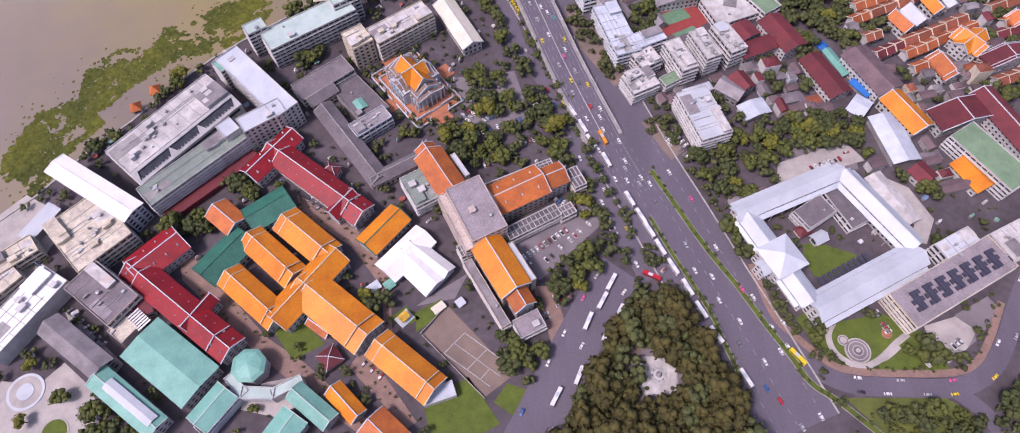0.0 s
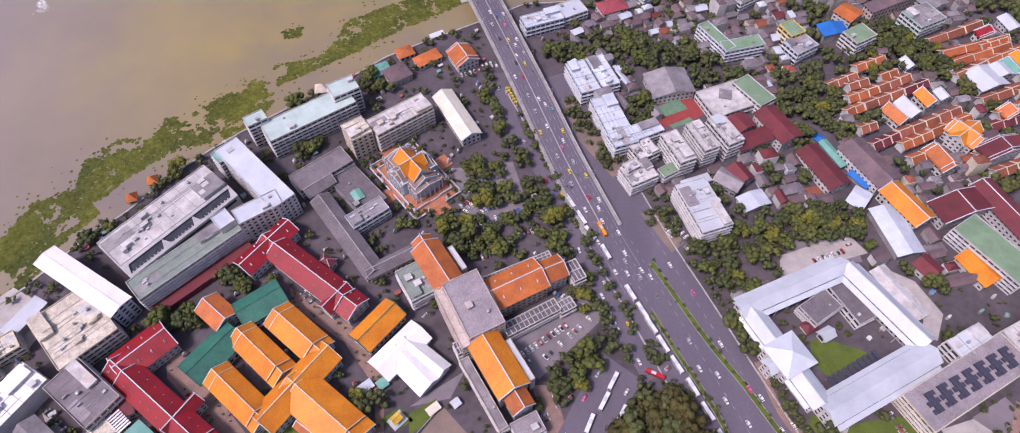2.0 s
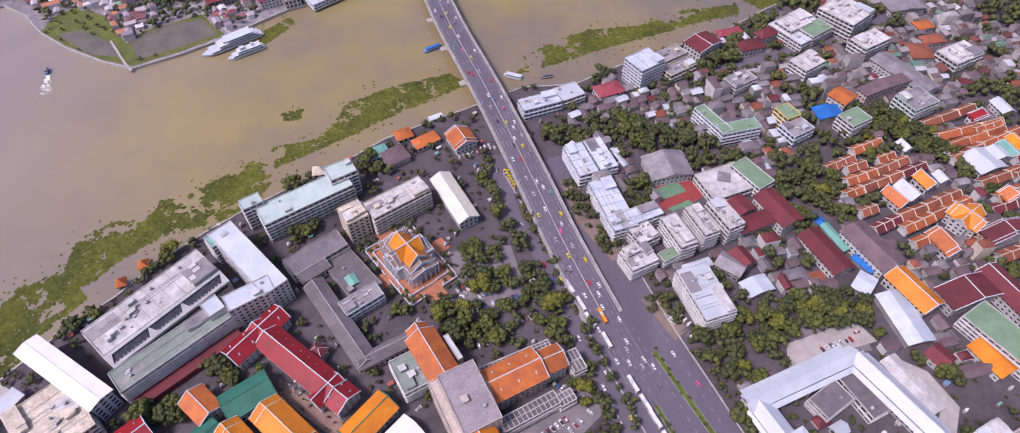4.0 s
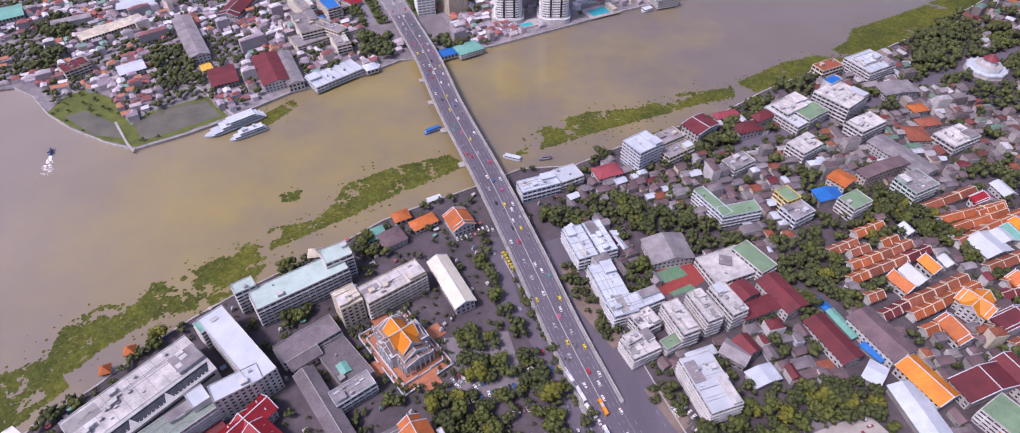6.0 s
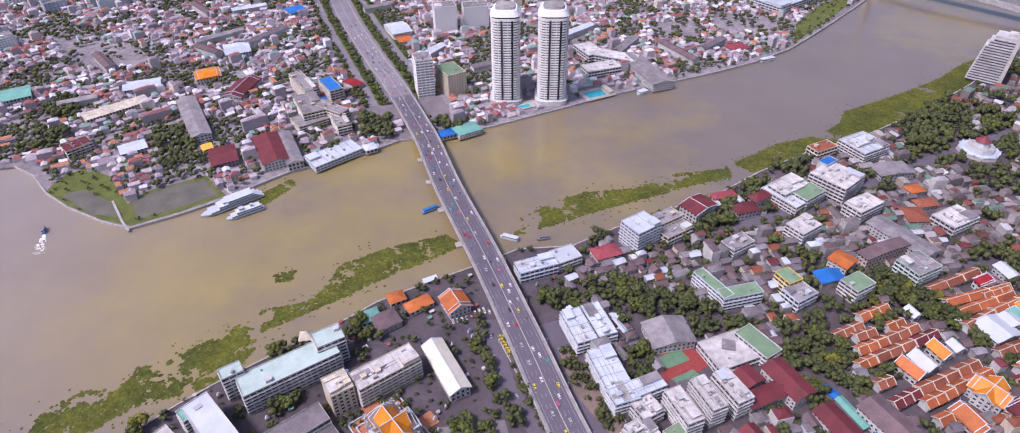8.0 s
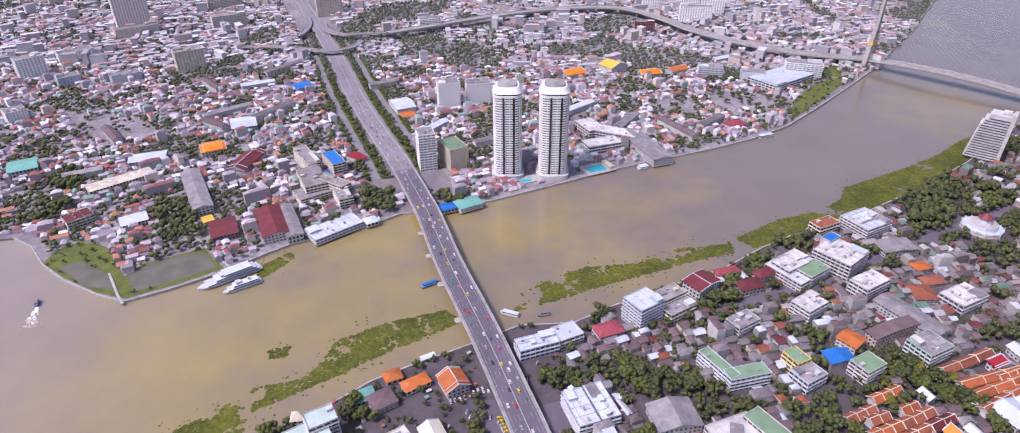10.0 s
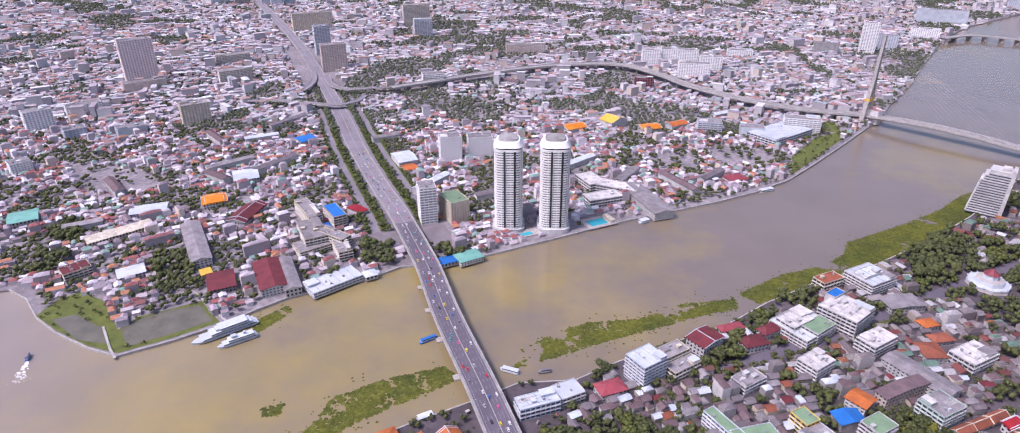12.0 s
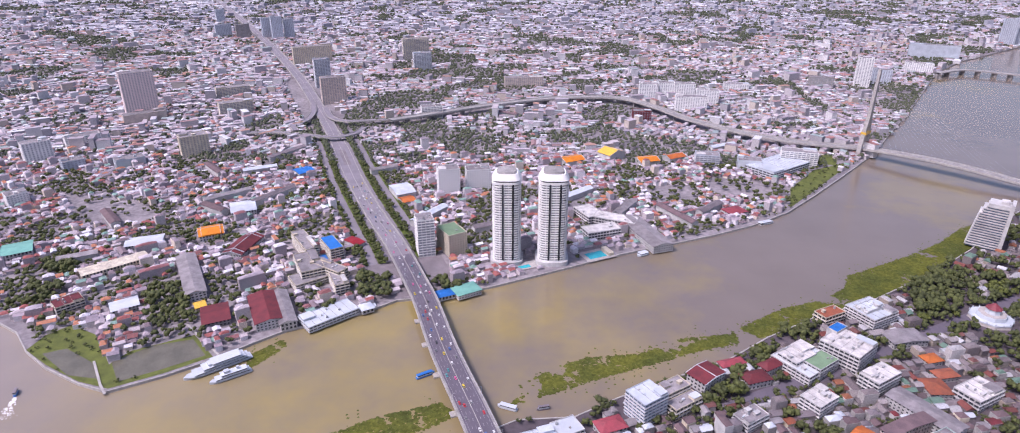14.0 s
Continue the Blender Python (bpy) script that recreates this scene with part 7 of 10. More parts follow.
flat(e, 418.9, 1620.7, 51.3, 26, 36.0, -0.113, wall="snow", style="punch", glass="paleglass")
e = thing("apartment_tower", "white housing slab on the far bank", "building", 459.1, 1555.5)
flat(e, 459.1, 1555.5, 51.7, 26, 34.8, -0.147, wall="snow", style="punch", glass="paleglass")
e = thing("apartment_tower", "white housing slab on the far bank", "building", 404.6, 1493.1)
flat(e, 404.6, 1493.1, 70.9, 26, 33.7, -0.125, wall="snow", style="punch", glass="paleglass")
e = thing("apartment_tower", "white slab by the river on the far bank", "building", 1198.3, 1962.5)
flat(e, 1198.3, 1962.5, 73.9, 26, 26.9, -0.408, wall="snow", style="punch", glass="paleglass")
e = thing("apartment_tower", "long white hall by the river on the far bank", "building", 1366.4, 2178.9)
flat(e, 1366.4, 2178.9, 143.9, 26, 46.0, -0.42, wall="bluewhite", style="plain", glass="paleglass")
e = thing("apartment_tower", "white riverside tower on the far bank", "building", 1812.5, 2479.9)
flat(e, 1812.5, 2479.9, 47.7, 26, 92.8, -0.491, wall="bluewhite", style="punch", glass="paleglass")
e = thing("apartment_tower", "white riverside tower on the far bank", "building", 1861.4, 2481.2)
flat(e, 1861.4, 2481.2, 39.3, 26, 104.3, -0.504, wall="bluewhite", style="punch", glass="paleglass")
e = thing("apartment_tower", "white block on the far bank", "building", -687.1, 1082.8)
flat(e, -687.1, 1082.8, 46.5, 26, 15.7, 0.705, wall="bright", style="plain", glass="paleglass")
e = thing("apartment_tower", "grey block on the far bank", "building", -778.8, 1067.0)
flat(e, -778.8, 1067.0, 34.5, 26, 16.7, 0.77, wall="bluewhite", style="punch", glass="paleglass")
e = thing("apartment_tower", "white block on the far bank", "building", -845.6, 1203.5)
flat(e, -845.6, 1203.5, 60.5, 26, 19.6, 0.752, wall="snow", style="punch", glass="paleglass")
e = thing("apartment_tower", "white terrace block on the far bank", "building", -866.8, 1106.6)
flat(e, -866.8, 1106.6, 44.4, 26, 36.6, 0.804, wall="snow", style="punch", glass="paleglass")
e = thing("apartment_tower", "white terrace block on the far bank", "building", -761.3, 904.0)
flat(e, -761.3, 904.0, 28.1, 26, 19.1, 0.84, wall="snow", style="punch", glass="paleglass")
e = thing("apartment_tower", "beige slab on the far bank", "building", 17.2, 1736.4)
flat(e, 17.2, 1736.4, 103.8, 26, 26.1, 0.13, wall="pink", style="punch", glass="paleglass")
e = thing("apartment_tower", "maroon block on the far bank", "building", 272.7, 1390.7)
flat(e, 272.7, 1390.7, 38.9, 26, 26.1, -0.054, wall="maroon", style="punch", glass="paleglass")
e = thing("apartment_tower", "grey white slab on the far bank", "building", 508.0, 1116.7)
flat(e, 508.0, 1116.7, 61.2, 26, 24.5, -0.287, wall="snow", style="ledge", glass="paleglass")
e = thing("apartment_tower", "white block on the far bank", "building", 413.8, 1097.9)
flat(e, 413.8, 1097.9, 40.1, 26, 14.5, -0.22, wall="bright", style="plain", glass="paleglass")
e = thing("apartment_tower", "blue white block on the far bank", "building", 342.7, 1114.1)
flat(e, 342.7, 1114.1, 41.5, 26, 18.4, -0.158, wall="bluewhite", style="ledge", glass="paleglass")
e = thing("apartment_tower", "white office block on the far bank", "building", 577.3, 1710.3)
flat(e, 577.3, 1710.3, 62.7, 26, 17.2, -0.186, wall="snow", style="punch", glass="paleglass")
e = thing("apartment_tower", "grey block on the far bank", "building", 818.8, 1753.8)
flat(e, 818.8, 1753.8, 61.1, 26, 26.2, -0.297, wall="concrete", style="punch", glass="paleglass")
e = thing("temple_hall", "gold roofed temple hall across the river", "building", 174.4, 1142.8)
gable(e, 174.4, 1142.8, 33.2, 40.1, 12, -0.900, wall="white", roof="gold", rise=7, trim="bright", style="plain")
e = thing("temple_hall", "orange tiled temple hall across the river", "building", 98.6, 1114.6)
gable(e, 98.6, 1114.6, 40.9, 31.1, 8, 0.472, wall="white", roof="orange", rise=4, style="plain")
e = thing("temple_hall", "orange tiled temple hall across the river", "building", 234.4, 1114.5)
gable(e, 234.4, 1114.5, 38.6, 30.8, 8, 0.299, wall="white", roof="orange", rise=4, style="plain")
e = thing("temple_hall", "rust tiled temple hall across the river", "building", 287.7, 1132.6)
gable(e, 287.7, 1132.6, 38.8, 23.1, 8, 0.514, wall="white", roof="rust", rise=4, style="plain")
e = thing("boathouse", "bright blue roofed river pier house", "building", -81.5, 641.9)
hip(e, -81.5, 641.9, 20.4, 14.9, 5, 0.451, wall="white", roof="blue", rise=2)
e = thing("boathouse", "teal roofed river pier house", "building", -57.7, 650.3)
hip(e, -57.7, 650.3, 29.2, 21.3, 6, 0.538, wall="white", roof="teal", rise=2)
e = thing("boathouse", "blue roofed river pier house", "building", -164.9, 611.1)
hip(e, -164.9, 611.1, 13.3, 13.0, 5, 0.540, wall="white", roof="bluewhite", rise=2)
e = thing("school_block", "red striped shop awnings by the boulevard", "building", -216.0, 775.0)
gable(e, -216.0, 775.0, 15.1, 27.4, 5, 0.897, wall="white", roof="red", rise=1, trim=None, style="plain")
e = thing("market_hall", "pale blue roofed market hall", "building", -181.8, 957.1)
gable(e, -181.8, 957.1, 31.6, 45.8, 9, 0.465, wall="white", roof="bluewhite", rise=3, trim=None, style="plain")
e = thing("market_hall", "red and blue roofed market hall", "building", -168.6, 921.0)
gable(e, -168.6, 921.0, 21.2, 23.4, 6, 0.530, wall="white", roof="rust", rise=2, trim=None, style="plain")
e = thing("market_hall", "blue roofed market hall", "building", -365.8, 1043.6)
gable(e, -365.8, 1043.6, 29.5, 30.2, 8, 0.738, wall="white", roof="blue", rise=2, trim=None, style="plain")
e = thing("market_hall", "pale blue roofed hall", "building", -406.1, 880.9)
gable(e, -406.1, 880.9, 35.6, 41.0, 9, 0.433, wall="white", roof="bluewhite", rise=2, trim=None)
e = thing("market_hall", "green roofed long hall", "building", -642.8, 738.5)
gable(e, -642.8, 738.5, 33.8, 36.5, 9, 0.580, wall="white", roof="teal", rise=2, trim=None)
e = thing("riverside_block", "white museum hall by the river park", "building", 457.1, 1081.3)
flat(e, 457.1, 1081.3, 104.9, 58.8, 12, 0.627, wall="bright", roof="bluewhite", clutter=3)
e = thing("riverside_block", "red roofed pavilion by the river park", "building", 323.9, 886.7)
hip(e, 323.9, 886.7, 30.4, 23.3, 6, 0.423, wall="white", roof="pinkred", rise=3)
e = thing("shop_terrace", "long row of grey roofed shop houses on the far bank", "building", -553.8, 721.3, group="far shop terraces")
gable(e, -553.8, 721.3, 45, 13, 9, 0.50, wall="white", roof="greyroof", rise=2.5, trim=None, style="plain")
e = thing("shop_terrace", "long row of grey roofed shop houses on the far bank", "building", -582.6, 842.3, group="far shop terraces")
gable(e, -582.6, 842.3, 62, 13, 9, 2.32, wall="white", roof="mauve", rise=2.5, trim=None, style="plain")
e = thing("shop_terrace", "long row of grey roofed shop houses on the far bank", "building", -379.9, 933.4, group="far shop terraces")
gable(e, -379.9, 933.4, 79, 13, 9, 1.00, wall="white", roof="darkroof", rise=2.5, trim=None, style="plain")
e = thing("shop_terrace", "long row of grey roofed shop houses on the far bank", "building", -444.0, 1052.7, group="far shop terraces")
gable(e, -444.0, 1052.7, 56, 13, 9, 0.50, wall="white", roof="bluewhite", rise=2.5, trim=None, style="plain")
e = thing("shop_terrace", "long row of grey roofed shop houses on the far bank", "building", -450.8, 932.1, group="far shop terraces")
gable(e, -450.8, 932.1, 73, 13, 9, 0.75, wall="white", roof="greyroof", rise=2.5, trim=None, style="plain")
e = thing("shop_terrace", "long row of grey roofed shop houses on the far bank", "building", -448.9, 880.4, group="far shop terraces")
gable(e, -448.9, 880.4, 50, 13, 9, 2.57, wall="white", roof="mauve", rise=2.5, trim=None, style="plain")
e = thing("shop_terrace", "long row of grey roofed shop houses on the far bank", "building", -30.9, 829.5, group="far shop terraces")
gable(e, -30.9, 829.5, 67, 13, 9, 0.50, wall="white", roof="darkroof", rise=2.5, trim=None, style="plain")
e = thing("shop_terrace", "long row of grey roofed shop houses on the far bank", "building", 87.6, 942.0, group="far shop terraces")
gable(e, 87.6, 942.0, 84, 13, 9, 0.75, wall="white", roof="bluewhite", rise=2.5, trim=None, style="plain")
e = thing("shop_terrace", "long row of grey roofed shop houses on the far bank", "building", 161.5, 891.3, group="far shop terraces")
gable(e, 161.5, 891.3, 61, 13, 9, 1.00, wall="white", roof="greyroof", rise=2.5, trim=None, style="plain")
e = thing("shop_terrace", "long row of grey roofed shop houses on the far bank", "building", 233.9, 868.4, group="far shop terraces")
gable(e, 233.9, 868.4, 78, 13, 9, 2.07, wall="white", roof="mauve", rise=2.5, trim=None, style="plain")
e = thing("shop_terrace", "long row of grey roofed shop houses on the far bank", "building", 288.0, 893.6, group="far shop terraces")
gable(e, 288.0, 893.6, 55, 13, 9, 0.75, wall="white", roof="darkroof", rise=2.5, trim=None, style="plain")
e = thing("shop_terrace", "long row of grey roofed shop houses on the far bank", "building", -126.8, 862.0, group="far shop terraces")
gable(e, -126.8, 862.0, 72, 13, 9, 1.00, wall="white", roof="bluewhite", rise=2.5, trim=None, style="plain")
e = thing("shop_terrace", "long row of grey roofed shop houses on the far bank", "building", -230.4, 1056.8, group="far shop terraces")
gable(e, -230.4, 1056.8, 49, 13, 9, 0.50, wall="white", roof="greyroof", rise=2.5, trim=None, style="plain")
e = thing("shop_terrace", "long row of grey roofed shop houses on the far bank", "building", -522.5, 1051.2, group="far shop terraces")
gable(e, -522.5, 1051.2, 66, 13, 9, 2.32, wall="white", roof="mauve", rise=2.5, trim=None, style="plain")
e = thing("shop_terrace", "long row of grey roofed shop houses on the far bank", "building", -428.4, 1142.6, group="far shop terraces")
gable(e, -428.4, 1142.6, 83, 13, 9, 1.00, wall="white", roof="darkroof", rise=2.5, trim=None, style="plain")
e = thing("shop_terrace", "long row of grey roofed shop houses on the far bank", "building", 394.9, 1198.6, group="far shop terraces")
gable(e, 394.9, 1198.6, 60, 13, 9, 0.50, wall="white", roof="bluewhite", rise=2.5, trim=None, style="plain")
e = thing("shop_terrace", "long row of grey roofed shop houses on the far bank", "building", 92.6, 1378.9, group="far shop terraces")
gable(e, 92.6, 1378.9, 77, 13, 9, 0.75, wall="white", roof="greyroof", rise=2.5, trim=None, style="plain")
e = thing("shop_terrace", "long row of grey roofed shop houses on the far bank", "building", -21.9, 1431.2, group="far shop terraces")
gable(e, -21.9, 1431.2, 54, 13, 9, 2.57, wall="white", roof="mauve", rise=2.5, trim=None, style="plain")


# ---- landmarks across the river ----
def round_tower(x, y, r, h, label):
    """A round-cornered apartment tower: core, balcony slabs storey by storey, glazed strips, domed crown."""
    e = thing("apartment_tower", label, "building", x, y, group="twin towers")
    foot(x, y, 2 * r + 6, 2 * r + 6, 0)
    n = 32

    def outline(k):
        out = []
        for i in range(48):
            t = 2 * math.pi * i / 48
            c, s = math.cos(t), math.sin(t)
            q = (abs(c) ** 4 + abs(s) ** 4) ** -0.25
            out.append((k * q * c * 0.93, k * q * s * 0.93))
        return out

    def prism(k0, k1, z0, z1):
        a, b = outline(k0), outline(k1)
        m = len(a)
        return ([(*p, z0) for p in a] + [(*p, z1) for p in b], [(i, (i + 1) % m, m + (i + 1) % m, m + i) for i in range(m)] + [tuple(range(m, 2 * m)), tuple(range(m - 1, -1, -1))])

    part("podium", prism(r + 3, r + 3, -0.5, 6), M["white"], e)
    part("wall", prism(r - 1.2, r - 1.2, 6, h - 8), M["towerglass"], e)
    fh = (h - 16) / n
    for k in range(n + 1):
        z = 6 + k * fh
        part("balcony", prism(r, r, z, z + fh * 0.5), M["snow"], e)
    for i in range(20):
        t = 2 * math.pi * (i + 0.5) / 20
        c, s = math.cos(t), math.sin(t)
        q = (abs(c) ** 4 + abs(s) ** 4) ** -0.25 * 0.93
        g = Geo(r * q * c * 0.99, r * q * s * 0.99, t)
        g.box(-0.5, 0.2, -0.3, 0.3, 6, h - 9)
        part("pier", g.data(), M["snow"], e)
    for t in (-math.pi / 2 - 0.25, -math.pi / 2 + 0.42):
        c, s = math.cos(t), math.sin(t)
        q = (abs(c) ** 4 + abs(s) ** 4) ** -0.25 * 0.93
        part("stair_glazing", Geo(r * q * c, r * q * s, t).box(-1, 0.6, -1.1, 1.1, 8, h - 9).data(), M["glass"], e)
    part("crown_ring", prism(r + 0.4, r + 0.4, h - 10, h - 7), M["snow"], e)
    part("crown_glazing", prism(r - 1.5, r - 1.5, h - 7, h - 5), M["glass"], e)
    part("crown", prism(r + 0.3, r - 4, h - 5, h + 2), M["snow"], e)
    part("roof_house", prism(r - 6, r - 7, h + 2, h + 4.5), M["concrete"], e)
    return e


round_tower(TW1[0], TW1[1], 19, 118, "white round cornered riverside apartment tower with balconies")
round_tower(TW2[0], TW2[1], 19.5, 118, "white round cornered apartment tower with domed crown")
e = thing("pool_deck", "poolside deck between the twin towers", "pool", -2, 716)
part("deck", Geo(0, 0, 0.42).box(-45, 58, -14, 4, -0.3, 1.2).data(), M["kerb"], e)
part("pool_basin", Geo(0, 0, 0.42).box(-8, 18, -11, -4, 1.2, 1.3).data(), M["pool"], e)

# white slanted tower on the near bank
e = thing("apartment_tower", "white terraced riverside tower with stepped balconies", "building", WT[0], WT[1])
foot(WT[0], WT[1], 46, 34, -0.67)
for k in range(17):
    z0, back = k * 3.5, 0.45 * k + 2.0 * (k > 13) + 3.0 * (k > 15)
    part("wall", Geo(0, 0, -0.67).box(-20 + back, 15, -11, 11, z0 - 0.4 * (k == 0), z0 + 3.5).data(), M["blueglass"], e)
    part("balcony", Geo(0, 0, -0.67).box(-21.5 + back, 15.6, -12.6, 12.6, z0 + 2.1, z0 + 3.55).data(), M["white"], e)
part("side_wall", Geo(0, 0, -0.67).box(15.6, 19.5, -13.4, 13.4, -0.5, 66).data(), M["white"], e)
part("crown", Geo(0, 0, -0.67).box(-8, 15.4, -11.5, 11.5, 59.5, 63.5).data(), M["white"], e)
part("roof_house", Geo(0, 0, -0.67).box(4, 13, -7, 7, 63.5, 67).data(), M["dirtywhite"], e)

# cable-stayed bridge
cb = thing("cable_bridge", "cable stayed bridge with a single tall concrete pylon", "bridge", PYL.x, PYL.y, kind="structure")
DX = Vector((CB_END[0] - PYL.x, CB_END[1] - PYL.y, 0))
ang = math.atan2(DX.y, DX.x)
back = smooth_line(CB_BACK + [(0 + PYL.x, PYL.y)], 5)
fullline = [(p[0] - PYL.x, p[1] - PYL.y, 14) for p in back] + [(DX.x * k, DX.y * k, 14 + 6 * math.sin(k * 3.1)) for k in (0.25, 0.5, 0.75, 1.0)] + [(DX.x * 2, DX.y * 2, 10)]
strip(fullline, 0, 10, -1.8, 0, "deck", M["concrete"], cb)
for s in (-1, 1):
    strip(fullline, s * 10.2, 0.4, -2.4, 1.3, "parapet", M["kerb"], cb)
strip(fullline, 0, 7, -4.2, -1.8, "girder", M["concrete"], cb)
g = Geo(0, 0, ang)
for s in (-1, 1):
    q = [(-4, s * 18 - 3, -4), (4, s * 18 - 3, -4), (4, s * 18 + 3, -4), (-4, s * 18 + 3, -4), (-3, s * 3 - 2.5, 80), (3, s * 3 - 2.5, 80), (3, s * 3 + 2.5, 80), (-3, s * 3 + 2.5, 80)]
    part("pylon_leg", Geo(0, 0, ang).put(q, BOXFACES).data(), M["kerb"], cb)
part("pylon_mast", Geo(0, 0, ang).put([(-3, -5.4, 79), (3, -5.4, 79), (3, 5.4, 79), (-3, 5.4, 79), (-2.2, -2.5, 160), (2.2, -2.5, 160), (2.2, 2.5, 160), (-2.2, 2.5, 160)], BOXFACES).data(), M["kerb"], cb)
part("pylon_band", Geo(0, 0, ang).box(-4.6, 4.6, -12.5, 12.5, 41, 46).data(), M["gold"], cb)
for i in range(22):
    for s in (-1, 1):
        for DX_ in (DX, Vector((CB_BACK[-1][0] - PYL.x, CB_BACK[-1][1] - PYL.y, 0)) * 1.9):
            k = (i + 1.5) / 23
            top, low = Vector((0, 0, 95 + 62 * k)), Vector((DX_.x * k, DX_.y * k, 15)) + Vector((-DX_.y, DX_.x, 0)).normalized() * s * 11
            d = (low - top)
            w = 0.05
            part("cable", ([tuple(top + o) for o in (Vector((w, 0, 0)), Vector((-w, 0, 0)), Vector((0, 0, w)))] + [tuple(low + o) for o in (Vector((w, 0, 0)), Vector((-w, 0, 0)), Vector((0, 0, w)))], [(0, 1, 4, 3), (1, 2, 5, 4), (2, 0, 3, 5)]), M["kerb"], cb)
for i, p in enumerate(fullline[2:-6:2]):
    part("pier", Geo(p[0], p[1], ang).box(-1.5, 1.5, -5, 5, -0.5, 10).data(), M["concrete"], cb)


# ---- temple with a tiered roof on its terrace ----
def temple(x, y, a):
    e = thing("temple", "white temple with tiered orange roofs on a brick red terrace", "temple", x, y)
    foot(x, y, 68, 44, a)
    def boxp(name, mat_, *q):
        return part(name, Geo(0, 0, a).box(*q).data(), M[mat_], e)
    boxp("terrace", "terrace", -31, 31, -20, 20, -0.4, 1.0)
    boxp("stair_terrace", "terrace", -38, 38, -6, 6, -0.4, 0.8)
    boxp("upper_terrace", "bright", -25, 25, -17, 17, 1.0, 2.4)
    boxp("terrace_floor", "terrace", -24.4, 24.4, -16.4, 16.4, 2.4, 2.45)
    boxp("stair_terrace", "terrace", -6, 6, -31, 31, -0.4, 0.7)
    boxp("hall", "bright", -18, 18, -9.5, 9.5, 2.4, 15)
    boxp("hall", "bright", -9, 9, -14.5, 14.5, 2.4, 15)

    def column(px, py, r, z0, z1):
        g = Geo(0, 0, a)
        ring = [(px + r * math.cos(k * 1.047), py + r * math.sin(k * 1.047)) for k in range(6)]
        g.put([(*q, z0) for q in ring] + [(*q, z1) for q in ring], [(k, (k + 1) % 6, 6 + (k + 1) % 6, 6 + k) for k in range(6)] + [(6, 7, 8, 9, 10, 11)])
        part("column", g.data(), M["bright"], e)

    for s in (-1, 1):
        for i in range(11):
            px = -20 + i * 4
            column(px, s * (15.6 if abs(px) < 10 else 11.4), 0.6, 2.4, 14.2)
        for i in range(5):
            column(s * 20.6, -8 + i * 4, 0.6, 2.4, 14.2)
    for L, hw, z, rise, ax, key in ((42, 10.2, 13.4, 2.2, 0, "templetile"), (35, 8.6, 15.4, 4.6, 0, "templetile"), (27, 7.0, 17.6, 7.4, 0, "orange"), (31, 8.6, 13.6, 3.0, 1, "templetile"), (26, 7.2, 15.8, 5.2, 1, "templetile"), (20, 5.6, 18.0, 6.9, 1, "orange")):
        g1, g2, tr = (Geo(0, 0, a + ax * math.pi / 2) for _ in range(3))
        slopes(g1, g2, tr, L, hw, z, rise)
        part("roof_slope", g1.data(), M[key], e), part("roof_slope", g2.data(), M[key], e), part("roof_trim", tr.data(), M["bright"], e)
        gw = Geo(0, 0, a + ax * math.pi / 2)
        gw.put([(s * (L / 2 - 0.6), q, zz) for s in (-1, 1) for q, zz in ((-hw * 0.9, z - 1.5), (hw * 0.9, z - 1.5), (hw * 0.9, z + 0.1 * rise), (0, z + rise), (-hw * 0.9, z + 0.1 * rise))], [(0, 1, 2, 3, 4), (9, 8, 7, 6, 5), (0, 5, 6, 1), (1, 6, 7, 2), (2, 7, 8, 3), (3, 8, 9, 4), (4, 9, 5, 0)])
        part("gable_wall", gw.data(), M["bright"], e)
    for s in (-1, 1):
        for ax, rr, zz in ((0, 13.5, 25), (1, 10, 25)):
            g = Geo(0, 0, a + ax * math.pi / 2)
            g.put([(s * rr - 0.4, -0.3, zz), (s * rr + 0.4, -0.3, zz), (s * rr + 0.4, 0.3, zz), (s * rr - 0.4, 0.3, zz), (s * (rr + 1.4), 0, zz + 4)], [(0, 1, 4), (1, 2, 4), (2, 3, 4), (3, 0, 4)])
            part("finial", g.data(), M["gold"], e)
        for t in (-1, 1):
            for px, py in ((30, 19), (30, 8), (14, 19), (24, 16)):
                g = Geo(0, 0, a)
                ring = [(s * px + 0.9 * math.cos(k * 1.047), t * py + 0.9 * math.sin(k * 1.047)) for k in range(6)]
                g.put([(*q, 1.0) for q in ring] + [(*q, 3.0) for q in ring] + [(s * px, t * py, 6)], [(k, (k + 1) % 6, 6 + (k + 1) % 6, 6 + k) for k in range(6)] + [(6 + k, 6 + (k + 1) % 6, 12) for k in range(6)])
                part("corner_pillar", g.data(), M["bright"], e)
    for s in (-1, 1):
        for q0, q1 in ((-31, -2.5), (2.5, 31)):
            part("balustrade", Geo(0, 0, a).box(q0, q1, s * 20 - 0.4, s * 20 + 0.4, 1.0, 2.3).data(), M["bright"], e)
        for q0, q1 in ((-20, -6), (6, 20)):
            part("balustrade", Geo(0, 0, a).box(s * 31 - 0.4, s * 31 + 0.4, q0, q1, 1.0, 2.3).data(), M["bright"], e)
            part("balustrade", Geo(0, 0, a).box(s * 24.6 - 0.35, s * 24.6 + 0.35, q0 * 0.8, q1 * 0.8, 2.4, 3.6).data(), M["bright"], e)
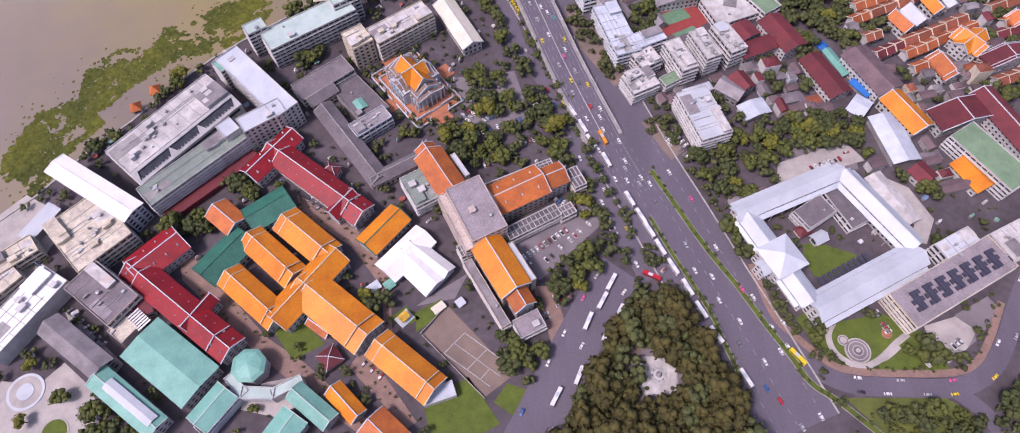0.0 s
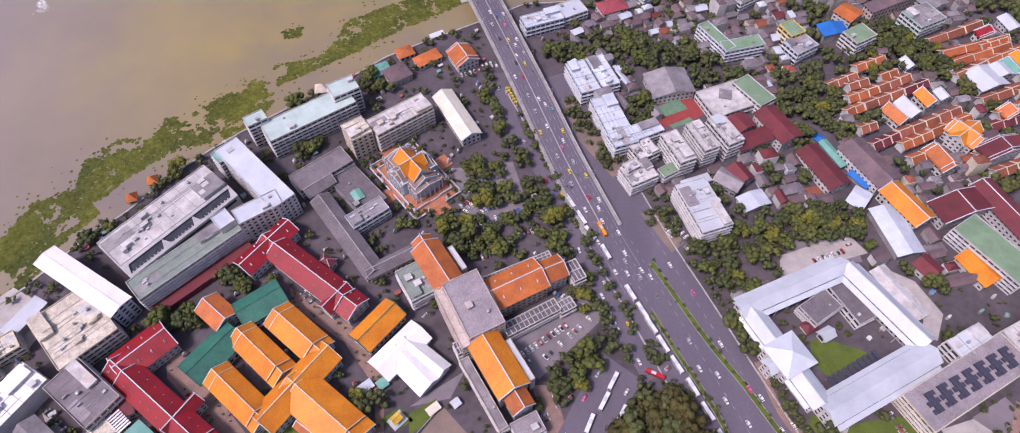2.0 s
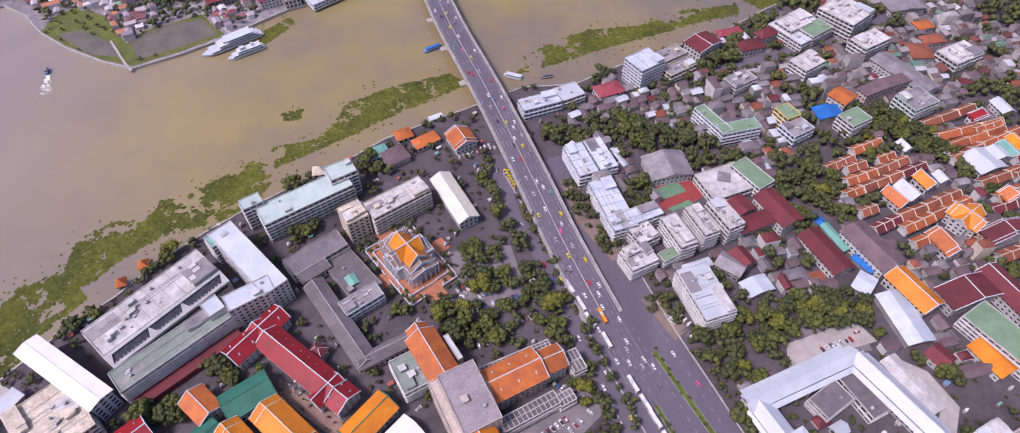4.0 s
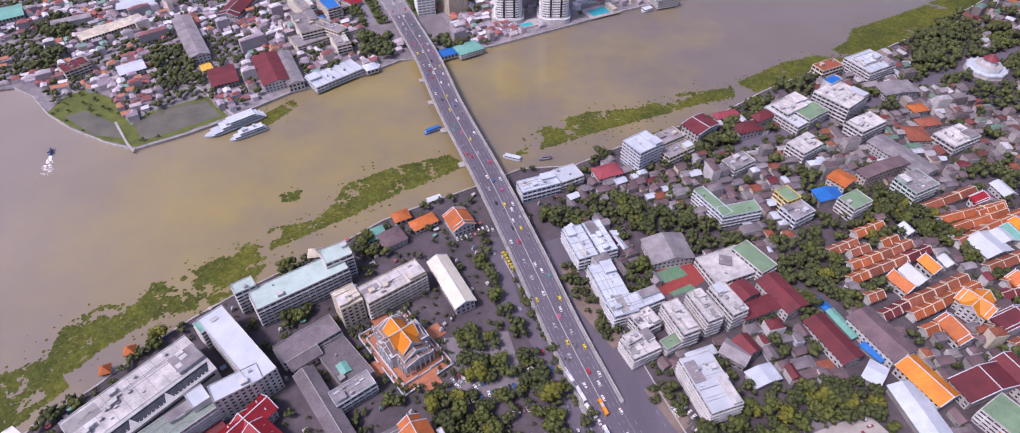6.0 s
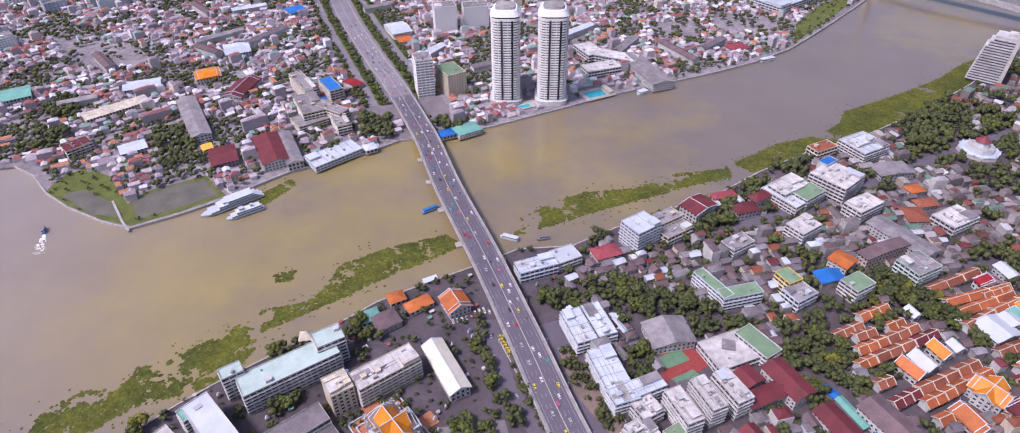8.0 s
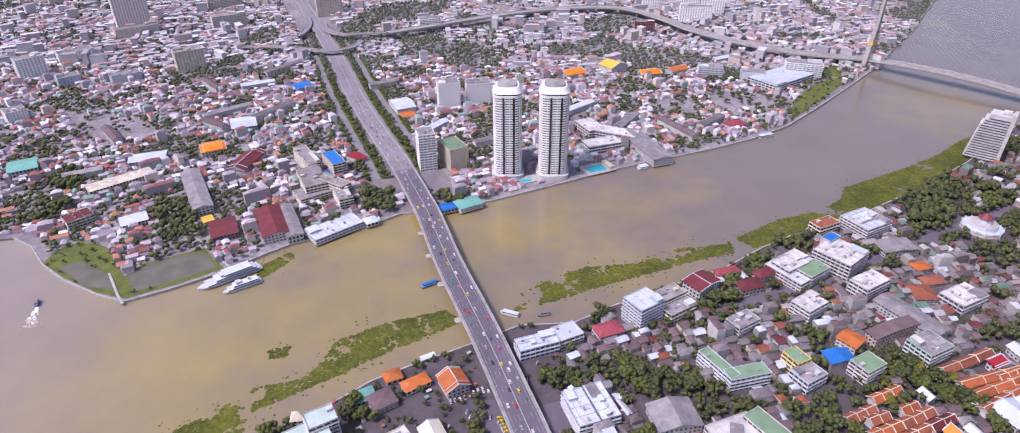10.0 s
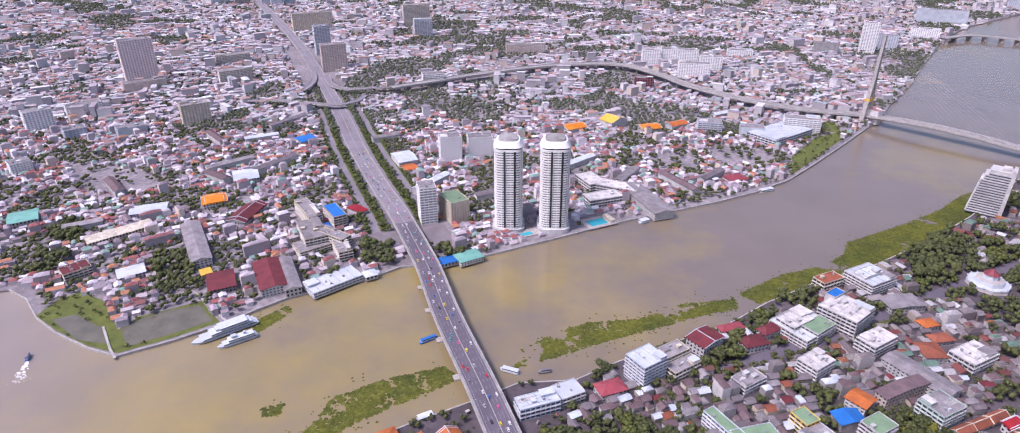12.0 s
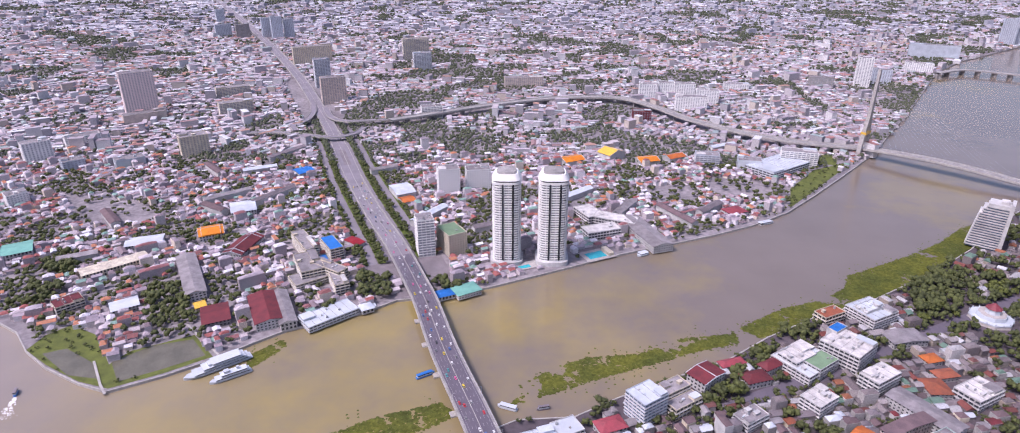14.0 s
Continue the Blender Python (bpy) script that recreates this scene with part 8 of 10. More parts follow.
        part("balustrade", Geo(0, 0, a).box(-25, 25, s * 16.6 - 0.35, s * 16.6 + 0.35, 2.4, 3.6).data(), M["bright"], e)


temple(UBO[0], UBO[1], UBO[2])

# ---- memorial in the triangular park ----
e = thing("memorial", "pale stone memorial platform with a round drum", "memorial", MON[0], MON[1])


def disc(name, mat_, r0, r1, z0, z1, n, parent, cx=0, cy=0, turn=0.0):
    a = [(cx + r0 * math.cos(turn + 6.28318 * i / n), cy + r0 * math.sin(turn + 6.28318 * i / n), z0) for i in range(n)]
    b = [(cx + r1 * math.cos(turn + 6.28318 * i / n), cy + r1 * math.sin(turn + 6.28318 * i / n), z1) for i in range(n)]
    return part(name, (a + b, [(i, (i + 1) % n, n + (i + 1) % n, n + i) for i in range(n)] + [tuple(range(n, 2 * n)), tuple(range(n - 1, -1, -1))]), M[mat_], parent)


disc("plaza", "paving", 17, 17, -0.2, 0.3, 24, e)


def chamfered(name, key, hx, hy, cut, z0, z1, parent):
    q = [(hx - cut, -hy), (hx, cut - hy), (hx, hy - cut), (hx - cut, hy), (cut - hx, hy), (-hx, hy - cut), (-hx, cut - hy), (cut - hx, -hy)]
    return part(name, ([(*p, z0) for p in q] + [(*p, z1) for p in q], [(i, (i + 1) % 8, 8 + (i + 1) % 8, 8 + i) for i in range(8)] + [tuple(range(8, 16)), tuple(range(7, -1, -1))]), M[key], parent)


chamfered("step", "pale", 11.6, 11.8, 3.2, 0.3, 0.7, e)
chamfered("platform", "dirtywhite", 10.9, 11.1, 3.0, 0.7, 1.5, e)
for k in range(8):
    t = math.pi / 8 + k * math.pi / 4
    disc("pedestal_lobe", "white", 2.1, 1.8, 1.5, 2.6, 10, e, 3.0 * math.cos(t), 3.0 * math.sin(t))
disc("drum", "white", 3.6, 3.2, 1.5, 3.6, 16, e)
disc("crown_stone", "concrete", 2.0, 0.9, 3.6, 6.0, 12, e)
for s_ in (-1, 1):
    for t_ in (-1, 1):
        disc("planter_rim", "pale", 1.6, 1.5, 1.5, 2.0, 10, e, 7.4 * s_, 7.6 * t_)
        disc("planter", "leafdark", 1.3, 0.9, 2.0, 3.0, 8, e, 7.4 * s_, 7.6 * t_)
for cx_, cy_ in ((21, 6), (21, -7)):
    e = thing("garden_bed", "low curved kerb round a paved park bay", "garden bed", MON[0] + cx_, MON[1] + cy_)
    foot(MON[0] + cx_, MON[1] + cy_, 4, 4, 0)
    disc("rim", "kerb", 4.2, 4.2, -0.1, 0.5, 16, e)
    disc("soil", "lane", 3.6, 3.6, -0.1, 0.54, 16, e)
e = thing("seating_circle", "paved circle with rings of low stone seats", "seating", 47, 2)
foot(47, 2, 12, 10, 0)
disc("paving_disc", "lane", 9.5, 9.5, -0.2, 0.3, 24, e)
for k in range(22):
    t, rr = k * 2.4, 2.0 + 6.0 * (k / 22) ** 0.5
    part("seat", Geo(rr * math.cos(t), rr * math.sin(t), t).box(-0.3, 0.3, -0.9, 0.9, 0.28, 0.8).data(), M["pale"], e)
poly_sheet("park_path", [(76, 66), (78.5, 66), (77.5, 42), (75.5, 42)], 0.26, M["paving"], "narrow paved path between park trees", "path", 0.1)
poly_sheet("park_path", [(78, 8), (80, 8), (83, -18), (80.5, -18)], 0.26, M["paving"], "narrow paved path between park trees", "path", 0.1)

# round lawn on the pale plaza
e = thing("round_lawn", "round lawn with a pale kerb on the plaza", "lawn", -274, -6.3)
foot(-274, -6.3, 14, 14, 0)
disc("rim", "pale", 8, 8, -0.2, 0.34, 28, e)
disc("turf", "grass", 7.2, 7.2, -0.2, 0.4, 28, e)
# footings left on the bare lot
e = thing("footings", "low pale concrete footings on bare earth", "ruin", -32, 35)
for ax, ay, bx, by in ((-20, 4, -8, 16.5), (-20, 4, 8, -16), (-8, 16.5, 20, -4), (-14, 10, 14, -10), (-6, -6, 6, 6.5), (2, -12, 8, -5)):
    part("footing", Geo((ax + bx) / 2, (ay + by) / 2, math.atan2(by - ay, bx - ax)).box(-math.hypot(bx - ax, by - ay) / 2, math.hypot(bx - ax, by - ay) / 2, -0.3, 0.3, -0.2, 0.6).data(), M["kerb"], e)
e = thing("boundary_wall", "pale boundary wall round the bare lot", "wall", -40, 40)
for ax, ay, bx, by in ((-27, 11, -12, 29), (-26, 10, 13, -28)):
    part("wall_panel", Geo((ax + bx) / 2, (ay + by) / 2, math.atan2(by - ay, bx - ax)).box(-math.hypot(bx - ax, by - ay) / 2, math.hypot(bx - ax, by - ay) / 2, -0.15, 0.15, -0.2, 1.8).data(), M["kerb"], e)
for x, y, w, d, key, lab in ((-56.6, 67.1, 8, 4, "creamroof", "small cream sheet canopy on the lawn"), (-43.3, 70.5, 5, 4, "bright", "small white canopy beside the hall"), (-88.5, 82.5, 6, 5, "teal", "small teal roofed kiosk"), (-98.5, 80.5, 9, 5, "bluewhite", "pale sheet roofed kiosk")):
    e = thing("kiosk", lab, "kiosk", x, y)
    gable(e, x, y, w, d, 2.6, 0.68, wall="white", roof=key, rise=0.8, trim=None, style="plain")

# octagonal hall among the teal roofs
e = thing("octagon_hall", "octagonal hall with a teal roof", "building", OCT[0], OCT[1])
foot(OCT[0], OCT[1], 30, 30, 0)
disc("wall", "white", 9.6, 9.6, -0.5, 11, 8, e, 0, 0, 0.39)
disc("roof", "teal", 10.6, 8, 11, 12, 8, e, 0, 0, 0.39)
disc("roof_cap", "teal", 8, 0.6, 12, 13.4, 8, e, 0, 0, 0.39)

# fountain circle on the museum lawn
e = thing("fountain_circle", "round mosaic terrace with pale rings", "fountain", FOU[0], FOU[1])
foot(FOU[0], FOU[1], 18, 18, 0)
for k_, (nm, key, rr, zz) in enumerate((("rim", "pale", 7.8, 0.36), ("mosaic", "darkroof", 6.9, 0.42), ("ring", "pale", 5.9, 0.46), ("mosaic", "paving", 5.2, 0.50), ("ring", "pale", 3.3, 0.54), ("mosaic", "darkroof", 2.7, 0.58), ("centre", "pale", 1.3, 1.1))):
    disc(nm, key, rr, rr, -0.2, zz, 32, e)
for cx_, cy_, rr, key, lab in ((189.0, 46.2, 3.4, "pale", "small round mosaic terrace beside the large one"), (216.2, 50.4, 3.2, "terrace", "round brick terrace at the garden gate")):
    e = thing("garden_terrace", lab, "terrace", cx_, cy_)
    disc("rim", key, rr, rr, -0.2, 0.34, 24, e)
    disc("ring", "darkroof", rr - 0.7, rr - 0.7, -0.2, 0.40, 24, e)
    disc("centre", key, rr - 1.3, rr - 1.3, -0.2, 0.44, 24, e)
ribbon("garden_drive", smooth_line([(186, 58), (181, 50), (181.5, 41), (187, 34), (197, 30.2), (208, 34.5), (220, 44), (229, 50)]), 1.9, 0.22, M["pale"], "pale curving concrete drive round the lawn", "path", 0.2)
ribbon("garden_drive", smooth_line([(204, 33), (212, 35), (222, 42)]), 1.0, 0.25, M["pale"], "pale curving concrete walk beside the drive", "path", 0.2)

e = thing("fountain_circle", "round white plaza fountain with steps", "fountain", FOU2[0], FOU2[1])
foot(FOU2[0], FOU2[1], 24, 24, 0)
disc("rim", "bright", 11, 11, -0.2, 0.5, 28, e)
disc("basin", "pale", 9.4, 9.4, 0.5, 0.54, 28, e)
disc("inner_ring", "bright", 5, 5, 0.54, 0.9, 24, e)
# cooling units on the museum roof
for i in range(7):
    x, y = MUS[0] + (MUS[2] - MUS[0]) * i / 6, MUS[1] + (MUS[3] - MUS[1]) * i / 6
    a = math.atan2(MUS[3] - MUS[1], MUS[2] - MUS[0])
    e = thing("cooling_unit", "dark grey cooling unit on the flat roof", "air conditioner", x, y, 13.2, group="rooftop cooling units")
    part("casing", Geo(0, 0, a).box(-1.8, 1.8, -6.2, 6.2, 0, 1.8).data(), M["cooler"], e)
    part("duct", Geo(0, 0, a).box(-4.2, 4.2, -1.5, 1.5, 0, 1.2).data(), M["cooler"], e)
    part("side_unit", Geo(0, 0, a).box(1.9, 4.4, 3.2, 6.0, 0, 1.5).data(), M["cooler"], e)
    part("side_unit", Geo(0, 0, a).box(-4.4, -1.9, -6.0, -3.2, 0, 1.5).data(), M["cooler"], e)

# sports courts
for p, key, z, lab in ((COURTS[0], "court", 0.1, "red painted sports ground"), (COURTS[1], "courtgreen", 0.14, "green ball court with worn paint"), (COURTS[2], "courtgreen", 0.14, "green ball court with worn paint")):
    poly_sheet("sports_court", p, z, M[key], lab, "sports court", 0.1)
poly_sheet("roof_skylight", [(SKY[0] + 6 * c, SKY[1] + 6 * s) for c, s in ((-1, -0.6), (0.6, -1), (1, 0.6), (-0.6, 1))], 9.4, M["greyroof"], "square grey skylight frame on a flat roof", "skylight", 0.9, kind="")

# golden shrine on the lawn
e = thing("shrine", "small gold and white shrine on a lawn", "shrine", SHR[0], SHR[1])
part("base", Geo(0, 0, 0.8).box(-5, 5, -4, 4, -0.2, 0.8).data(), M["bright"], e)
part("hall", Geo(0, 0, 0.8).box(-2.5, 2.5, -1.8, 1.8, 0.8, 4).data(), M["bright"], e)
g1, g2, tr = Geo(0, 0, 0.8), Geo(0, 0, 0.8), Geo(0, 0, 0.8)
slopes(g1, g2, tr, 6, 2.4, 4, 2.2, 0.3, 0.15)
part("roof_slope", g1.data(), M["gold"], e), part("roof_slope", g2.data(), M["gold"], e), part("roof_trim", tr.data(), M["gold"], e)

# ---- floating water hyacinth ----
rw = random.Random(3)
hv, hf = [], []
for nth, poly in enumerate(HYACINTH):
    xs, ys = [p[0] for p in poly], [p[1] for p in poly]
    y = min(ys)
    while y < max(ys):
        x = min(xs)
        while x < max(xs):
            px, py = x + rw.uniform(-1, 1), y + rw.uniform(-1, 1)
            x += 1.9
            n1 = noise.noise((px * 0.035, py * 0.035, 2.0)) + 0.5 * noise.noise((px * 0.13, py * 0.13, 5.0))
            if not inside(px, py, poly) or n1 < (-0.42 if nth in (6, 10) else -0.2 if nth in (5, 9) else -0.16) + rw.uniform(-0.14, 0.14):
                continue
            r, k = rw.uniform(1.5, 2.4), len(hv)
            t0 = rw.uniform(0, 6)
            hv.append((px, py, -2.2 + rw.uniform(0.18, 0.26)))
            for i in range(6):
                q = r * rw.uniform(0.6, 1.15)
                hv.append((px + q * math.cos(t0 + i * 1.047), py + q * math.sin(t0 + i * 1.047), -2.2 + rw.uniform(-0.03, 0.12)))
            hf += [(k, k + 1 + i, k + 1 + (i + 1) % 6) for i in range(6)]
        y += 1.7
for k in range(2600):
    px, py, _ = hv[7 * rw.randrange(len(hv) // 7)]
    px, py = px + rw.gauss(0, 9), py + rw.gauss(0, 9)
    if inside(px, py, NEAR_LAND) or inside(px, py, FAR_LAND):
        continue
    r, q = rw.uniform(0.5, 1.5), len(hv)
    hv.append((px, py, -1.98))
    hv += [(px + r * rw.uniform(0.6, 1.2) * math.cos(i * 1.047), py + r * rw.uniform(0.6, 1.2) * math.sin(i * 1.047), -2.12) for i in range(6)]
    hf += [(q, q + 1 + i, q + 1 + (i + 1) % 6) for i in range(6)]
tagged(part("water_hyacinth", (hv, hf), M["hyacinth"]), "mats of green floating water hyacinth near the bank", "plants", kind="stuff")

# ---- boats ----
def hull(parent, L, w, h, key, z=-2.3):
    pr = [(-L / 2, 0.8), (-L / 2 + L * 0.08, 1.0), (L * 0.28, 1.0), (L * 0.42, 0.66), (L / 2, 0.06)]
    v, f = [], []
    for x, k in pr:
        v += [(x, -w / 2 * k * 0.7, z), (x, w / 2 * k * 0.7, z), (x, w / 2 * k, z + h + (0.4 * h if x > L * 0.3 else 0)), (x, -w / 2 * k, z + h + (0.4 * h if x > L * 0.3 else 0))]
    for i in range(len(pr) - 1):
        k = 4 * i
        f += [(k + j, k + (j + 1) % 4, k + 4 + (j + 1) % 4, k + 4 + j) for j in range(4)]
    f += [(3, 2, 1, 0), (k + 4, k + 5, k + 6, k + 7)]
    return part("hull", (v, f), M[key], parent)


def boat(x, y, a, L, w, hullkey, cabin, label, decks=1):
    e = thing("boat", label, "boat", x, y)
    e.rotation_euler = (0, 0, a)
    hull(e, L, w, 1.6 + 0.2 * decks, hullkey)
    for k in range(decks):
        z = -0.7 + 2.7 * k + 0.2 * decks
        part("cabin", Geo().box(-L * (0.45 - 0.06 * k), L * (0.36 - 0.14 * k), -w * 0.42, w * 0.42, z, z + 1.1).data(), M["bright"], e)
        part("cabin_windows", Geo().box(-L * (0.44 - 0.06 * k), L * (0.35 - 0.14 * k), -w * 0.40, w * 0.40, z + 1.1, z + 2.2).data(), M["glass"], e)
        part("canopy", Geo().box(-L * (0.46 - 0.06 * k), L * (0.37 - 0.14 * k), -w * 0.47, w * 0.47, z + 2.2, z + 2.5).data(), M[cabin], e)
    if decks > 1:
        part("funnel", Geo().box(-L * 0.22, -L * 0.16, -1, 1, 5.2, 8).data(), M["bright"], e)
        part("wheelhouse", Geo().box(L * 0.02, L * 0.14, -w * 0.3, w * 0.3, 5.2, 7.4).data(), M["bright"], e)
    return e


for x, y, x2, y2, w, hk, ck, lab, dk in BOATS:
    boat((x + x2) / 2, (y + y2) / 2, math.atan2(y2 - y, x2 - x), math.hypot(x2 - x, y2 - y), w, hk, ck, lab, dk)
# foam trail behind the speed boat
rk = random.Random(8)
foam = ([], [])
bx, by, ba = -455.0, 470.3, math.atan2(9.3, -3.7)
for k in range(150):
    u = rk.random() ** 0.8
    q, off_ = 4 + 34 * u, rk.gauss(0, 0.35) * (1.0 + 6.5 * u) + rk.choice((-1, 0, 1)) * 3.4 * u
    fx, fy, rr, n0 = bx - q * math.cos(ba) - off_ * math.sin(ba), by - q * math.sin(ba) + off_ * math.cos(ba), rk.uniform(0.3, 1.1) * (1.2 - 0.6 * u), len(foam[0])
    foam[0].extend((fx + rr * rk.uniform(0.6, 1.2) * math.cos(j * 1.2566), fy + rr * rk.uniform(0.6, 1.2) * math.sin(j * 1.2566), -2.17 + 0.0004 * k) for j in range(5))
    foam[1].append(tuple(range(n0, n0 + 5)))
tagged(part("wake_foam", foam, M["snow"]), "white foam trail on the river behind a boat", "foam", kind="stuff")
# floating landing stages
for x, y, a, w, d in PONTOONS:
    e = thing("landing_stage", "white floating pontoon at the bank", "pontoon", x, y)
    part("deck", Geo(0, 0, a).box(-w / 2, w / 2, -d / 2, d / 2, -2.6, -1.2).data(), M["kerb"], e)
    part("roof", Geo(0, 0, a).box(-w / 2 + 0.5, w / 2 - 0.5, -d / 2 + 0.5, d / 2 - 0.5, 1.6, 1.8).data(), M["bright"], e)
    for sx in (-1, 1):
        for sy in (-1, 1):
            part("post", Geo(0, 0, a).box(sx * (w / 2 - 1) - 0.1, sx * (w / 2 - 1) + 0.1, sy * (d / 2 - 1) - 0.1, sy * (d / 2 - 1) + 0.1, -1.2, 1.6).data(), M["steel"], e)


# white octagonal fort by the river
e = thing("fort", "white octagonal fort with stepped tiers and a turret", "fort", FORT[0], FORT[1])
foot(FORT[0], FORT[1], 46, 46, 0)
disc("base", "pale", 22, 21, -0.4, 3, 8, e, 0, 0, 0.39)
disc("parapet", "bright", 21.4, 21.4, 3, 4.6, 8, e, 0, 0, 0.39)
disc("tier", "bright", 15, 14.5, 4.6, 9, 8, e, 0, 0, 0.39)
disc("tier_floor", "pale", 13.6, 13.6, 9, 9.4, 8, e, 0, 0, 0.39)
disc("turret", "bright", 7.5, 7, 9.4, 15, 8, e, 0, 0, 0.39)
disc("turret_roof", "pinkred", 8.2, 0.4, 15, 21, 8, e, 0, 0, 0.39)
for i in range(16):
    t = 6.28318 * i / 16
    disc("merlon", "bright", 0.9, 0.7, 4.6, 6.2, 4, e, 20.2 * math.cos(t), 20.2 * math.sin(t), t)
for s in (-1, 1):
    part("ramp", Geo(0, 0, 0.5).put([(20, s * 12 - 2, -0.3), (34, s * 12 - 2, -0.3), (34, s * 12 + 2, -0.3), (20, s * 12 + 2, -0.3), (20, s * 12 - 2, 4), (34, s * 12 - 2, 0.3), (34, s * 12 + 2, 0.3), (20, s * 12 + 2, 4)], BOXFACES).data(), M["pale"], e)

# third, distant bridge
b3 = thing("distant_bridge", "distant low river bridge on many piers", "bridge", 0, 0, kind="structure")
l3 = [(p[0], p[1], 12) for p in smooth_line(BR3)]
strip(l3, 0, 9, -3, 0, "deck", M["concrete"], b3)
for p in l3[::3]:
    part("pier", Geo(p[0], p[1], 0.2).box(-2, 2, -8, 8, -4, 9).data(), M["concrete"], b3)

# poolside court beside the twin towers
e = thing("swimming_pool", "turquoise swimming pool in a riverside garden", "pool", POOL[0], POOL[1])
foot(POOL[0], POOL[1], 44, 30, 0.45)
part("deck", Geo(0, 0, 0.45).box(-21, 21, -14, 14, -0.3, 0.5).data(), M["pale"], e)
part("water_surface", Geo(0, 0, 0.45).box(-15, 10, -8, 8, 0.5, 0.6).data(), M["pool"], e)
part("pool_house", Geo(0, 0, 0.45).box(12, 19, -10, 10, 0.5, 4.5).data(), M["cream"], e)


# ---- trees ----
def crown_mesh(seed, r, h, leaves, flat_top=0.75, count=11, seg=5):
    """A crown of jittered lobes covered with small leaf sprays, with an uneven outline and gaps."""
    rnd = random.Random(seed)
    v, f = [], []
    lobes = []
    for i in range(count):
        a, k = rnd.uniform(0, 6.283), rnd.uniform(0.05, 0.75) ** 0.7 * r
        lobes.append((k * math.cos(a), k * math.sin(a), h * (rnd.uniform(0.58, 0.84) - 0.22 * (k / r) ** 2), r * rnd.uniform(0.26, 0.46) * (1.0 if count > 6 else 1.35)))
    for lx, ly, lz, lr in lobes:
        k = len(v)
        rows = ((-0.7, 0.6), (0.05, 0.95), (0.62, 0.62)) if seg > 4 else ((-0.7, 0.75), (0.35, 0.85))
        for zz, rr in rows:
            for i in range(seg):
                a = 6.283 * i / seg + zz
                j = rnd.uniform(0.72, 1.12)
                v.append((lx + lr * rr * j * math.cos(a), ly + lr * rr * j * math.sin(a), lz + lr * zz * flat_top * j))
        v.append((lx, ly, lz + lr * flat_top))
        for row in range(len(rows) - 1):
            f += [(k + row * seg + i, k + row * seg + (i + 1) % seg, k + (row + 1) * seg + (i + 1) % seg, k + (row + 1) * seg + i) for i in range(seg)]
        top = k + (len(rows) - 1) * seg
        f += [(top + i, top + (i + 1) % seg, k + len(rows) * seg) for i in range(seg)]
    for _ in range(leaves):
        lx, ly, lz, lr = rnd.choice(lobes)
        d = Vector((rnd.gauss(0, 1), rnd.gauss(0, 1), rnd.gauss(0.35, 0.8))).normalized()
        c = Vector((lx, ly, lz)) + Vector((d.x, d.y, d.z * flat_top)) * lr * rnd.uniform(0.9, 1.18)
        u = d.orthogonal().normalized()
        u.rotate(Euler((rnd.uniform(-1, 1), rnd.uniform(-1, 1), rnd.uniform(-3, 3))))
        w = d.cross(u).normalized()
        s = rnd.uniform(0.35, 0.8) * r / 5
        k = len(v)
        v += [tuple(c + u * s), tuple(c + w * s * 0.7 + d * s * 0.3), tuple(c - u * s), tuple(c - w * s * 0.7 + d * s * 0.2)]
        f.append((k, k + 1, k + 2, k + 3))
    return v, f


def soften(ob):
    """Rounds the shading of the lobes."""
    ob.data.polygons.foreach_set("use_smooth", [True] * len(ob.data.polygons))
    return ob


def make_tree(seed, r, h, leafkey, label):
    e = thing("tree", label, "tree", 0, -300, -50)
    v, f = [], []
    n = 7
    for z, rr in ((-0.5, 0.45), (h * 0.25, 0.32), (h * 0.55, 0.2)):
        v += [(rr * math.cos(6.283 * i / n), rr * math.sin(6.283 * i / n), z) for i in range(n)]
    f += [(k + i, k + (i + 1) % n, k + n + (i + 1) % n, k + n + i) for k in (0, n) for i in range(n)]
    for i in range(4):
        a = i * 1.6 + seed
        q = len(v)
        ex, ey = r * 0.5 * math.cos(a), r * 0.5 * math.sin(a)
        v += [(0.15, 0, h * 0.3), (-0.15, 0.1, h * 0.3), (0, -0.15, h * 0.3), (ex, ey, h * 0.6)]
        f += [(q, q + 1, q + 3), (q + 1, q + 2, q + 3), (q + 2, q, q + 3)]
    part("trunk", (v, f), M["bark"], e)
    soften(part("crown", crown_mesh(seed, r, h, 170, 0.75, 17, 7), M[leafkey], e))
    return e


KINDS = [make_tree(i, 5.0, 8.5, k, l) for i, (k, l) in enumerate((("leaf", "spreading street tree with green leaves"), ("leafdark", "dark green broad tree"), ("leaf", "round green garden tree"), ("leafdark", "dense dark green tree"), ("leafyellow", "bright yellowish green tree"), ("leaf", "uneven green shade tree"), ("parkleaf", "broad olive green park tree")))]
TREE_AT = []
rt = random.Random(5)


def wet(x, y):
    return not (inside(x, y, NEAR_LAND) or inside(x, y, FAR_LAND))


DECK2 = [(p[0], p[1]) for p in DECKLINE]


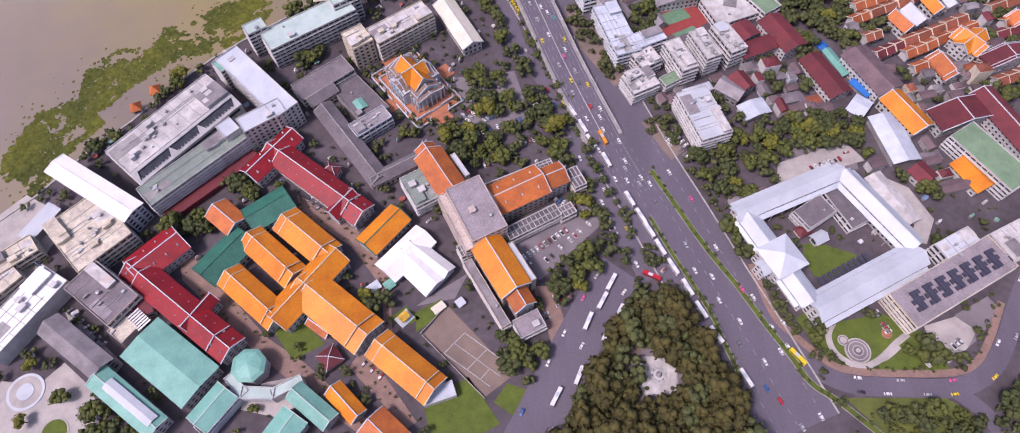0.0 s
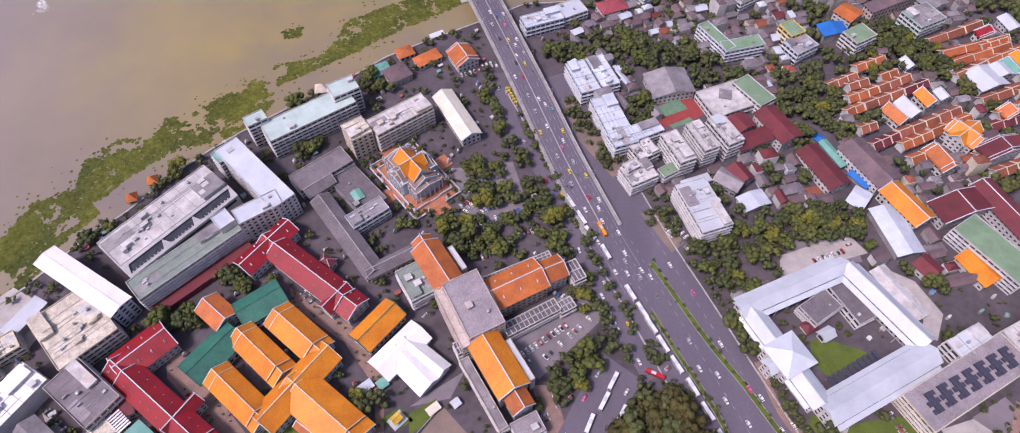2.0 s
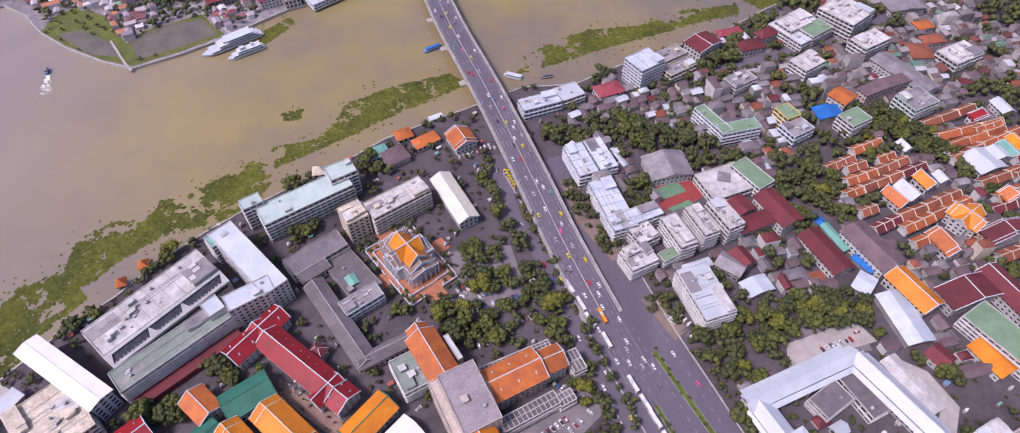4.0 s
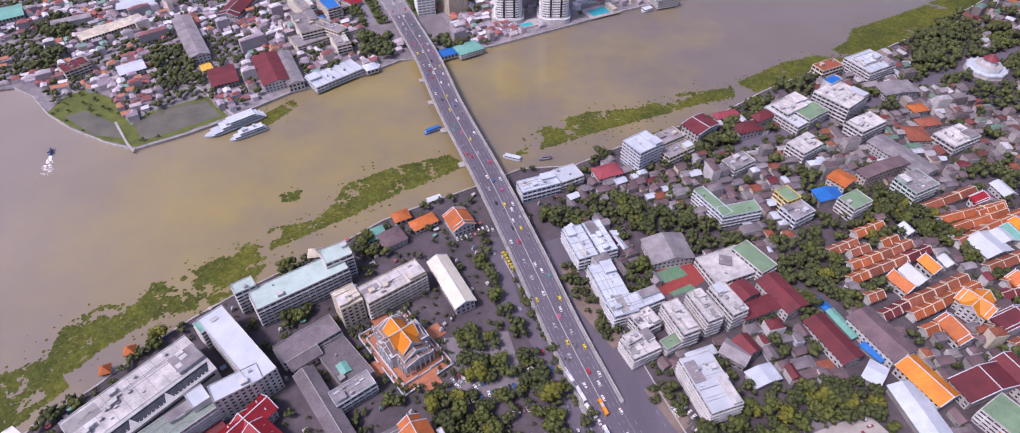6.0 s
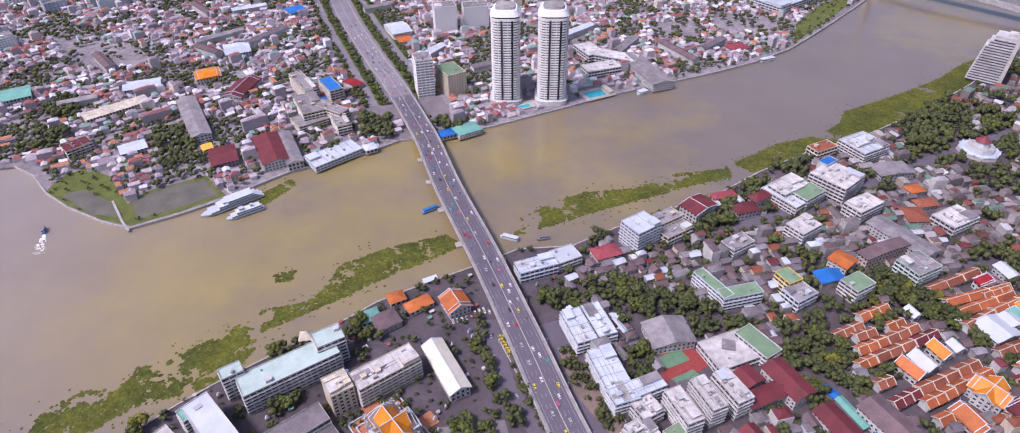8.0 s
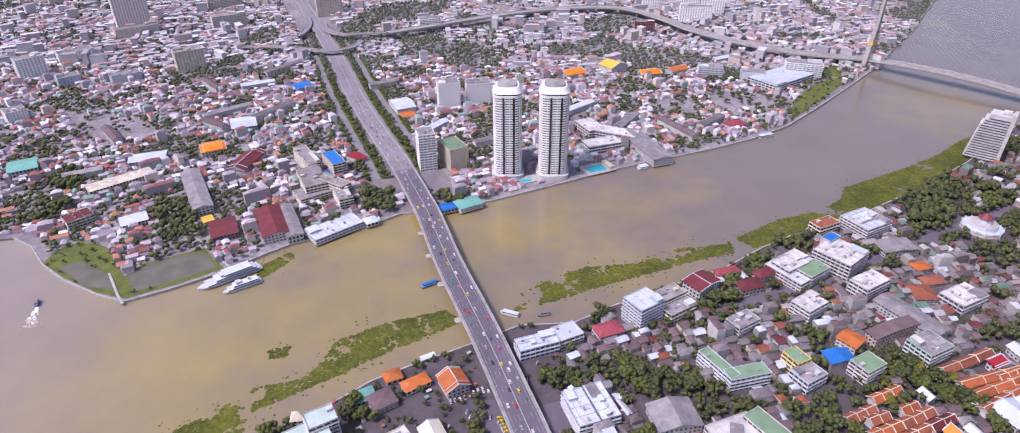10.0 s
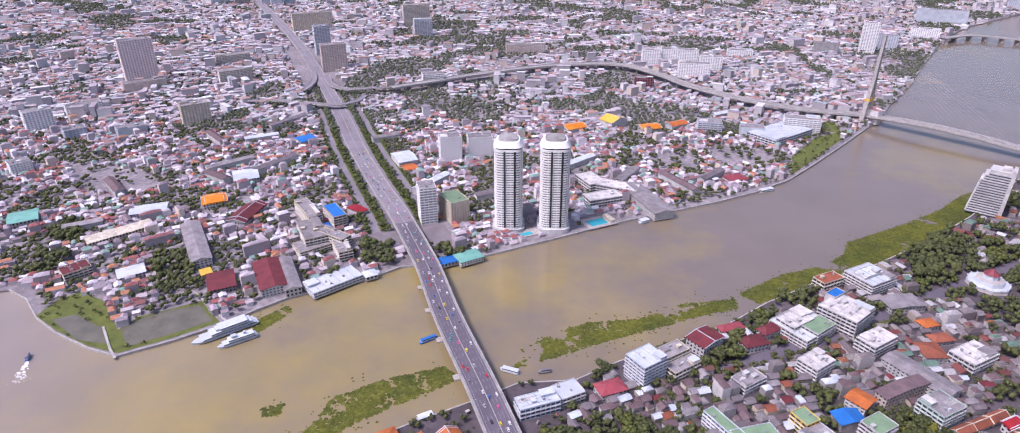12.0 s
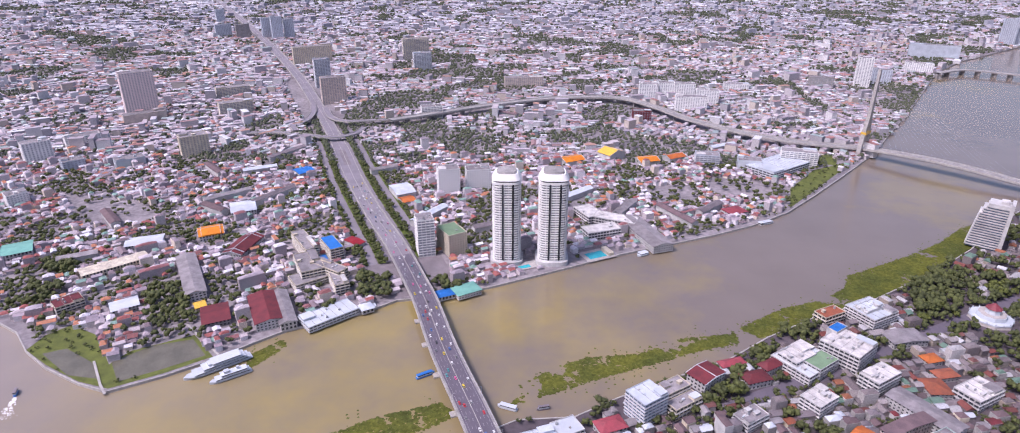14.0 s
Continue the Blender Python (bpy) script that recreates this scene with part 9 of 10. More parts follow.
def on_road(x, y, m=2.0):
    if y < 460:
        return near_line(x, y, MAIN, 22 + m) or near_line(x, y, SIDE, 13 + m) or near_line(x, y, EAST, 10 + m) or near_line(x, y, SERV, 6 + m) or near_line(x, y, DECK2, 14 + m)
    return near_line(x, y, DECK2, (14 if y < 680 or y > 1500 else 44) + m) or (y < 900 and near_line(x, y, STREET, 6 + m))


def grove(poly, step, size, kinds, bare=0.1, kerbside=False):
    xs, ys = [p[0] for p in poly], [p[1] for p in poly]
    y = min(ys)
    while y < max(ys):
        x = min(xs)
        while x < max(xs):
            px, py = x + rt.uniform(-0.4, 0.4) * step, y + rt.uniform(-0.4, 0.4) * step
            if inside(px, py, poly) and rt.random() > bare and free(px, py, 1.0) and not any(inside(px, py, g) for g in PALE) and (kerbside or not on_road(px, py, 1)) and not wet(px, py):
                TREE_AT.append((px, py, size * rt.uniform(0.65, 1.3), rt.choice(kinds)))
            x += step
        y += step


# monument in the triangular park keeps its paved circle clear
foot(MON[0], MON[1], 26, 25, 0)
grove(PARK, 8.0, 1.7, (6,), 0.0)
for p in GROVES_NEAR:
    grove(p, 7.5, 1.15, (0, 1, 2, 3, 5, 4), 0.12)
for p in GROVES_TEMPLE:
    grove(p, 6.5, 0.95, (0, 4, 2, 5, 4), 0.12)
for p in GROVES_MID:
    grove(p, 8, 1.2, (0, 1, 2, 3, 5, 3), 0.1)
TREE_AT += [(-273.8, 13.1, 1.1, 0), (-300.5, 37.4, 1.0, 2), (-255.8, 2.3, 1.2, 5), (-292, -1, 0.9, 4), (-251, -6.4, 1.1, 2), (-218.7, 12.5, 0.6, 4), (-160.4, 5.5, 0.7, 2), (-139.7, 42.6, 0.7, 4), (-234.3, 128.2, 1.2, 3), (-214, 122.2, 1.1, 1), (236, 39, 1.9, 1), (251, 33, 1.3, 2), (262, 108, 1.3, 1), (183, 58, 0.9, 0), (206, 62, 0.9, 5)]
LONE = len(TREE_AT)
BOULTREES = []
for a, b in zip(DECKLINE, DECKLINE[1:]):
    a, b = Vector(a), Vector(b)
    if a.y < 720 or a.y > 1360:
        continue
    nr = Vector((-(b - a).y, (b - a).x, 0)).normalized()
    n = max(1, int((b - a).length / 7))
    for k in range(n):
        for off in (-45, -27.5, -22.5, 22.5, 27.5, 45):
            q = a.lerp(b, k / n) + nr * (off + rt.uniform(-2, 2))
            if rt.random() < 0.9 and free(q.x, q.y, 1):
                BOULTREES.append((q.x, q.y, rt.uniform(0.7, 1.15), rt.randrange(4)))
FARTREES = list(BOULTREES)
for p in GROVES_FAR:
    k = len(TREE_AT)
    close = min(q[1] for q in p) < 800
    grove(p, 8 if close else 10, 1.35 if close else 1.05, (0, 1, 3), 0.15 if close else 0.7)
    FARTREES += TREE_AT[k:]
    del TREE_AT[k:]
for i, (x, y, s, k) in enumerate(TREE_AT):
    if i % 3 == 0 or i < 300 and i % 2 == 0 or LONE < 420:
        o = copy_thing(KINDS[k], pose(x, y, 0.05, 0, 0, rt.uniform(0, 360)))
        o.scale = (s, s, s * rt.uniform(0.85, 1.15))
    else:
        FARTREES.append((x, y, s, k))


# planted medians, street edges, and small trees in the gaps between the halls
rs_ = random.Random(17)


def along(line, off, gap, size, keep=0.8):
    for a, b in zip(line, line[1:]):
        a, b = Vector((*a[:2], 0)), Vector((*b[:2], 0))
        nr = Vector((-(b - a).y, (b - a).x, 0)).normalized()
        n = max(1, int((b - a).length / gap))
        for k in range(n):
            q = a.lerp(b, k / n) + nr * (off + rs_.uniform(-1, 1)) + Vector((rs_.uniform(-1.5, 1.5), rs_.uniform(-1.5, 1.5), 0))
            if rs_.random() < keep and free(q.x, q.y, 1.0) and not wet(q.x, q.y):
                FARTREES.append((q.x, q.y, size * rs_.uniform(0.6, 1.3), rs_.randrange(4)))


along(smooth_line(MEDIAN_R), 0, 4, 0.28, 0.9)
along(smooth_line(MEDIAN_L), 0, 5, 0.36, 0.9)
along([p for p in MAIN if p[1] < 330], 25.5, 8, 0.75, 0.75)
along([p for p in MAIN if p[1] < 300], -35, 8, 0.9, 0.75)
along(SERV, -9.5, 8, 0.9, 0.7)
along(SERV, 9.5, 9, 0.8, 0.6)
for g in VERGES:
    k = len(TREE_AT)
    grove(g, 6.5, 0.8, (0, 1, 3), 0.15, True)
    FARTREES += TREE_AT[k:]
    del TREE_AT[k:]
along(SIDE, 17, 8, 0.85, 0.6)
along(KERBLINE[18:], 5.6, 3.2, 0.3, 0.9)
along(KERBLINE[:20], 6.5, 6, 0.6, 0.8)
along(STREET, 9, 7, 1.0, 0.8)
along(STREET, -9, 7, 1.0, 0.75)
along(NEAR_BANK[13:], -8, 8, 1.0, 0.6)
along(STREET, 17, 11, 0.9, 0.5)
along(STREET, -18, 12, 0.9, 0.5)
for g in LANES[:2]:
    along(g + g[:1], -2.2, 4.5, 0.22, 0.7)
along(NEAR_BANK, -5, 9, 0.7, 0.35)
along(FAR_BANK[12:], 7, 11, 0.75, 0.4)
open_ground = LAWNS + YARDS + EARTH + COURTS + LANES + PALE + [PARK]
for dx, dy in [(s * px, t * py) for s in (-1, 1) for t in (-1, 1) for px, py in ((28, 11), (28, 17), (20, 18.5), (34, 9), (36, 15), (33, 22), (22, 24), (10, 23), (41, 3))]:
    ca, sa = math.cos(UBO[2]), math.sin(UBO[2])
    FARTREES.append((UBO[0] + ca * dx - sa * dy, UBO[1] + sa * dx + ca * dy, rs_.uniform(0.35, 0.75), rs_.randrange(4)))
for g in SPIT:
    grove(g, 9, 0.5, (0, 1), 0.62)
FARTREES += [q for q in TREE_AT[LONE:] if not any(inside(q[0], q[1], g) for g in PONDS)]
del TREE_AT[LONE:]
STALLS = []
y = -60.0
while y < 420:
    x = -430.0
    while x < 420:
        px, py = x + rs_.uniform(-3, 3), y + rs_.uniform(-3, 3)
        x += 7.5
        roll = rs_.random()
        if (px > 45 and py > 150) or 0.48 < roll < 0.86:
            continue
        if free(px, py, 2.2) and not on_road(px, py, 3) and not wet(px, py) and not any(inside(px, py, g) for g in open_ground):
            if roll < 0.48:
                FARTREES.append((px, py, rs_.choice((0.25, 0.35, 0.45, 0.6, 0.85)), rs_.randrange(4)))
            else:
                STALLS.append((px, py, rs_.uniform(1.6, 3.8), rs_.uniform(1.4, 2.6), rs_.uniform(1.8, 3.0), rs_.uniform(0.2, 0.6), 0.66 + rs_.uniform(-0.1, 0.1)))
    y += 7.5


# ---- small houses ----
def house_geo(x, y, w, d, h, rise, a, walls, roofs):
    c, s = math.cos(a), math.sin(a)
    def tr(p):
        return (x + c * p[0] - s * p[1], y + s * p[0] + c * p[1], p[2])
    k = len(walls[0])
    W, D = w / 2, d / 2
    walls[0].extend(tr(p) for p in ((-W, -D, 0), (W, -D, 0), (W, D, 0), (-W, D, 0), (-W, -D, h), (W, -D, h), (W, D, h), (-W, D, h)))
    walls[1].extend(tuple(k + i for i in q) for q in BOXFACES[1:])
    k = len(roofs[0])
    if rise > 0.4:
        o = 0.5
        roofs[0].extend(tr(p) for p in ((-W - o, -D - o, h - 0.2), (W + o, -D - o, h - 0.2), (W + o, 0, h + rise), (-W - o, 0, h + rise), (W + o, D + o, h - 0.2), (-W - o, D + o, h - 0.2)))
        roofs[1].extend(tuple(k + i for i in q) for q in ((0, 1, 2, 3), (3, 2, 4, 5), (0, 3, 5), (1, 4, 2)))
    else:
        roofs[0].extend(tr(p) for p in ((-W + 0.2, -D + 0.2, h + 0.25), (W - 0.2, -D + 0.2, h + 0.25), (W - 0.2, D - 0.2, h + 0.25), (-W + 0.2, D - 0.2, h + 0.25), (-W * 0.3, -D * 0.4, h + 2.2), (W * 0.3, -D * 0.4, h + 2.2), (W * 0.3, D * 0.4, h + 2.2), (-W * 0.3, D * 0.4, h + 2.2)))
        roofs[1].extend(tuple(k + i for i in q) for q in ((0, 1, 2, 3), (4, 5, 6, 7), (0, 1, 5, 4), (1, 2, 6, 5), (2, 3, 7, 6), (3, 0, 4, 7)))


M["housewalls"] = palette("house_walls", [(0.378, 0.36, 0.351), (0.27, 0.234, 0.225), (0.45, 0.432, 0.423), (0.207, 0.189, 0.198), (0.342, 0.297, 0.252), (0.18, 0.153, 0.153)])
# far, deep and mid palettes have distance haze painted into their colours
M["farwalls"] = palette("haze_pale_city_walls", [(0.527, 0.52, 0.532), (0.443, 0.42, 0.432), (0.582, 0.575, 0.583), (0.37, 0.356, 0.383), (0.481, 0.429, 0.383), (0.323, 0.31, 0.333)])
M["deepwalls"] = palette("haze_grey_city_walls", [(0.363, 0.372, 0.418), (0.288, 0.288, 0.334), (0.409, 0.419, 0.459), (0.251, 0.251, 0.284), (0.335, 0.316, 0.318)])
M["farroofs"] = palette("haze_pale_city_roofs", [(0.338, 0.295, 0.323), (0.428, 0.38, 0.42), (0.248, 0.21, 0.235), (0.532, 0.541, 0.57), (0.318, 0.162, 0.148), (0.378, 0.333, 0.376), (0.449, 0.441, 0.471), (0.357, 0.218, 0.175), (0.308, 0.266, 0.297), (0.569, 0.588, 0.612), (0.268, 0.323, 0.323), (0.397, 0.352, 0.393), (0.348, 0.305, 0.35), (0.447, 0.4, 0.42), (0.298, 0.19, 0.192)])
M["deeproofs"] = palette("haze_grey_city_roofs", [(0.313, 0.302, 0.352), (0.4, 0.389, 0.428), (0.248, 0.238, 0.275), (0.497, 0.508, 0.551), (0.302, 0.216, 0.218), (0.346, 0.335, 0.38), (0.432, 0.421, 0.465), (0.313, 0.238, 0.238), (0.292, 0.281, 0.323), (0.551, 0.562, 0.598)])
M["midwalls"] = palette("haze_lit_town_walls", [(0.643, 0.614, 0.635), (0.51, 0.46, 0.465), (0.709, 0.679, 0.703), (0.399, 0.373, 0.397), (0.598, 0.527, 0.454), (0.333, 0.296, 0.318)])
M["midroofs"] = palette("haze_lit_town_roofs", [(0.276, 0.216, 0.251), (0.376, 0.335, 0.377), (0.199, 0.151, 0.17), (0.574, 0.551, 0.604), (0.287, 0.097, 0.091), (0.21, 0.086, 0.085), (0.331, 0.281, 0.319), (0.486, 0.432, 0.467), (0.397, 0.173, 0.102), (0.242, 0.205, 0.239), (0.641, 0.637, 0.68), (0.187, 0.302, 0.262), (0.353, 0.302, 0.342), (0.276, 0.238, 0.274), (0.42, 0.367, 0.388), (0.242, 0.108, 0.114)])
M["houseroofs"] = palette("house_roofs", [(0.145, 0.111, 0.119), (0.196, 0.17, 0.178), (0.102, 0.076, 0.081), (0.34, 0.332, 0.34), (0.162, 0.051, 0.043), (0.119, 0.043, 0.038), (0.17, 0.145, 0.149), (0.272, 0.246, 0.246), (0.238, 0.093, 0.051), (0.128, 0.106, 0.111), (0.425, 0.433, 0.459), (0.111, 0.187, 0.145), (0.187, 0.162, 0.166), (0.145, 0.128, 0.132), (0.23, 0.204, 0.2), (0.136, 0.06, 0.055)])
rh = random.Random(11)
M["awnings"] = palette("awning_sheets", [(0.58, 0.58, 0.60), (0.46, 0.44, 0.42), (0.66, 0.66, 0.68), (0.16, 0.26, 0.42), (0.36, 0.10, 0.08), (0.34, 0.32, 0.31), (0.15, 0.32, 0.27), (0.52, 0.50, 0.46)])
sv, sr = ([], []), ([], [])
for q in STALLS:
    house_geo(*q, sv, sr)
tagged(part("stalls", sv, M["housewalls"]), "small kiosks and stalls standing between the buildings", "stalls", kind="stuff")
tagged(part("stall_roofs", sr, M["awnings"]), "small sheet awnings over the kiosks", "stalls", kind="stuff")
zones = {}
green = GROVES_NEAR + GROVES_MID + GROVES_FAR
GARDENS = LAWNS + YARDS + EARTH + PONDS + COURTS + LANES + PALE + SPIT
boxes = [(min(p[0] for p in g), max(p[0] for p in g), min(p[1] for p in g), max(p[1] for p in g), g) for g in green + [PARK] + GARDENS]


def in_green(x, y):
    return any(a - 3 < x < b + 3 and c - 3 < y < d + 3 and inside(x, y, g) for a, b, c, d, g in boxes)


singles = 0
PAL = [("white", "mauve"), ("concrete", "darkroof"), ("concrete", "mauve"), ("cream", "brickrust"), ("white", "greyroof"), ("concrete", "mauve"), ("bluewhite", "darkroof"), ("concrete", "mauve"), ("concrete", "greyroof"), ("cream", "mauve"), ("white", "maroon"), ("concrete", "darkroof"), ("concrete", "bluewhite")]


def scatter(y0, y1, step, near):
    global singles
    y = y0
    while y < y1:
        lim = 0.84 * y + 160
        x = -lim
        while x < lim:
            px, py = x + rh.uniform(-0.25, 0.25) * step, y + rh.uniform(-0.25, 0.25) * step
            x += step * rh.uniform(0.85, 1.2)
            if near:
                if not inside(px, py, NEAR_LAND) or px < 40 or py < (92 if px > 250 else 140):
                    continue
            elif not inside(px, py, FAR_LAND):
                continue
            if near and (wet(px - 9, py + 9) or wet(px, py + 9)):
                continue
            if not near and py < 1400 and (wet(px + 8, py - 8) or wet(px - 8, py - 8)):
                continue
            if near and px > 650 and py < 250:
                continue
            if on_road(px, py, step * 0.45) or near_line(px, py, CB_BACK, 15) or in_green(px, py) or not free(px, py, step * 0.36):
                continue
            nz = noise.noise((px * 0.004, py * 0.004, 3.0))
            n2 = noise.noise((px * 0.013, py * 0.013, 7.0))
            if n2 > (0.27 if near else 0.08 if px < -280 and py < 900 else 0.2) or nz > 0.36 or rh.random() < (0.15 if near else 0.2):
                if rh.random() < 0.85:
                    FARTREES.append((px, py, rh.uniform(0.8, 1.4) * (1.25 if near else 1.0) * (step / 11) ** 0.8, rh.randrange(4)))
                continue
            a = 0.5 + 0.9 * noise.noise((px * 0.0016, py * 0.0016, 1.0)) + rh.choice((0, 0, math.pi / 2)) + rh.uniform(-0.06, 0.06)
            w, d = step * rh.uniform(0.7, 1.15), step * rh.uniform(0.55, 0.85)
            h = rh.choice((4, 5.5, 7, 7.5, 9, 10.5, 6.5))
            if rh.random() < 0.045:
                h, w, d = rh.uniform(13, 24), w * 1.5, d * 1.2
            if rh.random() < 0.05:
                w *= 2.2
            h *= 0.7
            rise = 0 if h > 9 or rh.random() < 0.3 else d * rh.uniform(0.16, 0.32)
            if near and rh.random() < 0.55:
                FARTREES.append((px + rh.uniform(-0.6, 0.6) * step, py - 0.62 * step, rh.uniform(0.35, 0.75), rh.randrange(4)))
            if near and singles < 270 and py < 620:
                singles += 1
                wl, rf = rh.choice(PAL)
                e = thing("house", "small city house with a " + {"mauve": "mauve brown tiled", "brickrust": "faded brick red", "greyroof": "grey cement", "maroon": "dark red", "darkroof": "dark grey", "bluewhite": "pale sheet", "teal": "green sheet"}[rf] + " roof", "house", px, py, group="small houses")
                wv, rv = ([], []), ([], [])
                house_geo(0, 0, w, d, h, rise, a, wv, rv)
                part("wall", wv, M[wl], e), part("roof", rv, M[rf], e)
                continue
            z = zones.setdefault((int(py // 700), near), (([], []), ([], [])))
            house_geo(px, py, w, d, h, rise, a, *z)
        y += step


scatter(92, 900, 9.5, True)
scatter(900, 2000, 14, True)
scatter(480, 1150, 9.5, False)


def lattice(x, y, scale, seed):
    """Smooth noise from 0 to 1 over arrays of points."""
    g = np.random.RandomState(seed).rand(256, 256)
    u, v = x * scale, y * scale
    i, j = np.floor(u).astype(int), np.floor(v).astype(int)
    a, b = u - i, v - j
    a, b = a * a * (3 - 2 * a), b * b * (3 - 2 * b)
    return g[i % 256, j % 256] * (1 - a) * (1 - b) + g[(i + 1) % 256, j % 256] * a * (1 - b) + g[i % 256, (j + 1) % 256] * (1 - a) * b + g[(i + 1) % 256, (j + 1) % 256] * a * b


def inside_many(x, y, poly):
    r = np.zeros(len(x), bool)
    for (xi, yi), (xj, yj) in zip(poly, poly[-1:] + poly[:-1]):
        if yi != yj:
            r ^= ((yi > y) != (yj > y)) & (x < (xj - xi) * (y - yi) / (yj - yi) + xi)
    return r


def far_from(x, y, line, d):
    ok = np.ones(len(x), bool)
    for a, b in zip(line, line[1:]):
        ux, uy = b[0] - a[0], b[1] - a[1]
        k = np.clip(((x - a[0]) * ux + (y - a[1]) * uy) / (ux * ux + uy * uy + 1e-9), 0, 1)
        ok &= (x - a[0] - k * ux) ** 2 + (y - a[1] - k * uy) ** 2 > d * d
    return ok


def scatter_far(y0, y1, step, land, seed):
    """Dense quarters of small houses, thinned by gardens and streets."""
    rs = np.random.RandomState(seed)
    lim = 0.86 * y1 + 160
    gx, gy = np.meshgrid(np.arange(-lim, lim, step), np.arange(y0, y1, step))
    x, y = gx.ravel() + rs.uniform(-0.3, 0.3, gx.size) * step, gy.ravel() + rs.uniform(-0.3, 0.3, gx.size) * step
    k = (np.abs(x) < 0.86 * y + 160) & inside_many(x, y, land) & inside_many(x - 10, y - 10, land) & far_from(x, y, DECK2, 22 if y0 > 1500 else 46) & far_from(x, y, CB_BACK, 18)
    x, y = x[k], y[k]
    k = np.array([free(a, b, step * 0.4) for a, b in zip(x, y)])
    x, y = x[k], y[k]
    for g in GROVES_FAR + SPIT:
        k = ~inside_many(x, y, g) | (rs.rand(len(x)) < (0.7 if y0 > 1000 else 0.3))
        x, y = x[k], y[k]
    n2, nz, st = lattice(x, y, 1 / 90, seed), lattice(x, y, 1 / 260, seed + 1), lattice(x * 0.8 + y * 0.6, y * 0.8 - x * 0.6, 1 / 55, 77)
    tree = (n2 * 0.6 + nz * 0.4 > 0.63) | (rs.rand(len(x)) < 0.15)
    for a, b in zip(x[tree], y[tree]):
        if rs.rand() < 0.8:
            FARTREES.append((a, b, rs.uniform(0.7, 1.3) * (step / 11) ** 0.75, rs.randint(4)))
    k = ~tree & (np.abs(st - 0.5) > 0.025)
    x, y = x[k], y[k]
    n = len(x)
    ang = 0.5 + 1.6 * (lattice(x, y, 1 / 420, 9) - 0.5) + (rs.rand(n) < 0.35) * math.pi / 2
    W, D, h = step * rs.uniform(0.36, 0.66, n), step * rs.uniform(0.28, 0.45, n), 0.75 * rs.choice([4, 5, 6.5, 7.5, 9, 10.5, 12], n) * rs.uniform(0.9, 1.1, n)
    big = rs.rand(n) < 0.03
    h, W, D = np.where(big, rs.uniform(12, 26, n), h), np.where(rs.rand(n) < 0.2, W * 2.4, np.where(big, W * 1.7, W)), np.where(big, D * 1.4, D)
    c, s = np.cos(ang), np.sin(ang)
    def turn(px, py, pz):
        return np.stack([x + c * px - s * py, y + s * px + c * py, pz], 1)
    z = np.zeros(n)
    box_ = np.stack([turn(i * W, j * D, q) for q in (z, h) for i, j in ((-1, -1), (1, -1), (1, 1), (-1, 1))], 1).reshape(-1, 3)
    wf = (np.arange(n)[:, None, None] * 8 + np.array(BOXFACES[1:])[None]).reshape(-1, 4)
    rise = np.where((h > 11) | (rs.rand(n) < 0.3), 0.3, D * rs.uniform(0.35, 0.6, n))
    o = 0.5
    rf_ = np.stack([turn(-W - o, -D - o, h), turn(W + o, -D - o, h), turn(W + o, z, h + rise), turn(-W - o, z, h + rise), turn(W + o, D + o, h), turn(-W - o, D + o, h)], 1).reshape(-1, 3)
    base_ = np.arange(n)[:, None, None] * 6
    q4, t3 = (base_ + np.array([(0, 1, 2, 3), (3, 2, 4, 5)])[None]).reshape(-1, 4), (base_ + np.array([(0, 3, 5), (1, 4, 2)])[None]).reshape(-1, 3)
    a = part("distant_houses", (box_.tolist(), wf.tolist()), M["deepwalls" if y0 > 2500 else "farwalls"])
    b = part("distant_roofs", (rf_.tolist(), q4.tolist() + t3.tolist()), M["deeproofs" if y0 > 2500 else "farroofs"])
    tagged(a, "dense low city houses with haze-paled walls", "houses", kind="stuff")
    tagged(b, "dense low roofs in mauve, grey and rust", "houses", kind="stuff")


scatter_far(1150, 1800, 11, FAR_LAND, 31)
scatter_far(1800, 2700, 14, FAR_LAND, 32)
scatter_far(2700, 3700, 18, FAR_LAND, 33)
scatter_far(3700, 4900, 25, FAR_LAND, 34)
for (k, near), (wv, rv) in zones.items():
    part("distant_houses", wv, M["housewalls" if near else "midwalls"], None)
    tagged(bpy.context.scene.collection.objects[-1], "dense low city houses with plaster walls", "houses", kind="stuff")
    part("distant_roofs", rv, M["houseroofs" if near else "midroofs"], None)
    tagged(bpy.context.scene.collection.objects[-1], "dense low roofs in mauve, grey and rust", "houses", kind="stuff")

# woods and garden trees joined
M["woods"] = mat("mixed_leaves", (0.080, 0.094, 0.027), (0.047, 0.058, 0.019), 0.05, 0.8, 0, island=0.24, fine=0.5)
# haze painted into the leaf colour of the farthest trees
M["farwoods"] = mat("haze_pale_leaves", (0.085, 0.100, 0.058), (0.058, 0.070, 0.042), 0.02, 0.85, 0, island=0.2, fine=0.3)
crowns = [[crown_mesh(40 + i, 5.0, 8.5, lv, count=cn, seg=sg) for i in range(4)] for lv, cn, sg in ((60, 10, 6), (20, 5, 5), (6, 3, 4))]
batches = {}
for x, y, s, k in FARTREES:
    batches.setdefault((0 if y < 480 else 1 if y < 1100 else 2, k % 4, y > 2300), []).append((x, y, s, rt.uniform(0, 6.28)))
joined = {}
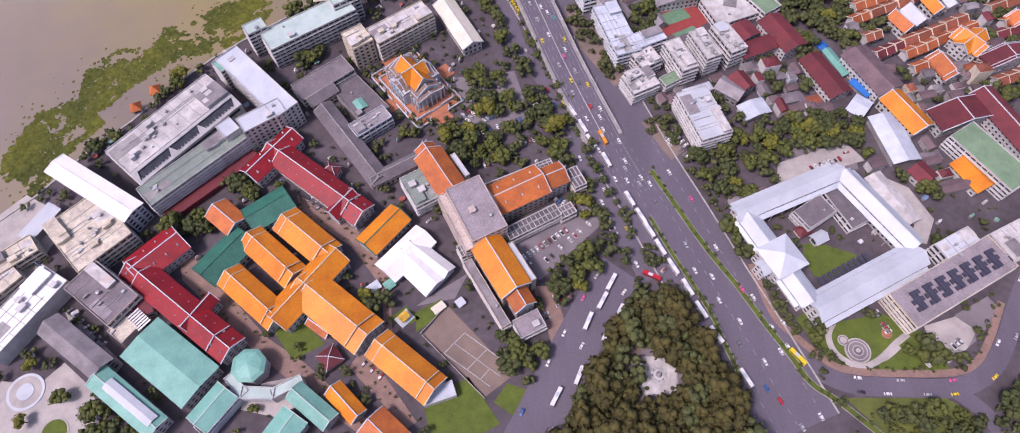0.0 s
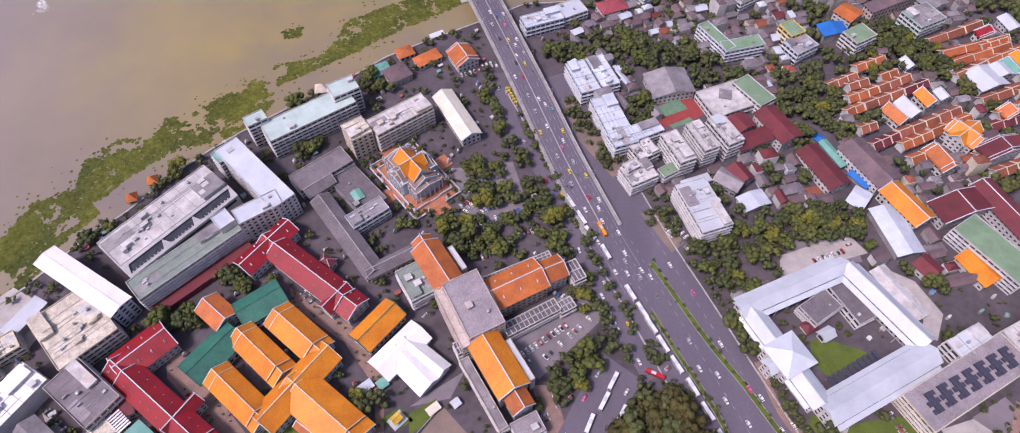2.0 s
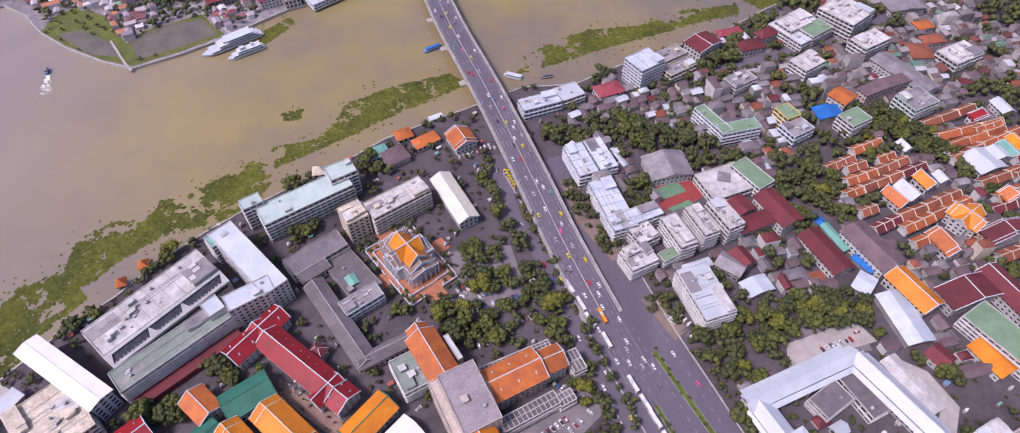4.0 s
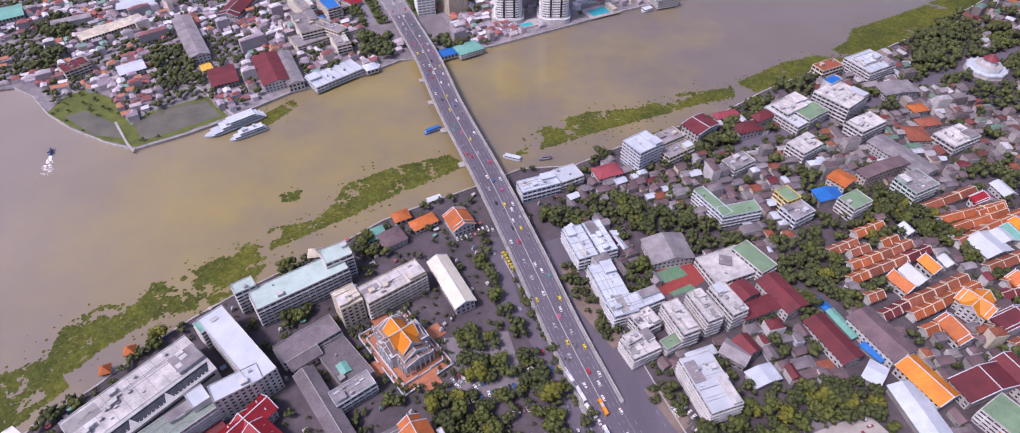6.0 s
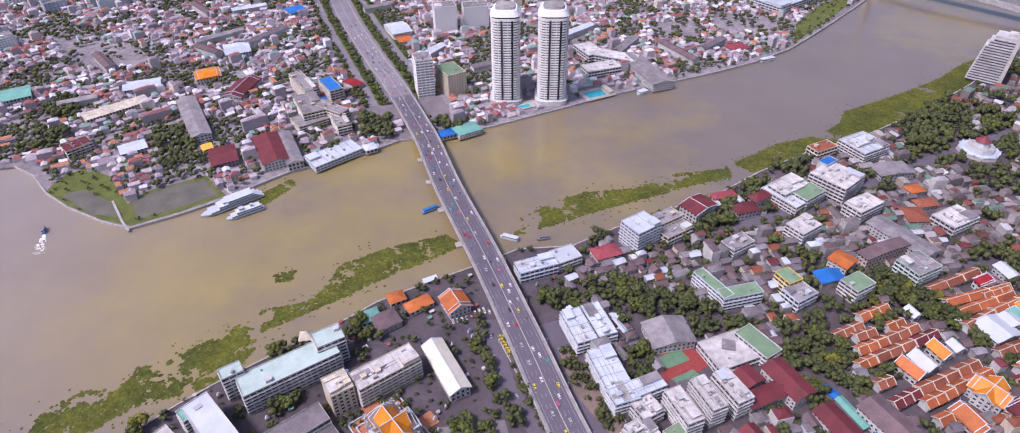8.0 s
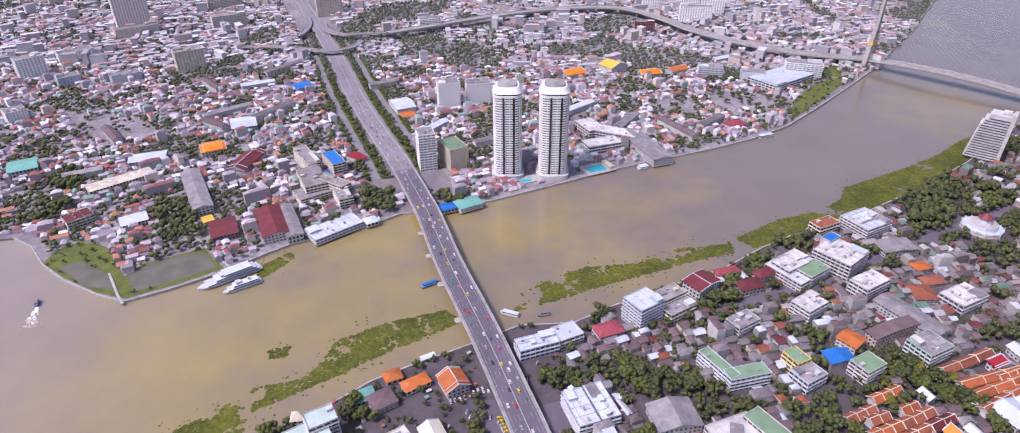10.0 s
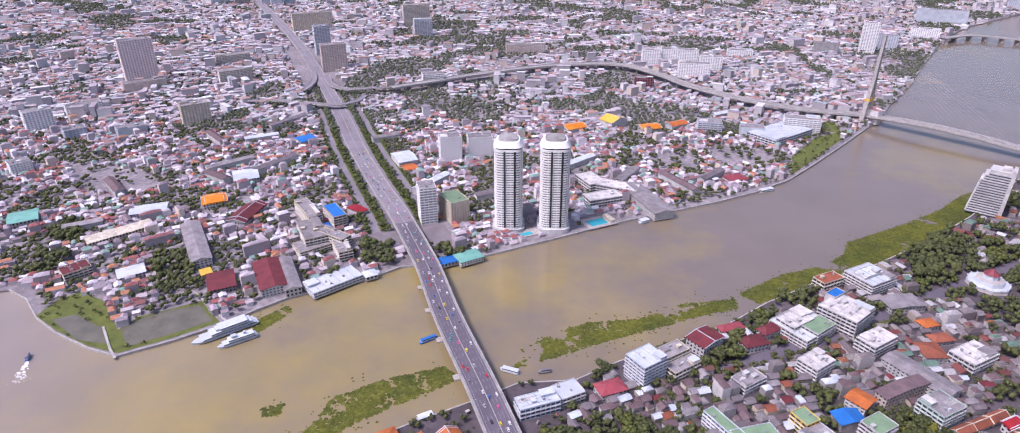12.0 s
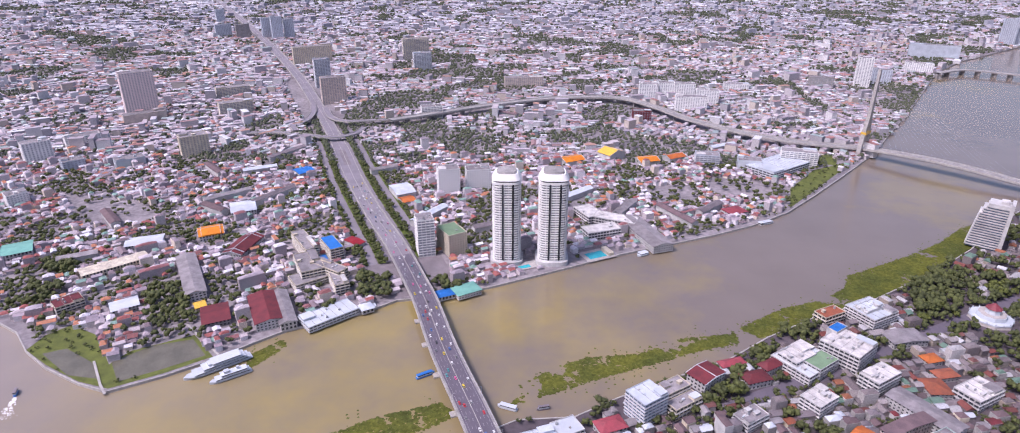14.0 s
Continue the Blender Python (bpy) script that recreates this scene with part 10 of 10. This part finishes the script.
for (lod, k, deep), lst in batches.items():
    v, f = crowns[lod][k]
    v, q = np.array(v) * (1.0, 1.0, 1.25)[lod], np.array(lst)
    c, sn, sc = np.cos(q[:, 3])[:, None], np.sin(q[:, 3])[:, None], q[:, 2][:, None]
    X, Y, Z = v[None, :, 0] * sc, v[None, :, 1] * sc, v[None, :, 2] * sc
    p = np.stack([q[:, 0][:, None] + c * X - sn * Y, q[:, 1][:, None] + sn * X + c * Y, Z - 0.1 * sc], 2).reshape(-1, 3)
    off = (np.arange(len(lst)) * len(v))[:, None, None]
    faces = []
    for m in (3, 4):
        g = np.array([w for w in f if len(w) == m])
        if len(g):
            faces += (off + g[None]).reshape(-1, m).tolist()
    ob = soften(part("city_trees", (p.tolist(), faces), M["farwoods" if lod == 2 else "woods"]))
    tagged(ob, "garden and street trees among the houses", "trees", kind="stuff")


# ---- vehicles ----
PAINT = {k: mat("paint_" + k, c, tuple(q * 0.85 for q in c), 0.6, 0.3, 0, spec=0.6) for k, c in (("white", (0.72, 0.72, 0.72)), ("silver", (0.38, 0.39, 0.41)), ("black", (0.03, 0.03, 0.035)), ("red", (0.5, 0.02, 0.03)), ("blue", (0.03, 0.12, 0.35)), ("taxi_yellow", (0.72, 0.55, 0.02)), ("taxi_green", (0.05, 0.30, 0.12)), ("pink", (0.65, 0.10, 0.28)), ("orange", (0.75, 0.28, 0.02)), ("teal", (0.05, 0.32, 0.33)), ("grey", (0.16, 0.16, 0.17)))}


def wheel(parent, x, y, r=0.33, w=0.22):
    n = 10
    v = [(x + r * math.cos(6.28318 * i / n), y + s * w / 2, r + r * math.sin(6.28318 * i / n)) for s in (-1, 1) for i in range(n)]
    return part("wheel", (v, [(i, (i + 1) % n, n + (i + 1) % n, n + i) for i in range(n)] + [tuple(range(n - 1, -1, -1)), tuple(range(n, 2 * n))]), M["rubber"], parent)


def profile(name, pts, w0, w1, material, parent=None):
    """A side profile swept across the width, narrower at its top."""
    zs = [p[1] for p in pts]
    lo, hi = min(zs), max(zs)
    v = []
    for s in (-1, 1):
        for x, z in pts:
            k = (z - lo) / (hi - lo)
            v.append((x, s * (w0 + (w1 - w0) * k) / 2, z))
    n = len(pts)
    return part(name, (v, [tuple(range(n - 1, -1, -1)), tuple(range(n, 2 * n))] + [(i, (i + 1) % n, n + (i + 1) % n, n + i) for i in range(n)]), material, parent)


def make_car(key, label):
    c = profile("car", [(-2.2, 0.3), (2.2, 0.3), (2.25, 0.7), (1.2, 0.92), (-1.75, 0.98), (-2.25, 0.85)], 1.78, 1.62, PAINT[key])
    tagged(c, label, "car", "vehicles on the roads")
    profile("cabin_glass", [(-1.85, 0.96), (1.15, 0.93), (0.5, 1.38), (-1.35, 1.40)], 1.58, 1.3, M["carglass"], c)
    profile("cabin_roof", [(-1.42, 1.385), (0.55, 1.37), (0.42, 1.47), (-1.3, 1.48)], 1.44, 1.3, PAINT[key], c)
    for x in (-1.35, 1.4):
        for y in (-0.8, 0.8):
            wheel(c, x, y)
    c.location = (0, -320, -50)
    return c


def make_bus(key, label, L=12.0):
    c = profile("bus", [(-L / 2, 0.45), (L / 2, 0.45), (L / 2 + 0.1, 1.3), (L / 2 - 0.15, 3.0), (-L / 2, 3.05)], 2.5, 2.4, PAINT[key])
    tagged(c, label, "bus", "buses on the roads")
    part("window_band", Geo().box(-L / 2 + 0.6, L / 2 - 0.9, -1.27, 1.27, 1.5, 2.4).data(), M["glass"], c)
    part("windscreen", Geo().box(L / 2 - 0.1, L / 2 + 0.12, -1.1, 1.1, 1.4, 2.5).data(), M["glass"], c)
    part("roof_unit", Geo().box(-2.6, 0.4, -0.9, 0.9, 3.0, 3.3).data(), M["bright"], c)
    for x in (-L / 2 + 2.6, L / 2 - 2.6):
        for y in (-1.1, 1.1):
            wheel(c, x, y, 0.5, 0.3)
    c.location = (0, -340, -50)
    return c


CARS = {k: make_car(k, l) for k, l in (("white", "small white saloon car on asphalt"), ("silver", "silver grey saloon car on asphalt"), ("black", "black saloon car on asphalt"), ("red", "dark red car on asphalt"), ("blue", "dark blue car on asphalt"), ("taxi_yellow", "yellow taxi saloon on asphalt"), ("pink", "pink taxi saloon on asphalt"), ("taxi_green", "green taxi saloon on asphalt"), ("teal", "teal car on the road"), ("grey", "dark grey car on asphalt"))}
BUSES = {k: make_bus(k, l) for k, l in (("white", "white city bus in a queue"), ("red", "red city bus on asphalt"), ("orange", "orange city bus on asphalt"), ("taxi_yellow", "long yellow city bus on asphalt"), ("blue", "blue city bus on asphalt"))}
MIX = ("white", "white", "white", "silver", "silver", "black", "grey", "white", "taxi_yellow", "white", "pink", "silver", "white", "silver", "blue", "white", "grey", "red", "white", "taxi_yellow", "teal")
rv = random.Random(21)
used = []


def place(base, x, y, z, a):
    if any((x - q[0]) ** 2 + (y - q[1]) ** 2 < 22 for q in used):
        return
    used.append((x, y))
    copy_thing(base, Matrix.Translation((x, y, z)) @ Euler((0, 0, a)).to_matrix().to_4x4())


for key, x, y, x2, y2 in BUS_AT:
    used.append(((x + x2) / 2 - 3, (y + y2) / 2)), used.append(((x + x2) / 2 + 3, (y + y2) / 2))
    copy_thing(BUSES[key], pose((x + x2) / 2, (y + y2) / 2, 0.14, 0, 0, math.degrees(math.atan2(y2 - y, x2 - x))))


def traffic(line, lanes, gap, z=None, y0=-1e9, y1=1e9, seed=1):
    rr = random.Random(seed)
    for off in lanes:
        s, nxt = 0.0, rr.uniform(4, gap)
        for a, b in zip(line, line[1:]):
            a, b = Vector((*a[:2], a[2] if len(a) > 2 else z)), Vector((*b[:2], b[2] if len(b) > 2 else z))
            L = (b - a).length
            while nxt < s + L:
                p = a.lerp(b, (nxt - s) / L)
                d = b - a
                nr = Vector((-d.y, d.x, 0)).normalized()
                q = p + nr * (off + rr.uniform(-0.4, 0.4))
                if y0 < q.y < y1:
                    key = rr.choice(MIX)
                    ob = CARS[key]
                    pitch_ = math.atan2(d.z, math.hypot(d.x, d.y))
                    if not any((q.x - w[0]) ** 2 + (q.y - w[1]) ** 2 < 26 for w in used):
                        used.append((q.x, q.y))
                        m = Matrix.Translation(q + Vector((0, 0, 0.02))) @ Euler((0, -pitch_, math.atan2(d.y, d.x) + (math.pi if off > 0 else 0))).to_matrix().to_4x4()
                        copy_thing(ob, m)
                nxt += rr.uniform(0.45, 1.7) * gap
            s += L


traffic(DECKLINE, (-8.2, -4.9, -1.8, 1.8, 4.9, 8.2), 31, seed=4, y0=150, y1=1000)
traffic(MAIN, (-24, -9, -5.5, -1.5, 11, 14.8), 46, 0.13, y1=165, seed=8)
traffic(SIDE, (-10, 10, 3.5), 24, 0.12, seed=9)
traffic(EAST, (-4, 4), 30, 0.15, seed=10)
traffic(SERV, (-3, 3), 34, 0.11, seed=12)
lot = {"body": ([], []), "glass": ([], [])}
alone = 0
for x, y, x2, y2, n in PARKED:
    a = math.atan2(y2 - y, x2 - x) + math.pi / 2
    for i in range(n):
        if rv.random() > 0.88:
            continue
        k = i / max(1, n - 1)
        px, py = x + (x2 - x) * k, y + (y2 - y) * k
        if not free(px, py, 1.0):
            continue
        m = pose(px, py, 0.06 if any(inside(px, py, g) for g in YARDS) else 0.0, 0, 0, math.degrees(a) + rv.uniform(-4, 4))
        base = CARS[rv.choice(("white", "white", "silver", "black", "grey", "white", "blue"))]
        if alone < 60:
            alone += 1
            copy_thing(base, m)
            continue
        for ob, key in [(base, "body")] + [(q, "glass" if "glass" in q.name else "body") for q in base.children if not q.name.startswith("wheel")]:
            v, f = lot[key]
            o = len(v)
            v.extend(tuple(m @ w.co) for w in ob.data.vertices)
            f.extend(tuple(o + q for q in w.vertices) for w in ob.data.polygons)
M["lotpaint"] = palette("mixed_car_paint", [(0.62, 0.62, 0.63), (0.34, 0.35, 0.37), (0.66, 0.66, 0.66), (0.04, 0.04, 0.045), (0.15, 0.15, 0.16), (0.6, 0.6, 0.6), (0.30, 0.03, 0.03), (0.45, 0.46, 0.48)], rough=0.35)
for key, mt in (("body", M["lotpaint"]), ("glass", M["carglass"])):
    tagged(part("parked_cars", lot[key], mt), "rows of parked cars on paved yards", "cars", kind="stuff")
for x, y, x2, y2, n in YELLOW:
    for i in range(n):
        k = i / max(1, n - 1)
        copy_thing(CARS["taxi_yellow"], pose(x + (x2 - x) * k, y + (y2 - y) * k, 0.12, 0, 0, math.degrees(math.atan2(y2 - y, x2 - x)) + 70 + rv.uniform(-9, 9)))
for o in [q for q in list(KINDS) + list(CARS.values()) + list(BUSES.values())]:
    for c in list(o.children_recursive) + [o]:
        bpy.data.objects.remove(c)
